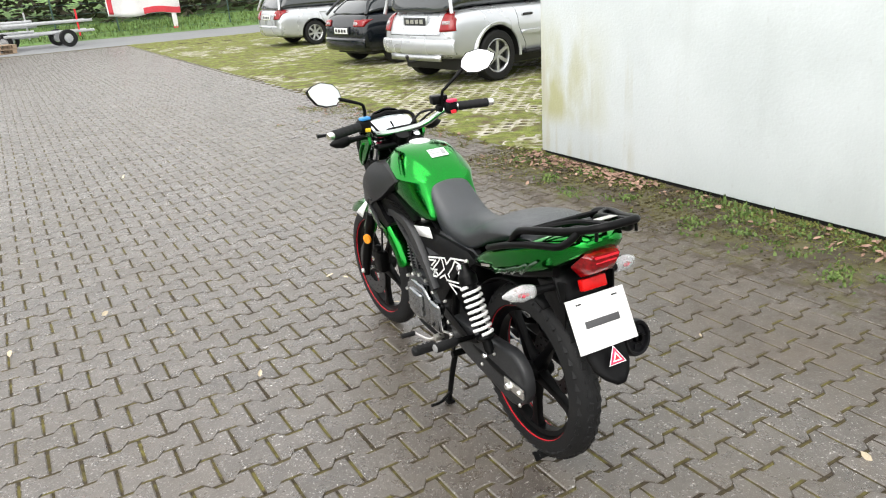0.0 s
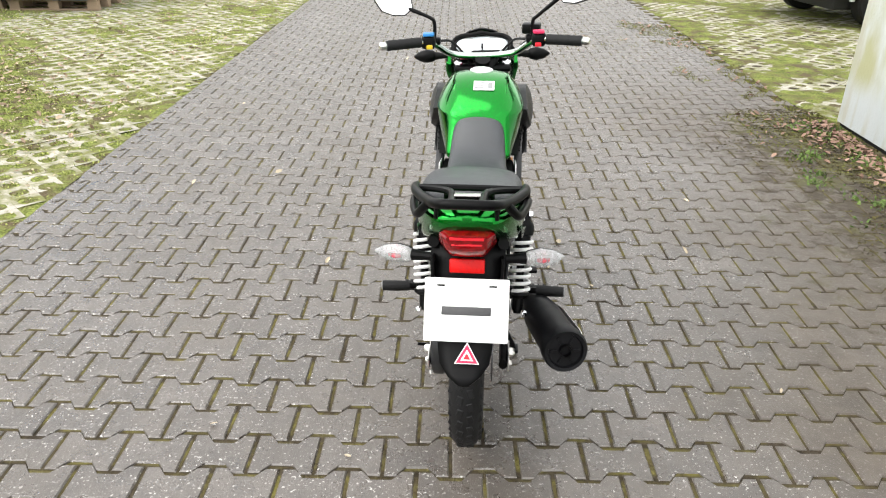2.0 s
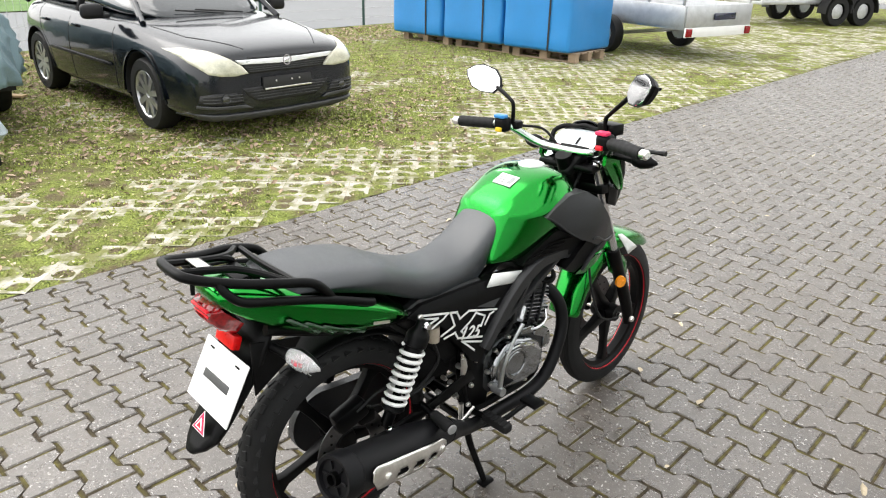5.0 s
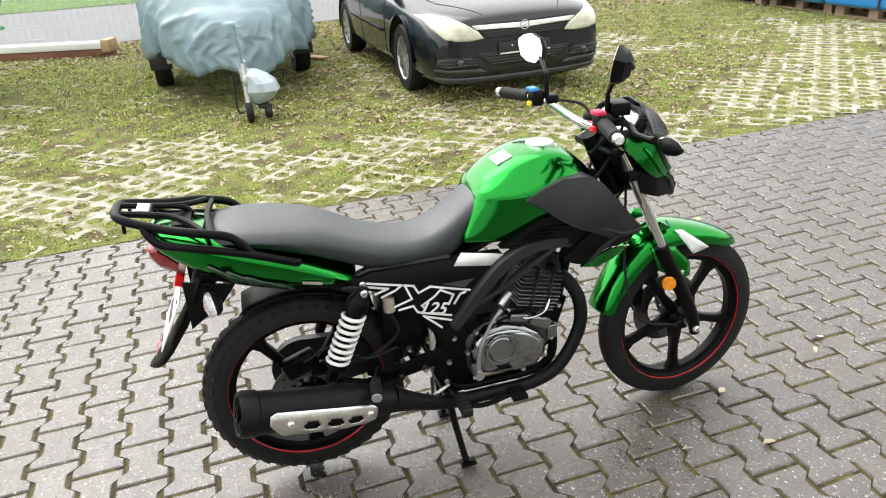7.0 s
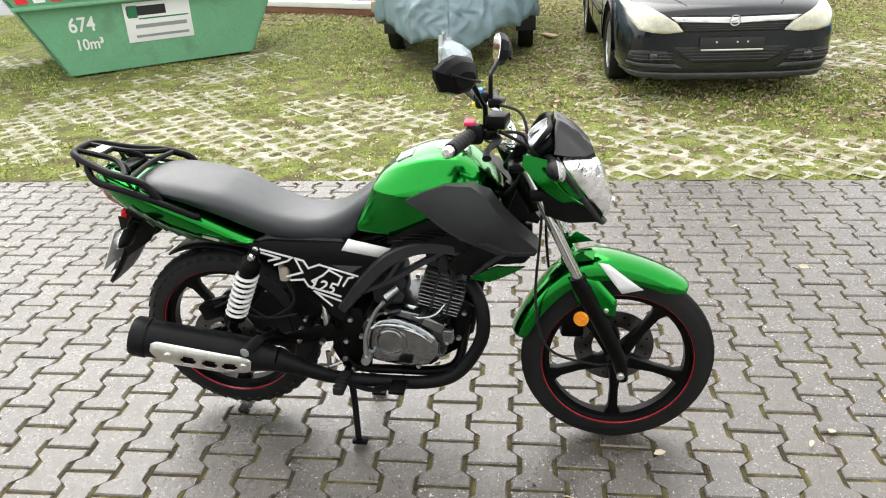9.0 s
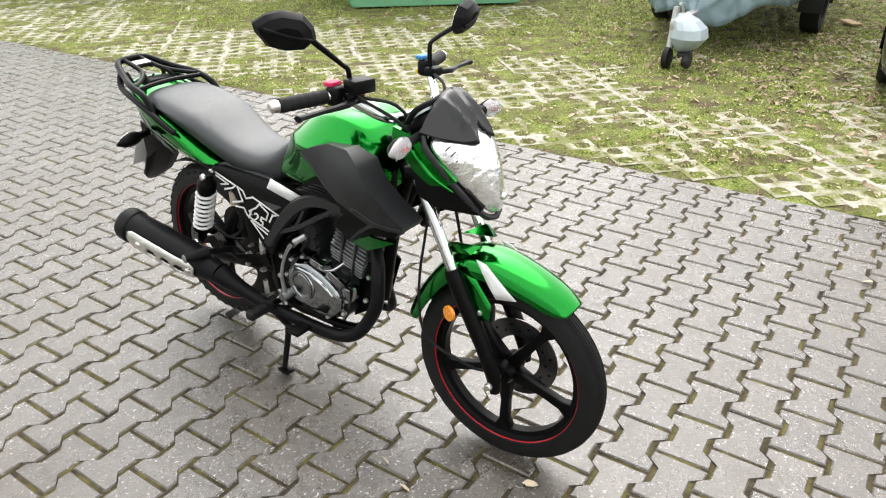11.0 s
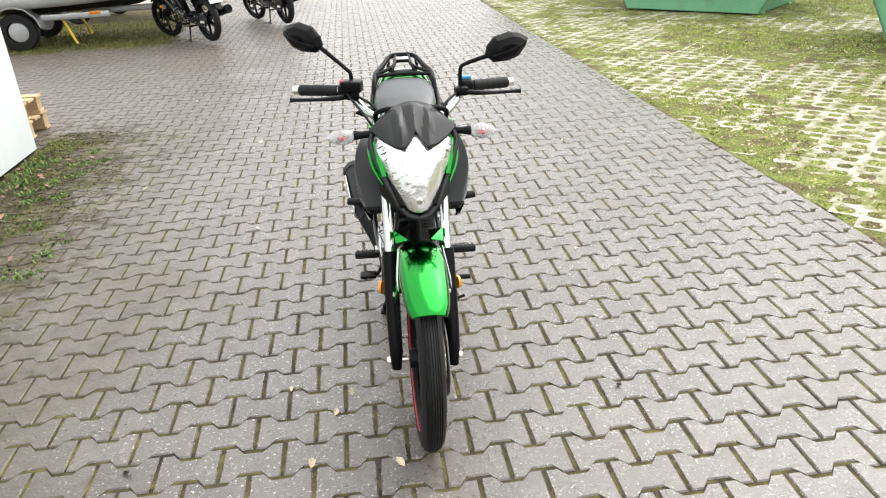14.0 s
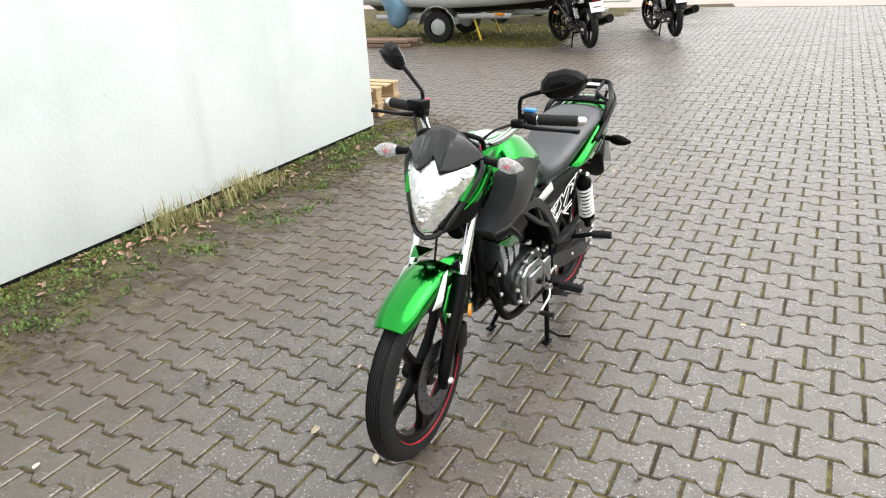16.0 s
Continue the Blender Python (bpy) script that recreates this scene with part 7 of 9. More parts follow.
def dark_hatchback():
    st = [(2.135, 0.25, 0.68, 0.60), (2.115, 0.20, 0.715, 0.70), (2.06, 0.175, 0.745, 0.785), (1.90, 0.17, 0.785, 0.845), (1.70, 0.17, 0.815, 0.865), (1.4, 0.17, 0.855, 0.872), (0.95, 0.18, 0.91, 0.876), (0.5, 0.18, 0.945, 0.876), (-0.6, 0.18, 0.955, 0.878), (-1.4, 0.19, 0.965, 0.868), (-1.85, 0.22, 0.95, 0.82), (-2.06, 0.27, 0.90, 0.74), (-2.125, 0.38, 0.75, 0.62)]
    cab = [(0.98, 0.93, 0.66, 0.90, 0.70), (0.30, 1.335, 0.575, 0.92, 0.81), (-0.25, 1.43, 0.585, 0.93, 0.82), (-1.1, 1.40, 0.575, 0.93, 0.82), (-1.6, 1.25, 0.56, 0.93, 0.78), (-1.95, 0.97, 0.60, 0.92, 0.72)]
    c, body, tr = car(pose(-4.93, 4.27, 0, 0, 0, -90), "black five-door hatchback parked on the leafy grass", M_CARBLACK, st, cab, (1.19, -1.42), 0.318, 0.872, M_CARBLACK, 9)
    for s in (1, -1):
        q = lambda pts: [(s * x, z) for x, z in pts]
        hl = sheet("headlamp", c, tr, q([(0.385, 0.575), (0.50, 0.563), (0.62, 0.570), (0.72, 0.590), (0.79, 0.665), (0.815, 0.745), (0.76, 0.765), (0.66, 0.752), (0.54, 0.700), (0.44, 0.640)]), "front", M_LAMP, 0.012, "yellowed clear headlamp", 0.03, 0.04)
        sheet("bumper_vent", c, tr, q([(0.43, 0.335), (0.74, 0.335), (0.79, 0.36), (0.78, 0.42), (0.70, 0.432), (0.50, 0.425)]), "front", M_GRILLE, 0.004, "", 0.008, 0.05)
        for k in range(3):
            sheet("vent_slat", c, tr, q([(0.45, 0.352 + 0.026 * k), (0.77, 0.356 + 0.026 * k), (0.77, 0.364 + 0.026 * k), (0.45, 0.360 + 0.026 * k)]), "front", M_SLAT, 0.014, "", 0.008, 0.1)
        h, n, _, _ = tr.ray_cast(Vector((s * 0.60, 9, 0.385)), Vector((0, -1, 0)))
        fl = part("fog_lamp", lathe([(0, 0.018), (0.026, 0.016), (0.034, 0.010), (0.040, 0.018), (0.044, 0.0), (0, 0)], tuple(h), (0, 1, 0), 24), M_DISC, c, "round fog lamp")
        sheet("lower_lip_trim", c, tr, q([(0.36, 0.285), (0.80, 0.312), (0.80, 0.334), (0.42, 0.318)]), "front", M_SLAT, 0.012, "", 0.016, 0.06)
        sheet("indicator", c, tr, q([(0.745, 0.66), (0.79, 0.71), (0.795, 0.75), (0.765, 0.75)]), "front", M_LAMP, 0.02, "", 0.02, 0.05)
        side = "right" if s > 0 else "left"
        for pts in ([(0.62, 0.90), (0.66, 0.55), (0.60, 0.24)], [(-0.42, 0.93), (-0.42, 0.5), (-0.42, 0.24)], [(-1.32, 0.93), (-1.22, 0.70), (-1.02, 0.5), (-0.98, 0.25)], [(0.60, 0.25), (-0.98, 0.25)]):
            seam(c, tr, pts, side)
        sheet("side_moulding", c, tr, [(0.58, 0.50), (-0.95, 0.52), (-0.95, 0.545), (0.58, 0.525)], side, M_CARTRIM, 0.008, "", 0.014, 0.2)
        for y in (-0.25, -1.08):
            h, n, _, _ = tr.ray_cast(Vector((s * 9, y, 0.80)), Vector((-s, 0, 0)))
            part("door_handle", box((h.x + s * 0.018, y, 0.80), (0.025, 0.17, 0.03), 0.009), M_CARBLACK, c)
        part("door_mirror", join(box((s * 0.97, 0.55, 0.985), (0.20, 0.10, 0.13), 0.04, 3), box((s * 0.87, 0.56, 0.94), (0.10, 0.05, 0.04), 0.012)), M_CARTRIM, c, "black door mirror")
        part("arch_lip", lathe([(0.385, -0.012), (0.405, 0.0), (0.41, 0.012), (0.39, 0.014)], (s * 0.868, 1.19, 0.318), (s, 0, 0), 30, a0=-88, a1=92), M_CARBLACK, c)
    gr = sheet("grille", c, tr, [(-0.42, 0.645), (-0.37, 0.568), (0.37, 0.568), (0.42, 0.645), (0.33, 0.66), (-0.33, 0.66)], "front", M_GRILLE, 0.003, "dark slatted grille", 0.006, 0.05)
    for k in range(3):
        sheet("grille_slat", c, tr, [(-0.40 + 0.012 * k, 0.616 - 0.017 * k), (0.40 - 0.012 * k, 0.616 - 0.017 * k), (0.40 - 0.012 * k, 0.622 - 0.017 * k), (-0.40 + 0.012 * k, 0.622 - 0.017 * k)], "front", M_SLAT, 0.012, "", 0.006, 0.1)
    sheet("chrome_bar", c, tr, [(-0.45, 0.652), (0, 0.634), (0.45, 0.652), (0.49, 0.688), (0, 0.678), (-0.49, 0.688)], "front", M_WHITEBAR, 0.018, "broad bright grille bar", 0.014, 0.05)
    h, n, _, _ = tr.ray_cast(Vector((0, 9, 0.656)), Vector((0, -1, 0)))
    part("emblem", join(lathe([(0.044, 0.0), (0.044, 0.028), (0.034, 0.028), (0.034, 0.0)], tuple(h), (0, 1, 0), 28, closed=True), box((h.x, h.y + 0.022, h.z), (0.085, 0.01, 0.012), 0.003, 1, rot=(0, 20, 0))), M_CHROME, c, "plain round chrome emblem")
    sheet("lower_grille", c, tr, [(-0.44, 0.452), (-0.38, 0.375), (-0.28, 0.325), (0.28, 0.325), (0.38, 0.375), (0.44, 0.452)], "front", M_GRILLE, 0.003, "", 0.006, 0.05)
    for k in range(4):
        sheet("grille_slat", c, tr, [(-0.40 + 0.03 * k, 0.420 - 0.024 * k), (0.40 - 0.03 * k, 0.420 - 0.024 * k), (0.40 - 0.03 * k, 0.427 - 0.024 * k), (-0.40 + 0.03 * k, 0.427 - 0.024 * k)], "front", M_SLAT, 0.012, "", 0.008, 0.1)
    h, n, _, _ = tr.ray_cast(Vector((0, 9, 0.475)), Vector((0, -1, 0)))
    pl = part("plate_holder", box((0, h.y + 0.01, 0.475), (0.50, 0.02, 0.105), 0.006), M_GRILLE, c, "empty black plate holder")
    part("plate_strip", box((0, h.y + 0.026, 0.43), (0.48, 0.012, 0.014), 0.003), M_STEEL, pl, "thin silver strip")
    for x in (-0.12, -0.04, 0.12):
        part("plate_screw", bolt((x, h.y + 0.02, 0.49), 0.008, 0.004, (0, 1, 0)), M_STEEL, pl)
    sheet("front_lip", c, tr, [(-0.80, 0.185), (-0.40, 0.178), (0.40, 0.178), (0.80, 0.185), (0.82, 0.262), (0.40, 0.246), (0, 0.240), (-0.40, 0.246), (-0.82, 0.262)], "front", M_SLAT, 0.012, "dark grey bumper lip", 0.022, 0.06)
    for s in (1, -1):
        seam(c, tr, [(s * 0.36, 2.06), (s * 0.62, 1.6), (s * 0.70, 1.0)], "top", None, 0.005)
        part("wiper", tube([(s * 0.1 - 0.2, 0.99, 0.955), (s * 0.1 + 0.25, 0.90, 0.99)], 0.008, 6, 3), M_GRILLE, c)
    seam(c, tr, [(-0.44, 0.70), (0, 0.685), (0.44, 0.70)], "front", None, 0.006)


def rear_details(c, tr, w, z_lamp, z_plate, z_bump, lamp_pts, plate_mat, sil=True):
    for s in (1, -1):
        q = [(s * x, z) for x, z in lamp_pts]
        tl = sheet("tail_lamp", c, tr, q, "rear", M_REDLENS, 0.012, "red tail lamp", 0.03, 0.05)
        sheet("lamp_clear", c, tr, [(s * (lamp_pts[0][0] + 0.03), z_lamp - 0.03), (s * (lamp_pts[0][0] + 0.16), z_lamp - 0.03), (s * (lamp_pts[0][0] + 0.15), z_lamp + 0.02), (s * (lamp_pts[0][0] + 0.03), z_lamp + 0.02)], "rear", M_CLEAR, 0.03, "", 0.012, 0.05)
    h, n, _, _ = tr.ray_cast(Vector((0, -9, z_plate)), Vector((0, 1, 0)))
    pl = part("plate_recess", box((0, h.y - 0.006, z_plate), (0.60, 0.03, 0.17), 0.012), M_SILVER if sil else M_CARBLACK, c)
    pp = part("number_plate", box((0, h.y - 0.025, z_plate), (0.50, 0.012, 0.11), 0.004), plate_mat, pl, "number plate")
    for k in range(4):
        part("plate_bar", box((-0.17 + 0.11 * k, h.y - 0.033, z_plate), (0.075, 0.004, 0.06)), M_STEEL if plate_mat is M_GRILLE else M_GRILLE, pl)
    seam(c, tr, [(-w * 0.72, z_bump + 0.30), (-w * 0.70, z_bump), (w * 0.70, z_bump), (w * 0.72, z_bump + 0.30)], "rear", None, 0.006)


def silver_suv():
    st = [(2.29, 0.45, 0.80, 0.60), (2.2, 0.35, 0.92, 0.80), (1.7, 0.32, 1.0, 0.90), (1.0, 0.32, 1.06, 0.92), (-0.5, 0.32, 1.09, 0.92), (-1.5, 0.33, 1.10, 0.915), (-2.0, 0.36, 1.09, 0.88), (-2.18, 0.40, 1.02, 0.83), (-2.30, 0.48, 0.72, 0.74)]
    cab = [(1.15, 1.07, 0.70, 1.04, 0.76), (0.5, 1.60, 0.66, 1.06, 0.86), (-0.2, 1.78, 0.68, 1.06, 0.87), (-1.5, 1.76, 0.67, 1.06, 0.87), (-2.05, 1.68, 0.64, 1.06, 0.83), (-2.2, 1.10, 0.70, 1.04, 0.80)]
    th = 9
    c, body, tr = car(pose(7.72, 10.22, 0, 0, 0, -90 + th), "silver off-road car parked on the lawn grid beside the wall", M_SILVER, st, cab, (1.43, -1.39), 0.375, 0.91, M_CARTRIM, 6)
    rear_details(c, tr, 0.85, 0.92, 0.93, 0.74, [(0.60, 0.79), (0.83, 0.80), (0.80, 0.95), (0.72, 1.04), (0.60, 1.05)], M_GRILLE)
    part("rear_bumper", loft([[(x, -2.30 - 0.05 * k + 0.16 * abs(x) ** 3, z) for x in np.linspace(-0.88, 0.88, 13)] for k, z in ((0, 0.70), (1, 0.685), (1.2, 0.56), (0.6, 0.48), (0, 0.45))], False, False), M_SILVER, c, "silver rear bumper", thick=0.04, sub=1)
    part("skid_plate", loft([[(x, -2.31 + 0.1 * abs(x) ** 3, z) for x in np.linspace(-0.6, 0.6, 9)] for z in (0.46, 0.37)], False, False), M_ALU, c, thick=0.03)
    part("tow_hitch", join(tube([(0, -2.2, 0.36), (0, -2.40, 0.36), (0, -2.44, 0.42)], 0.02, 8), lathe([(0, 0.03), (0.02, 0.025), (0.03, 0), (0.02, -0.025), (0, -0.03)], (0, -2.44, 0.44), (0, 0, 1), 12)), M_GRILLE, c)
    for s in (1, -1):
        side = "right" if s > 0 else "left"
        for pts in ([(-0.98, 1.05), (-0.95, 0.75), (-0.80, 0.50), (-0.78, 0.36)], [(0.15, 1.05), (0.15, 0.36)]):
            seam(c, tr, pts, side)
        h, n, _, _ = tr.ray_cast(Vector((s * 9, -0.75, 0.93)), Vector((-s, 0, 0)))
        part("door_handle", box((h.x + s * 0.02, -0.75, 0.93), (0.03, 0.20, 0.035), 0.01), M_GRILLE, c)
        sheet("side_moulding", c, tr, [(0.9, 0.62), (-0.9, 0.64), (-0.9, 0.70), (0.9, 0.68)], side, M_SILVER, 0.015, "", 0.03, 0.2)
        part("arch_lip", lathe([(0.44, -0.02), (0.455, 0.015), (0.485, 0.018), (0.50, -0.02)], (s * 0.905, -1.39, 0.375), (s, 0, 0), 34, a0=-95, a1=95), M_SILVER, c, "flared silver wheel arch")
        part("running_board", box((s * 0.90, 0.02, 0.37), (0.16, 1.75, 0.05), 0.02), M_CARTRIM, c)


def black_hatch():
    st = [(2.1, 0.35, 0.60, 0.55), (2.0, 0.22, 0.72, 0.76), (1.5, 0.18, 0.84, 0.87), (0.8, 0.18, 0.93, 0.88), (-0.6, 0.18, 0.97, 0.88), (-1.5, 0.2, 0.99, 0.87), (-1.9, 0.24, 0.98, 0.82), (-2.06, 0.28, 0.90, 0.76), (-2.13, 0.36, 0.62, 0.68)]
    cab = [(0.9, 0.95, 0.68, 0.92, 0.72), (0.2, 1.36, 0.58, 0.94, 0.82), (-0.3, 1.42, 0.59, 0.95, 0.83), (-1.3, 1.38, 0.57, 0.96, 0.83), (-1.75, 1.25, 0.55, 0.96, 0.80), (-2.0, 0.98, 0.62, 0.95, 0.76)]
    c, body, tr = car(pose(8.05, 13.85, 0, 0, 0, -84), "black hatchback parked on the lawn grid between silver cars", M_CARBLACK, st, cab, (1.25, -1.33), 0.32, 0.86, M_CARBLACK, 7)
    rear_details(c, tr, 0.78, 0.80, 0.66, 0.52, [(0.44, 0.74), (0.74, 0.74), (0.78, 0.86), (0.46, 0.86)], M_WHITE, False)
    part("rear_bumper", loft([[(x, -2.14 - 0.05 * k + 0.2 * abs(x) ** 3, z) for x in np.linspace(-0.78, 0.78, 13)] for k, z in ((0, 0.54), (1, 0.52), (1, 0.34), (0, 0.27))], False, False), M_CARBLACK, c, thick=0.04, sub=1)


def silver_estate():
    st = [(2.28, 0.35, 0.60, 0.55), (2.15, 0.22, 0.74, 0.78), (1.6, 0.18, 0.86, 0.87), (0.9, 0.18, 0.95, 0.885), (-0.6, 0.18, 0.98, 0.885), (-1.7, 0.2, 1.0, 0.875), (-2.1, 0.24, 0.99, 0.84), (-2.24, 0.28, 0.92, 0.78), (-2.30, 0.36, 0.66, 0.70)]
    cab = [(1.0, 0.97, 0.68, 0.93, 0.74), (0.3, 1.38, 0.60, 0.95, 0.83), (-0.3, 1.46, 0.61, 0.96, 0.84), (-1.6, 1.44, 0.60, 0.97, 0.84), (-2.05, 1.36, 0.58, 0.97, 0.81), (-2.22, 1.0, 0.64, 0.96, 0.77)]
    c, body, tr = car(pose(8.85, 20.15, 0, 0, 0, -87), "silver estate car parked at the far end of the lawn grid", M_SILVER, st, cab, (1.3, -1.28), 0.32, 0.87, M_SILVER, 7)
    rear_details(c, tr, 0.80, 0.84, 0.78, 0.56, [(0.50, 0.72), (0.76, 0.73), (0.80, 0.93), (0.72, 0.95), (0.52, 0.94)], M_WHITE)
    part("rear_bumper", loft([[(x, -2.30 - 0.05 * k + 0.2 * abs(x) ** 3, z) for x in np.linspace(-0.80, 0.80, 13)] for k, z in ((0, 0.58), (1, 0.56), (1, 0.38), (0, 0.28))], False, False), M_SILVER, c, thick=0.04, sub=1)
    for s in (1, -1):
        side = "right" if s > 0 else "left"
        for pts in ([(-0.35, 0.96), (-0.35, 0.28)], [(-1.15, 0.96), (-1.0, 0.6), (-0.9, 0.3)], [(0.75, 0.93), (0.72, 0.28)]):
            seam(c, tr, pts, side)
        sheet("side_moulding", c, tr, [(0.7, 0.50), (-0.85, 0.52), (-0.85, 0.56), (0.7, 0.54)], side, M_SILVER, 0.012, "", 0.02, 0.2)
        for y in (-0.2, -1.0):
            h, n, _, _ = tr.ray_cast(Vector((s * 9, y, 0.85)), Vector((-s, 0, 0)))
            part("door_handle", box((h.x + s * 0.018, y, 0.85), (0.025, 0.18, 0.03), 0.009), M_SILVER, c)


M_WHITEBAR = material("bright_bar", (0.85, 0.86, 0.87), 0.3, metal=0.3, vary=0.05)
dark_hatchback()
silver_suv()
black_hatch()
silver_estate()

# ---- yard things ----
M_SKIP = material("green_container_paint", (0.14, 0.36, 0.20), 0.5, vary=0.12, scale=2, fine=50, bump=0.001, dirt=((0.10, 0.16, 0.10), 1.6, 0.55, 0.8))
M_TARP = material("grey_tarpaulin", (0.19, 0.27, 0.30), 0.34, vary=0.2, scale=4, fine=150, bump=0.0012)
M_GALV = material("galvanised_steel", (0.50, 0.51, 0.52), 0.42, metal=0.8, vary=0.15, scale=10, fine=90)
M_WOOD = material("raw_wood", (0.42, 0.30, 0.17), 0.8, vary=0.3, scale=5, fine=80, bump=0.001, islands=True)
M_GREYWOOD = material("weathered_wood", (0.30, 0.22, 0.15), 0.85, vary=0.35, scale=5, fine=80, bump=0.001, islands=True)
M_BLUEBOX = material("blue_plastic_sheet", (0.02, 0.20, 0.50), 0.35, vary=0.12, scale=2, bump=0.002)
M_BLUETARP = material("blue_grey_tarp", (0.17, 0.30, 0.42), 0.45, vary=0.25, scale=6, bump=0.003)
M_BOAT = material("pale_boat_hull", (0.55, 0.57, 0.58), 0.35, vary=0.1, scale=2)
M_BANNER = material("banner_cloth", (0.72, 0.70, 0.70), 0.7, vary=0.08)
M_BANRED = material("banner_red", (0.62, 0.05, 0.07), 0.7, vary=0.1)
M_BARGREEN = material("sign_green", (0.02, 0.16, 0.07), 0.6, vary=0.1)


def skip(m, label, sign):
    """An open skip: a trough with sloping ends, rim tubes, lifting pins and ribs."""
    k = thing("skip", label, "skip", m, "green waste skips")
    B, T, H, W, t = 1.03, 1.72, 1.42, 0.88, 0.02
    # long walls: trapezoids, leaning slightly outwards
    for s in (1, -1):
        lo, hi = s * (W - 0.06), s * W
        bm = loft([[(-B, lo, 0.03), (B, lo, 0.03), (B, lo - s * t, 0.03), (-B, lo - s * t, 0.03)], [(-T, hi, H), (T, hi, H), (T, hi - s * t, H), (-T, hi - s * t, H)]])
        part("side_wall", bm, M_SKIP, k)
        part("rim", box((0, s * (W + 0.01), H - 0.02), (2 * T + 0.12, 0.09, 0.10), 0.02), M_SKIP, k)
        part("rib", box((0, s * (W + 0.01), 0.765), (2 * (B + (T - B) * 0.52) + 0.06, 0.15, 0.035), 0.008), M_SKIP, k)
        for x in (-0.72, 0.72):
            part("lifting_pin", lathe([(0, 0.10), (0.05, 0.10), (0.055, 0.085), (0.04, 0.08), (0.04, 0)], (x, s * (W + 0.04), H - 0.22), (0, s, 0), 18), M_SKIP, k)
        part("base_runner", box((0, s * 0.6, 0.015), (2 * B, 0.12, 0.03), 0.004), M_SKIP, k)
        for q in (1, -1):
            e = q
            bm2 = loft([[(e * T, s * W, H), (e * T, -s * W * 0 + 0, H), (e * B, 0, 0.03), (e * B, s * (W - 0.06), 0.03)], [(e * (T - t), s * W, H), (e * (T - t), 0, H), (e * (B - t), 0, 0.03), (e * (B - t), s * (W - 0.06), 0.03)]])
            part("end_wall", bm2, M_SKIP, k)
    part("floor_plate", box((0, 0, 0.04), (2 * B, 2 * W - 0.14, 0.02)), M_SKIP, k)
    for q in (1, -1):
        part("end_rim", box((q * (T + 0.02), 0, H - 0.02), (0.09, 2 * W, 0.10), 0.02), M_SKIP, k)
    # warning stripes on the rim at both ends of the near side
    for s in (1,):
        for x0 in (-1.40, 0.60):
            for n in range(5):
                x = x0 + 0.16 * n
                bm = prism([(x, 0.81), (x + 0.11, 0.81), (x + 0.16, 0.95), (x + 0.05, 0.95)], 0, 0.004)
                part("warning_stripe", moved(bm, Matrix(((0, 1, 0, 0), (1, 0, 0, s * (W - 0.012)), (0, 0, 1, 0), (0, 0, 0, 1)))), M_RED if n % 2 == 0 else M_WHITE, k)
    if sign:
        lean = math.degrees(math.atan2(0.06, H))
        def face(x, z, d=0.006):
            return Matrix.Translation((x, W - 0.06 + 0.06 * (z - 0.03) / (H - 0.03) + d + 0.002, z)) @ pose(0, 0, 0, 90 + lean, 0, 180)
        sg = part("sign_board", moved(box((0, 0, 0), (0.72, 0.42, 0.006), 0.001), face(0.0, 0.51)), M_WHITE, k, "white sign with bars for the unreadable lines")
        part("sign_bar", moved(box((-0.12, 0.12, 0.004), (0.42, 0.10, 0.004)), face(0.0, 0.51)), M_GRILLE, sg, "dark bar for a firm's name")
        part("sign_bar", moved(box((-0.27, 0.115, 0.006), (0.10, 0.13, 0.004)), face(0.0, 0.51)), M_BARGREEN, sg)
        part("sign_bar", moved(box((0.06, 0.035, 0.004), (0.54, 0.014, 0.004)), face(0.0, 0.51)), M_BARGREEN, sg)
        part("sign_bar", moved(box((0.02, -0.045, 0.004), (0.56, 0.040, 0.004)), face(0.0, 0.51)), M_PRINT, sg)
        part("sign_bar", moved(box((0.02, -0.15, 0.004), (0.58, 0.026, 0.004)), face(0.0, 0.51)), M_PRINT, sg)
        for txt, x, z, size in (("674", 0.80, 0.48, 0.21), ("10m\u00b3", 0.76, 0.29, 0.16)):
            cu = bpy.data.curves.new("marking", "FONT")
            cu.body, cu.size, cu.extrude, cu.offset, cu.align_x = txt, size, 0.001, 0.0035, "CENTER"
            cu.materials.append(M_WHITE)
            ob = new("marking", cu)
            ob.parent = k
            ob.matrix_local = face(x, z, 0.006) @ Matrix.Diagonal((0.86, 1, 1, 1))
    return k


def tilt_to(p, q):
    """The turn that carries the x axis along p to q on the ground."""
    return math.degrees(math.atan2(q[1] - p[1], q[0] - p[0]))


def place_skips():
    # the near bottom edge runs between these two ground points
    for n, (a, b) in enumerate((((-4.10, -2.27), (-5.42, -0.66)), ((-2.88, -6.74), (-4.30, -5.18)), ((-1.9, -10.9), (-3.3, -9.3)))):
        d = Vector((b[0] - a[0], b[1] - a[1])).normalized()
        nrm = Vector((d.y, -d.x))
        if nrm.x < 0:
            nrm = -nrm
        mid = (Vector(a) + Vector(b)) / 2 - nrm * 0.82
        yaw = math.degrees(math.atan2(nrm.y, nrm.x)) - 90
        skip(pose(mid.x, mid.y, 0, 0, 0, yaw), "green steel skip standing on the lawn grid" + (" with a white sign" if n == 0 else ""), n == 0)


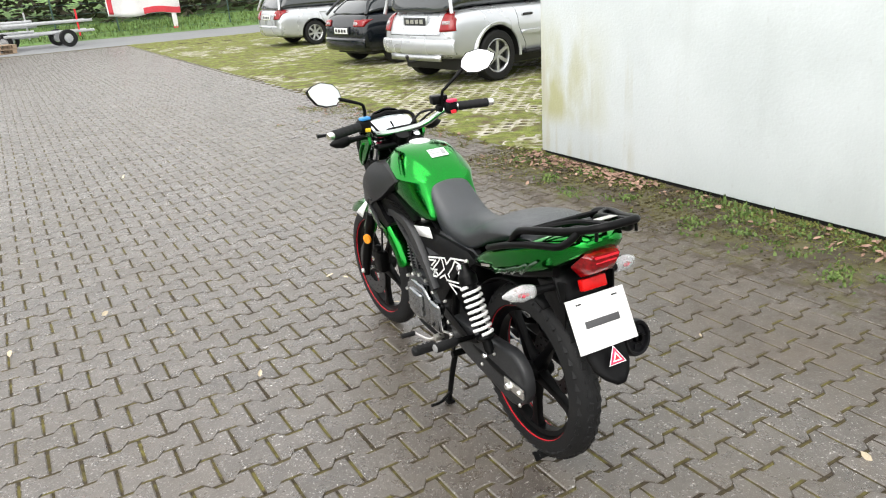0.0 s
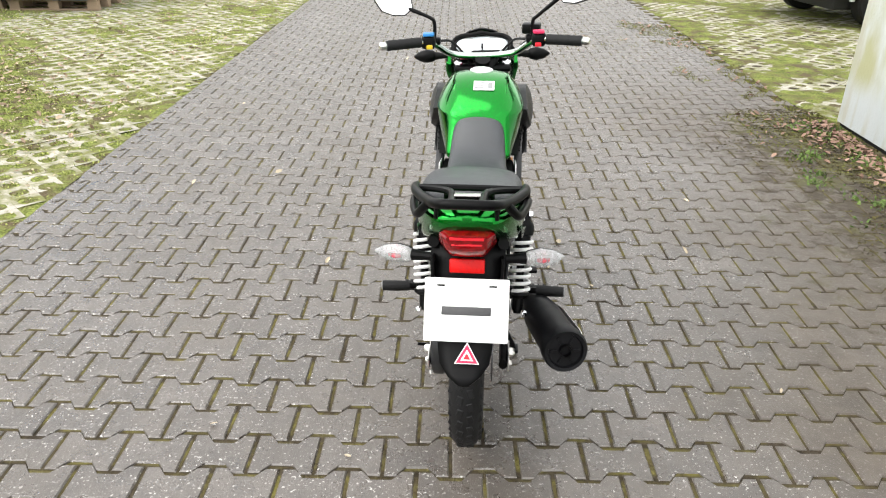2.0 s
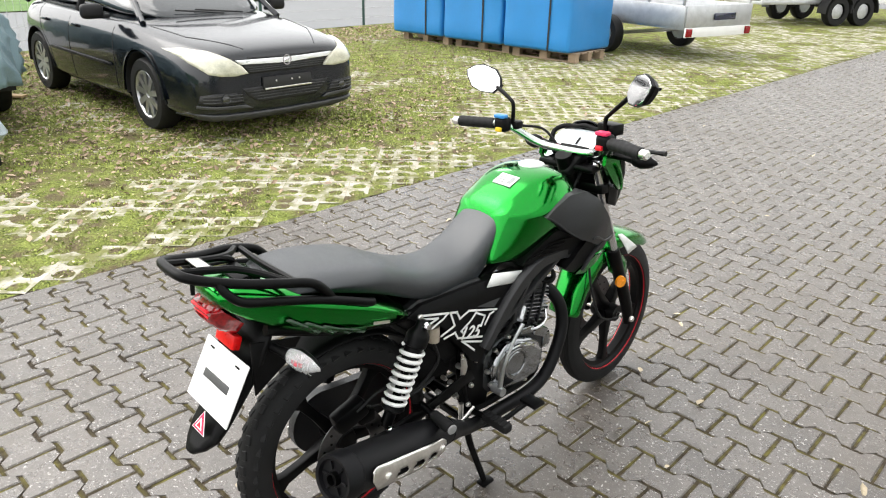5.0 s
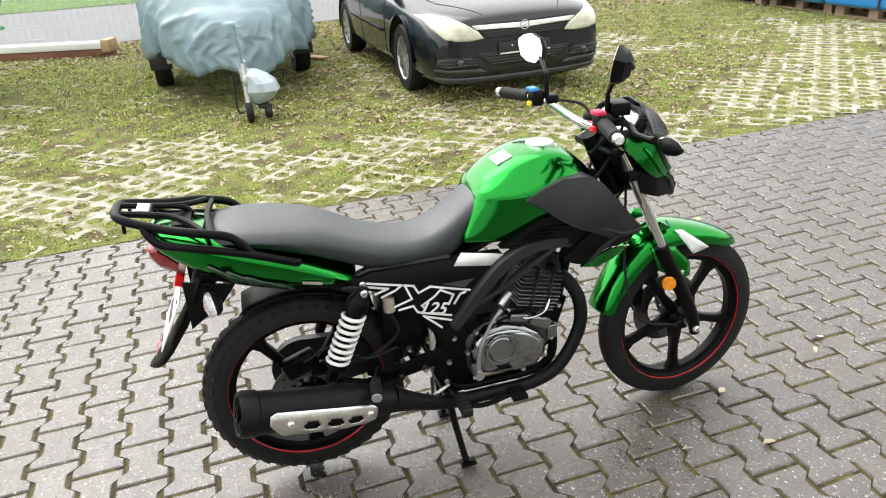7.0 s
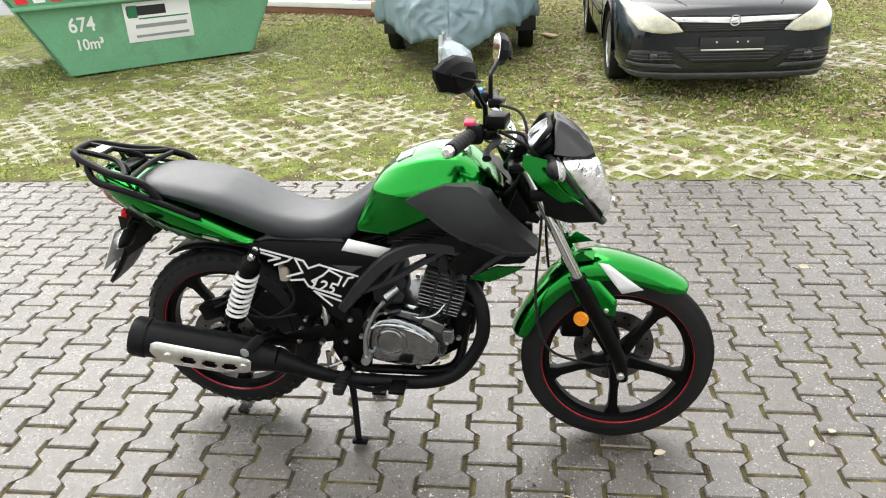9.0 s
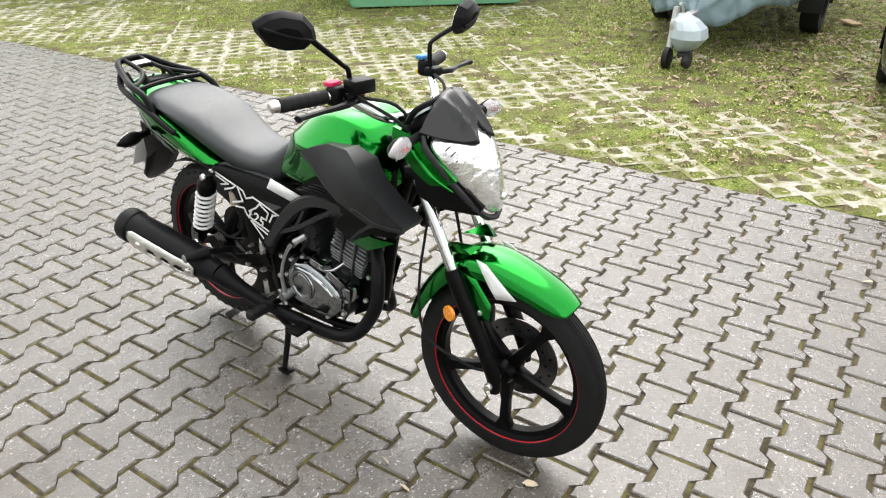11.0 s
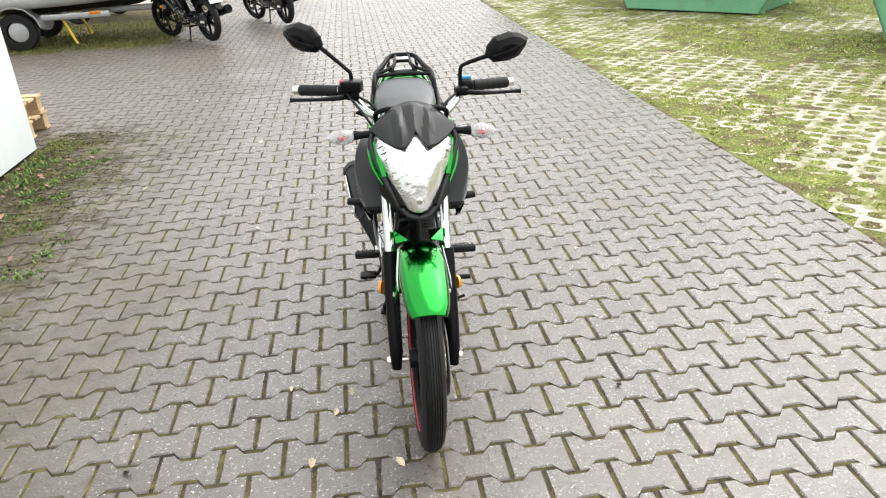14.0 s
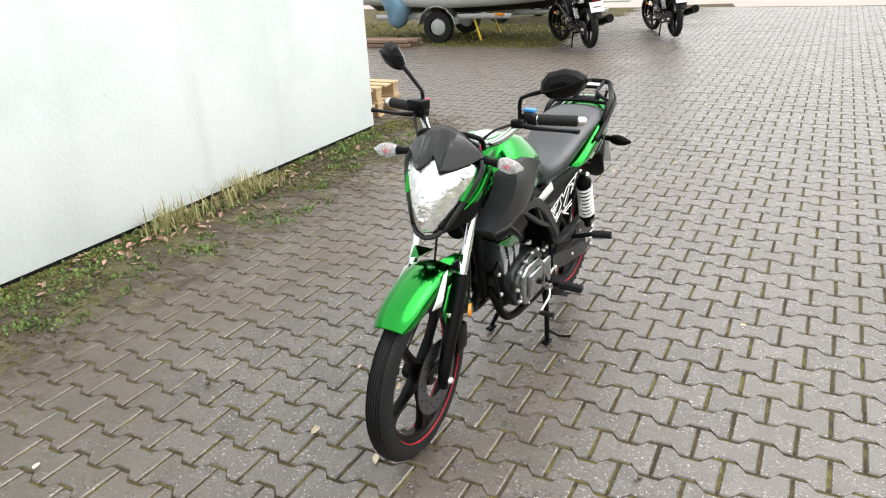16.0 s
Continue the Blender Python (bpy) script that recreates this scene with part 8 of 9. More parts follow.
def trailer_wheel(parent, c, R, w, s=1):
    wh = part("wheel", lathe([(0, -w / 2), (R * 0.5, -w / 2), (R * 0.52, 0), (R * 0.5, w * 0.3), (R * 0.2, w * 0.36), (0, w * 0.36)], c, (s, 0, 0), 24), M_GALV, parent)
    part("tyre", lathe([(R * 0.58, -w / 2), (R * 0.94, -w / 2), (R, -w * 0.32), (R, w * 0.32), (R * 0.94, w / 2), (R * 0.58, w / 2)], c, (s, 0, 0), 36, closed=True), M_RUBBER, wh)


def covered_boat():
    """A boat on a trailer under a grey tarpaulin, drawbar towards the paving."""
    t = thing("boat_trailer", "boat trailer with its drawbar resting on the grass", "trailer", pose(-5.45, 1.9, 0, 0, 0, -90))
    part("drawbar", join(box((0, 1.0, 0.36), (0.08, 2.1, 0.08), 0.01)), M_GALV, t, "galvanised drawbar")
    for s in (1, -1):
        part("side_rail", tube([(s * 0.04, 1.5, 0.36), (s * 0.5, 0.6, 0.42), (s * 0.55, -2.0, 0.42)], 0.035, 8, 4), M_GALV, t)
        trailer_wheel(t, (s * 0.75, 0, 0.30), 0.30, 0.17, s)
        part("mudguard", lathe([(0.33, -0.11), (0.345, -0.11), (0.345, 0.11), (0.33, 0.11)], (s * 0.75, 0, 0.30), (s, 0, 0), 24, closed=True, a0=-100, a1=100), M_GRILLE, t)
    part("axle", tube([(-0.7, 0, 0.30), (0.7, 0, 0.30)], 0.03, 8), M_GALV, t)
    part("light_board", box((0.38, 0.62, 0.42), (0.6, 0.03, 0.09), 0.006, rot=(0, 8, 0)), M_WHITE, t, "white and red light board")
    part("light_board_red", box((0.24, 0.638, 0.395), (0.22, 0.01, 0.05), 0.003, rot=(0, 8, 0)), M_RED, t)
    part("coupling", join(box((0, 2.05, 0.36), (0.10, 0.22, 0.10), 0.03), tube([(0, 1.95, 0.40), (0, 2.0, 0.50), (0, 2.08, 0.52)], 0.012, 8)), M_GALV, t)
    jk = part("jockey_wheel", tube([(0.02, 2.10, 0.50), (0.03, 2.15, 0.10)], 0.026, 10), M_GALV, t)
    part("small_wheel", lathe([(0, -0.03), (0.07, -0.03), (0.09, -0.02), (0.09, 0.02), (0.07, 0.03), (0, 0.03)], (0.03, 2.16, 0.09), (1, 0, 0), 20), M_RUBBER, jk)
    part("drawbar_prop", tube([(0.10, 1.75, 0.36), (0.11, 1.76, 0.03), (0.02, 1.80, 0.025)], 0.010, 6), M_GRILLE, t)
    # tarpaulin with folds
    cov = thing("tarpaulin", "grey tarpaulin draped in folds over a boat", "tarpaulin", pose(-5.45, 1.9, 0, 0, 0, -90))
    NU, NV = 150, 88
    verts, faces = [], []
    arc, last = 0.0, None
    for i in range(NU + 1):
        u = (i / NU) ** 1.6
        y = 1.55 - 4.5 * u
        w = 0.0005 + 0.81 * (1 - (1 - min(1, u / 0.24)) ** 2.3) ** 0.55
        arc += 0 if last is None else math.hypot(w - last[0], y - last[1])
        last = (w, y)
        ahead = max(0.0, 1 - u / 0.16)
        top = 0.74 + 0.66 * (1 - (1 - min(1, u / 0.40)) ** 2)
        for j in range(NV + 1):
            q = 2 * j / NV - 1
            sg, cz = math.copysign(1, q), math.cos(q * math.pi / 2)
            run = arc * sg
            low = 0.30 + 0.17 * min(1, u / 0.10) + 0.05 * math.sin(run * 9) + 0.05 * noise.noise((run * 3, 0.5, 4))
            hang = (1 - cz) ** 0.75
            t = run * 8.5 + 1.8 * noise.noise((run * 1.7, cz * 1.5, 1)) + 0.5 * cz
            crease = (1 - abs(math.sin(t))) ** 2.4
            fine = (1 - abs(math.sin(run * 21 + 3 * noise.noise((run * 2, cz * 3, 6))))) ** 2
            push = 0.120 * hang * (crease - 0.25) + 0.045 * hang * (fine - 0.3) + 0.025 * noise.noise((run * 1.6, cz * 1.2, 2)) + 0.014 * noise.noise((run * 7, cz * 5, 5))
            x = w * sg * abs(math.sin(q * math.pi / 2)) ** 0.6
            z = low + (top - low) * cz ** 0.66 + 0.03 * noise.noise((run * 4, cz * 4, 8)) * cz
            verts.append((x + sg * push * (1 - ahead), y + push * ahead - 0.05 * ahead * cz, z))
    for i in range(NU):
        for j in range(NV):
            b = i * (NV + 1) + j
            faces.append((b, b + 1, b + NV + 2, b + NV + 1))
    ob = raw("tarpaulin_cloth", verts, faces, M_TARP, cov, "", "", "", True)
    so = ob.modifiers.new("thickness", "SOLIDIFY")
    so.thickness = 0.006
    # hood over the coupling
    hood = thing("coupling_hood", "pale grey plastic hood tied over the trailer coupling", "cover", pose(-3.36, 2.00, 0.15, 0, 0, -90))
    rings = []
    for i, (z, rx, ry, dy, dx) in enumerate(((0.0, 0.05, 0.06, 0.0, 0.03), (0.04, 0.10, 0.10, 0.02, 0.0), (0.12, 0.145, 0.14, 0.04, -0.02), (0.19, 0.13, 0.14, 0.02, -0.01), (0.25, 0.10, 0.11, 0.0, 0.03), (0.29, 0.05, 0.06, -0.02, 0.06))):
        rings.append([(dx + (rx * (1 + 0.28 * noise.noise((3 * math.cos(a), 3 * math.sin(a), z * 9)))) * math.cos(a), dy + ry * (1 + 0.28 * noise.noise((3 * math.cos(a), 3 * math.sin(a), z * 9 + 5))) * math.sin(a), z) for a in [2 * math.pi * q / 12 for q in range(12)]])
    part("hood_cloth", loft(rings), M_HOOD, hood, "", 18)
    part("foot", join(box((0, 0.02, -0.02), (0.10, 0.14, 0.03), 0.01), lathe([(0, -0.06), (0.06, -0.06), (0.065, -0.03), (0.05, 0), (0, 0)], (0, 0.05, -0.07), (1, 0, 0), 16)), M_GRILLE, hood)


def pallet(m, mat, label):
    p = thing("pallet", label, "pallet", m, "wooden pallets")
    for i in range(5):
        part("deck_board", box((0, -0.35 + 0.175 * i, 0.133), (1.2, 0.12, 0.022), 0.003, 1), mat, p)
    for y in (-0.35, 0, 0.35):
        part("bottom_board", box((0, y, 0.011), (1.2, 0.10, 0.022), 0.003, 1), mat, p)
        for x in (-0.52, 0, 0.52):
            part("block", box((x, y, 0.072), (0.14, 0.10, 0.10), 0.003, 1), mat, p)
    return p


def small_stock():
    base = pallet(pose(4.83, -1.45, 0, 0, 0, 1), M_WOOD, "light wooden pallet in a stack behind the wall")
    copy_thing(base, pose(4.85, -1.46, 0.145, 0, 0, 2))
    old = pallet(pose(-4.2, 10.25, 0, 0, 0, 2), M_GREYWOOD, "weathered pallet under blue boxes")
    copy_thing(old, pose(-5.5, 10.3, 0, 0, 0, 0))
    copy_thing(old, pose(-6.8, 10.28, 0, 0, 0, -2))
    ps = thing("plank_stack", "brown weathered planks stacked on the ground by the boat", "planks", pose(7.2, -6.2, 0, 0, 0, 4))
    for k in range(6):
        part("plank", box((0.05 * (k % 2), 0.13 * (k % 3) - 0.13, 0.03 + 0.065 * (k // 3)), (1.5 - 0.12 * (k % 3), 0.115, 0.05), 0.004, 1, rot=(0, 0, 2 * (k % 2))), M_BROWNPLANK, ps)
    for x, w in ((-4.28, 1.25), (-5.6, 1.25), (-6.9, 1.2)):
        bx = thing("blue_crate", "large blue plastic-covered crate on a pallet", "crate", pose(x, 10.3, 0.146, 0, 0, 1), "blue crates on pallets")
        bm = box((0, 0, 0.42), (w, 1.15, 0.84), 0.05, 3)
        bmesh.ops.subdivide_edges(bm, edges=[e for e in bm.edges if e.calc_length() > 0.3], cuts=6, use_grid_fill=True)
        for v in bm.verts:
            v.co += Vector((noise.noise(v.co * 4), noise.noise(v.co * 4 + Vector((5, 0, 0))), 0)) * 0.018
        part("crate_body", bm, M_BLUEBOX, bx)
        part("crate_lid", box((0, 0, 0.86), (w + 0.04, 1.2, 0.05), 0.02), M_BLUEBOX, bx)
        part("strap", box((w * 0.2, -0.585, 0.43), (0.03, 0.006, 0.86)), M_GRILLE, bx)
    # beams lying behind the skip
    pl = thing("beam_stack", "white and brown timber beams lying on the ground", "beams", pose(-8.75, -0.75, 0, 0, 0, 68))
    part("white_beam", box((-0.1, 0, 0.155), (2.6, 0.22, 0.09), 0.006), M_WHITE, pl, "white painted beam")
    part("brown_beam", box((-0.1, 0.02, 0.055), (2.7, 0.20, 0.10), 0.006), M_BROWN, pl, "red-brown beam")
    part("timber_end", box((1.22, 0.0, 0.15), (0.12, 0.26, 0.16), 0.004), M_WOOD, pl)
    sc = thing("wood_offcut", "pale wood offcut lying on the leaves", "wood", pose(-6.0, 2.95, 0.02, 0, 0, 35))
    part("offcut", box((0, 0, 0.012), (0.28, 0.10, 0.024), 0.003), M_WOOD, sc)
    # wire fence along the path
    fe = thing("wire_fence", "dark green posts with thin wires along the path", "fence", pose(-9.75, 0, 0))
    for i in range(-5, 6):
        part("fence_post", tube([(0, i * 2.5 + 0.9, 0), (0, i * 2.5 + 0.9, 1.6)], 0.028, 10), M_POST, fe)
    for z in (0.15, 0.35, 0.55, 0.75, 0.95, 1.15, 1.35):
        part("fence_wire", tube([(0, -12, z), (0, 0, z), (0, 14, z)], 0.0025, 5, 2), M_GALV, fe)
    wires = [box((0, y, 0.75), (0.003, 0.003, 1.4)) for y in np.arange(-6, 6, 0.1)]
    part("mesh_wires", join(*wires), M_GALV, fe, "", kind="stuff")


def boat_yard():
    """Inflatable boat on a trailer at the back of the yard."""
    t = thing("boat_trailer", "galvanised boat trailer with a dark inflatable boat", "trailer", pose(6.17, -7.43, 0, 0, 0, 96))
    for s in (1, -1):
        part("side_rail", box((s * 0.56, -0.2, 0.42), (0.06, 2.5, 0.09), 0.012), M_GALV, t)
        trailer_wheel(t, (s * 0.72, -0.2, 0.265), 0.265, 0.16, s)
        part("mudguard", lathe([(0.33, -0.12), (0.345, -0.12), (0.345, 0.12), (0.33, 0.12)], (s * 0.72, -0.2, 0.28), (s, 0, 0), 6, closed=True, a0=-85, a1=85), M_GALV, t, "galvanised mudguard")
        part("support", tube([(s * 0.5, 0.35, 0.42), (s * 0.55, 0.50, 0.02)], 0.02, 8), M_YELLOW, t)
    for y in (-1.3, -0.2, 0.95):
        part("cross_bar", box((0, y, 0.40), (1.15, 0.06, 0.06), 0.01), M_GALV, t)
    part("drawbar", box((0, 1.75, 0.42), (0.08, 1.6, 0.08), 0.01), M_GALV, t)
    part("side_marker", box((0.60, 0.85, 0.45), (0.02, 0.16, 0.05), 0.006), M_AMBER, t)
    b = thing("inflatable_boat", "dark grey inflatable boat with pale tubes on a trailer", "boat", pose(6.17, -7.43, 0.43, 0, 0, 96))
    part("boat_tube", tube([(0.6, -1.8, 0.38), (0.72, 0, 0.36), (0.66, 1.4, 0.42), (0.3, 2.3, 0.55), (0, 2.5, 0.6), (-0.3, 2.3, 0.55), (-0.66, 1.4, 0.42), (-0.72, 0, 0.36), (-0.6, -1.8, 0.38)], [0.17, 0.22, 0.22, 0.21, 0.2, 0.21, 0.22, 0.22, 0.17], 14, 6), M_BOAT, b, "pale grey boat tube")
    part("hull", loft([[(x * w, y, zz + 0.32 * abs(x) ** 1.4) for x in (-1, -0.5, 0, 0.5, 1)] for y, w, zz in ((-1.7, 0.6, 0.05), (0, 0.66, 0.0), (1.4, 0.55, 0.05), (2.4, 0.08, 0.35))], False, False), M_GRILLE, b, "black boat hull", thick=0.02)
    tp = thing("folded_tarp", "crumpled blue-grey tarpaulin hanging over the boat stern", "tarpaulin", pose(7.08, -6.7, 0.36, 0, 0, 96))
    bm = bmesh.new()
    bmesh.ops.create_uvsphere(bm, u_segments=28, v_segments=18, radius=0.5)
    for v in bm.verts:
        v.co = Vector((v.co.x * 0.9, v.co.y * 0.45, v.co.z * 1.25 + 0.5)) * (1 + 0.28 * noise.noise(v.co * 4) + 0.12 * noise.noise(v.co * 11))
    part("tarp_cloth", bm, M_BLUETARP, tp, "", 60)
    w = thing("boat_trailer", "white framed boat trailer beside the parked motorcycles", "trailer", pose(5.9, -10.3, 0, 0, 0, 75))
    for s in (1, -1):
        part("side_rail", tube([(s * 0.5, -1.8, 0.42), (s * 0.5, 0.8, 0.42), (s * 0.05, 2.2, 0.42)], 0.03, 8), M_WHITE, w)
        part("upright", tube([(s * 0.5, -1.5, 0.42), (s * 0.52, -1.5, 0.75)], 0.022, 8), M_WHITE, w)
        trailer_wheel(w, (s * 0.7, -0.4, 0.28), 0.28, 0.16, s)
    for y in (-1.7, -0.4, 0.8):
        part("cross_bar", tube([(-0.5, y, 0.42), (0.5, y, 0.42)], 0.025, 8), M_WHITE, w)
    hb = thing("boat_hull", "white boat hull resting on a trailer", "boat", pose(5.9, -10.3, 0.45, 0, 0, 75))
    part("hull_shell", loft([[(x * ww, y, zz + 0.42 * abs(x) ** 1.6) for x in (-1, -0.6, 0, 0.6, 1)] for y, ww, zz in ((-1.7, 0.7, 0.08), (0, 0.75, 0.02), (1.4, 0.55, 0.1), (2.3, 0.05, 0.4))], False, False), M_BOAT, hb, thick=0.02, sub=1)


def far_yard():
    """Stacked galvanised trailers and a banner by the lane."""
    for n, (x, y, yaw) in enumerate(((0.2, 31.0, 80), (2.0, 30.6, 100), (-1.6, 31.6, 85))):
        t = thing("empty_trailer", "galvanised empty boat trailer by the lane", "trailer", pose(x, y, 0, 0, 0, yaw), "trailers by the lane")
        for z in (0.5, 0.85):
            for s in (1, -1):
                part("side_rail", box((s * 0.5, 0.2, z + 0.1 * s * (n - 1)), (0.08, 3.0, 0.09), 0.01), M_GALV, t)
            for yy in (-1.1, 0.2, 1.4):
                part("cross_bar", box((0, yy, z), (1.1, 0.07, 0.07), 0.01), M_GALV if yy else M_WHITE, t)
        part("drawbar", box((0, 2.4, 0.55), (0.07, 1.6, 0.07), 0.01, rot=(8, 0, 0)), M_GRILLE, t)
        part("post", tube([(0.3, -1.0, 0.3), (0.3, -1.0, 1.25)], 0.03, 8), M_RED if n == 1 else M_GALV, t)
        for s in (1, -1):
            trailer_wheel(t, (s * 0.72, -0.3, 0.30), 0.30, 0.17, s)
    b = thing("banner", "red and white cloth banner hanging on the fence", "banner", pose(5.9, 34.3, 0, 0, 0, 8))
    nx, nz = 24, 10
    for nm, x0, x1, z0, z1, mt, off in (("banner_cloth", -1.5, 1.6, 0.78, 2.3, M_BANNER, 0), ("banner_stripe", 0.0, 1.6, 0.80, 1.05, M_BANRED, -0.02), ("banner_stripe", -1.45, -1.25, 0.85, 2.3, M_BANRED, -0.02), ("banner_tail", 1.15, 1.38, 0.06, 0.85, M_BANNER, -0.01), ("banner_tail_end", 1.12, 1.36, 0.02, 0.22, M_BANRED, -0.03)):
        v, f = [], []
        for i in range(nx + 1):
            for j in range(nz + 1):
                x, z = x0 + (x1 - x0) * i / nx, z0 + (z1 - z0) * j / nz
                v.append((x, off + 0.06 * math.sin(x * 5) + 0.05 * noise.noise((x * 2, z * 2, 1)), z + 0.05 * math.sin(x * 3)))
        for i in range(nx):
            for j in range(nz):
                a = i * (nz + 1) + j
                f.append((a, a + nz + 1, a + nz + 2, a + 1))
        ob = raw(nm, v, f, mt, b, "", "", "", True)
        so = ob.modifiers.new("thickness", "SOLIDIFY")
        so.thickness = 0.008
    fe = thing("bank_fence", "thin dark fence at the foot of the bank", "fence", pose(0, 34.6, 0))
    for i in range(-6, 12):
        part("fence_post", tube([(i * 2.4, 0, 0.1), (i * 2.4, 0, 1.7)], 0.03, 8), M_POST, fe)
    for z in (0.2, 0.6, 1.0, 1.4):
        part("fence_wire", tube([(-15, 0, z), (5, 0, z), (27, 0, z)], 0.006, 5, 2), M_POST, fe)


def left_trailers():
    """A navy boat on a twin-axle trailer and a galvanised box trailer, parked one behind the other on the grass."""
    t = thing("boat_trailer", "twin-axle boat trailer with black mudguards on the grass", "trailer", pose(BOAT[0], BOAT[1], 0, 0, 0, BOAT[2]))
    for s in (1, -1):
        part("side_rail", box((s * 0.62, 0, 0.52), (0.07, 4.6, 0.10), 0.012), M_GALV, t)
        for y in (-0.38, 0.38):
            trailer_wheel(t, (s * 0.92, y, 0.33), 0.33, 0.2, s)
        part("mudguard", lathe([(0.40, -0.13), (0.42, -0.13), (0.42, 0.13), (0.40, 0.13)], (s * 0.92, 0.38, 0.33), (s, 0, 0), 18, closed=True, a0=-95, a1=95), M_GRILLE, t, "black mudguard")
        part("mudguard", lathe([(0.40, -0.13), (0.42, -0.13), (0.42, 0.13), (0.40, 0.13)], (s * 0.92, -0.38, 0.33), (s, 0, 0), 18, closed=True, a0=-95, a1=95), M_GRILLE, t, "black mudguard")
        part("marker_board", box((s * 0.95, -1.1, 0.55), (0.02, 0.7, 0.12), 0.004), M_WHITE, t, "red and white marker board")
        part("marker_red", box((s * 0.965, -1.25, 0.55), (0.012, 0.2, 0.08), 0.003), M_RED, t)
        part("tail_light", box((s * 0.75, -2.5, 0.62), (0.20, 0.05, 0.14), 0.01), M_REDLENS, t)
    for y in (-2.2, -0.4, 1.2, 2.2):
        part("cross_bar", box((0, y, 0.50), (1.25, 0.07, 0.07), 0.01), M_GALV, t)
    b = thing("motor_boat", "motor boat with navy hull and white topsides on a trailer", "boat", pose(BOAT[0], BOAT[1], 0.55, 0, 0, BOAT[2]))
    sec = lambda y, w, z0, z1: [(x * w, y, z) for x, z in sym([(0, z0), (0.35, z0 + 0.10), (0.78, z0 + 0.28), (0.95, z1 - 0.15), (1.0, z1), (0, z1)])]
    part("hull", loft([sec(-2.6, 0.92, 0.04, 0.62), sec(-1.0, 0.98, 0.0, 0.64), sec(0.8, 0.92, 0.02, 0.70), sec(2.0, 0.55, 0.14, 0.80), sec(2.8, 0.08, 0.45, 0.88)]), M_NAVY, b, "navy blue hull", angle=50)
    top = lambda y, w, z0, z1: [(x * w, y, z) for x, z in sym([(0, z1), (0.7, z1), (0.9, z1 - 0.08), (1.0, z0), (0, z0)])]
    part("topsides", loft([top(-2.6, 0.90, 0.625, 0.95), top(-1.0, 0.96, 0.645, 1.0), top(0.8, 0.90, 0.705, 1.15), top(2.0, 0.53, 0.805, 1.1), top(2.8, 0.06, 0.885, 1.0)]), M_WHITE, b, "white topsides", angle=50)
    part("outboard_motor", join(box((0, -2.85, 0.55), (0.26, 0.36, 0.42), 0.08, 3), box((0, -2.8, 0.05), (0.10, 0.20, 0.75), 0.03)), M_ENGINE, b)
    part("fender", tube([(0.95, -2.2, 0.85), (0.98, -2.2, 0.5), (0.98, -2.2, 0.25)], [0.02, 0.11, 0.08], 14, 5), M_FENDER, b, "pale blue-grey fender")
    g = thing("box_trailer", "galvanised box trailer with mesh sides and red tail lamps", "trailer", pose(BOXT[0], BOXT[1], 0, 0, 0, BOXT[2]))
    part("floor_panel", box((0, 0, 0.50), (1.5, 2.9, 0.05), 0.006), M_GALV, g)
    part("axle", tube([(-0.8, 0, 0.30), (0.8, 0, 0.30)], 0.03, 8), M_GALV, g)
    part("drawbar", box((0, 2.1, 0.46), (0.08, 1.4, 0.08), 0.01), M_GALV, g)
    for s in (1, -1):
        part("side_board", box((s * 0.76, 0, 0.67), (0.03, 2.9, 0.32), 0.006), M_GALV, g)
        part("mesh_rail", box((s * 0.76, 0, 1.45), (0.035, 2.9, 0.04), 0.006), M_GALV, g)
        for k in range(5):
            part("mesh_post", box((s * 0.76, -1.4 + 0.7 * k, 1.14), (0.035, 0.035, 0.62), 0.004), M_GALV, g)
        for k in range(7):
            part("mesh_bar", box((s * 0.76, 0, 0.90 + 0.08 * k), (0.012, 2.9, 0.012)), M_GALV, g)
        trailer_wheel(g, (s * 0.90, 0, 0.30), 0.30, 0.18, s)
        part("tail_light", box((s * 0.68, -1.49, 0.44), (0.12, 0.04, 0.12), 0.01), M_REDLENS, g, "red tail lamp")
        part("side_reflector", box((s * 0.782, 0.3, 0.57), (0.01, 0.10, 0.04), 0.003), M_AMBER, g)
        part("side_label", box((s * 0.778, 0.6, 0.70), (0.004, 0.9, 0.11)), M_NAVY, g, "dark label strip")
    for y in (-1.46, 1.46):
        part("end_board", box((0, y, 0.67), (1.5, 0.03, 0.32), 0.006), M_GALV, g)
        for k in range(6):
            part("mesh_bar", box((0, y, 0.92 + 0.09 * k), (1.5, 0.012, 0.012)), M_GALV, g)
    part("light_bar", box((0, -1.47, 0.44), (1.5, 0.03, 0.14), 0.004), M_WHITE, g, "pale light bar")
    part("plate_bar", box((0.1, -1.49, 0.66), (0.5, 0.006, 0.10), 0.002), M_NAVY, g, "dark plate with plain bars")
    st = pallet(pose(0.0, 29.2, 0, 0, 0, 20), M_GREYWOOD, "weathered pallet carrying a spare wheel by the lane")
    copy_thing(st, pose(0.02, 29.2, 0.145, 0, 0, 22))
    w = thing("spare_wheel", "black spare wheel standing on pallets", "wheel", pose(0, 29.15, 0.29, 0, 0, 75))
    trailer_wheel(w, (0, 0, 0.32), 0.32, 0.2, 1)


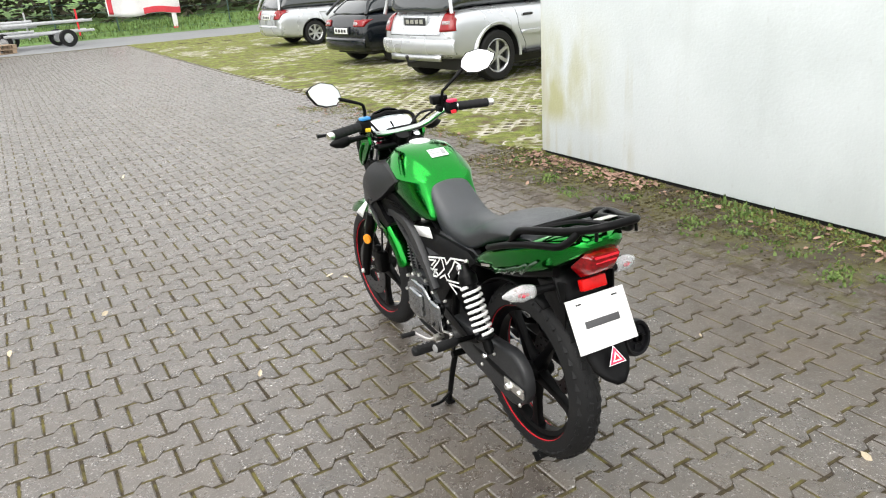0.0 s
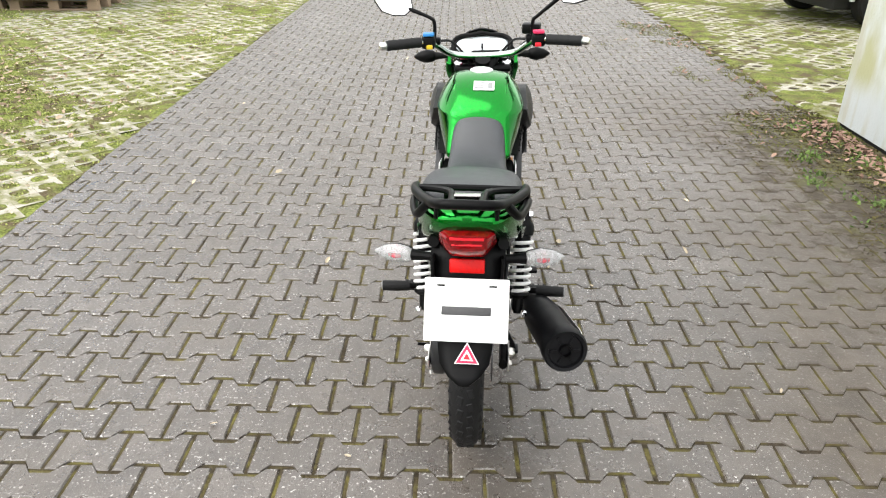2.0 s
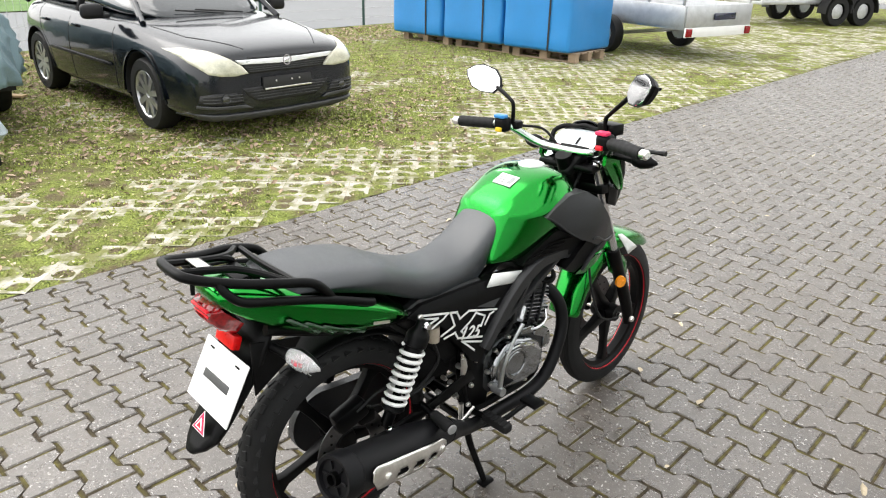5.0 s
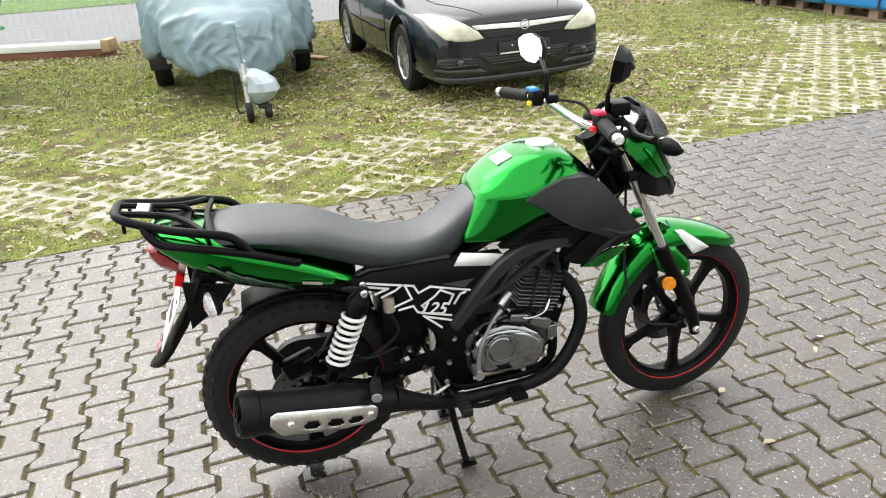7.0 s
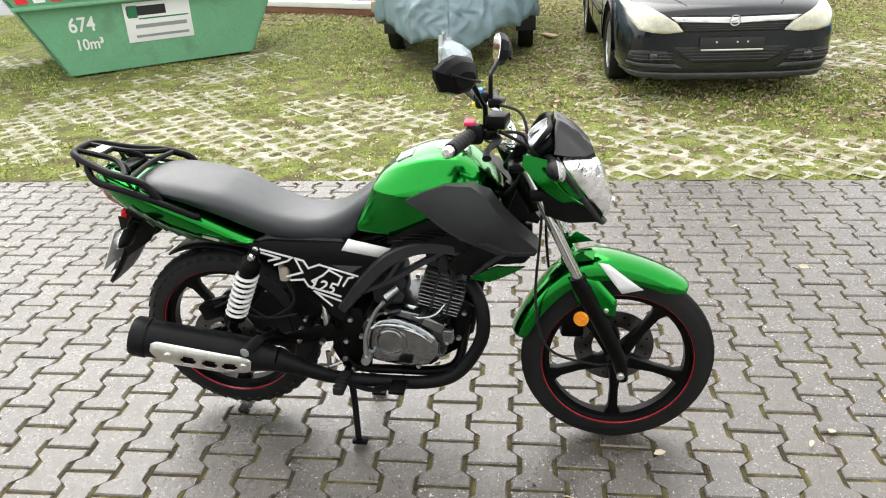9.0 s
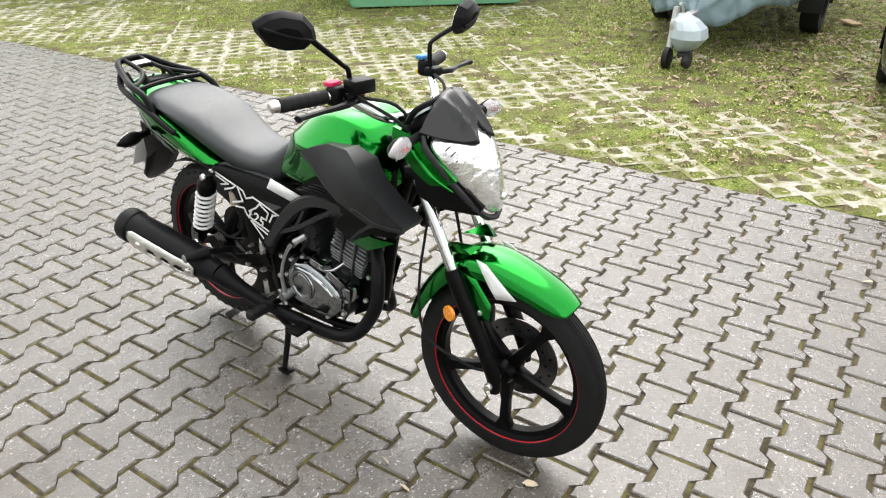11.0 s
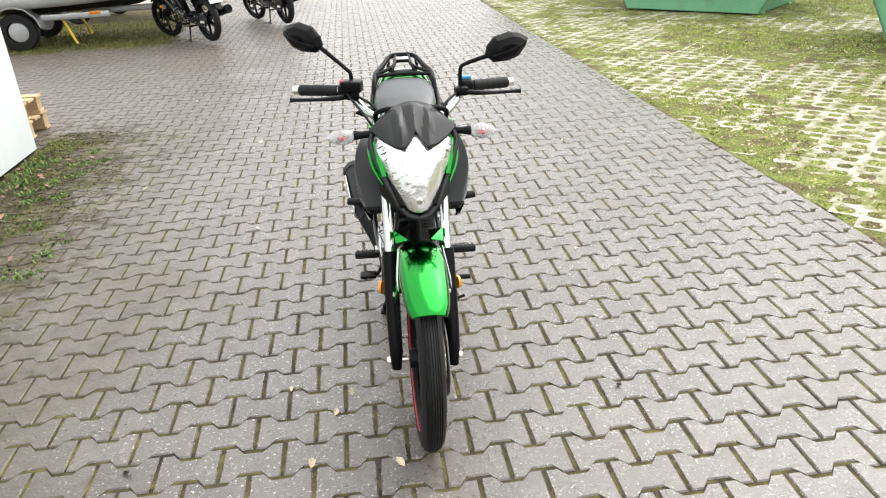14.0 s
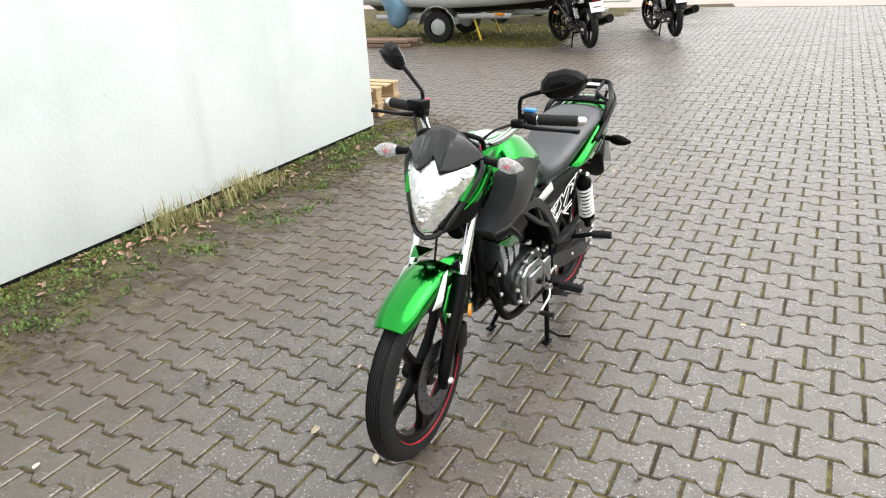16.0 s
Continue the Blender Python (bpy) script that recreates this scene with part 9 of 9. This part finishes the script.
BOAT, BOXT = (-3.8, 20.5, 152.7), (-3.85, 12.3, 76)
M_NAVY = material("navy_gelcoat", (0.006, 0.010, 0.035), 0.2, vary=0.2, coat=0.6)
M_FENDER = material("blue_grey_vinyl", (0.30, 0.36, 0.42), 0.4, vary=0.1)
M_BROWNPLANK = material("weathered_planks", (0.20, 0.13, 0.09), 0.85, vary=0.4, scale=6, fine=90, bump=0.002, islands=True)
M_HOOD = material("pale_plastic_hood", (0.36, 0.42, 0.46), 0.35, vary=0.12, scale=8, bump=0.002)
M_BROWN = material("red_brown_beam", (0.26, 0.11, 0.07), 0.7, vary=0.25)
M_POST = material("dark_green_post", (0.03, 0.07, 0.06), 0.5, vary=0.2)
place_skips()
covered_boat()
small_stock()
boat_yard()
far_yard()
left_trailers()

# ---- paving pieces ----
pavement()
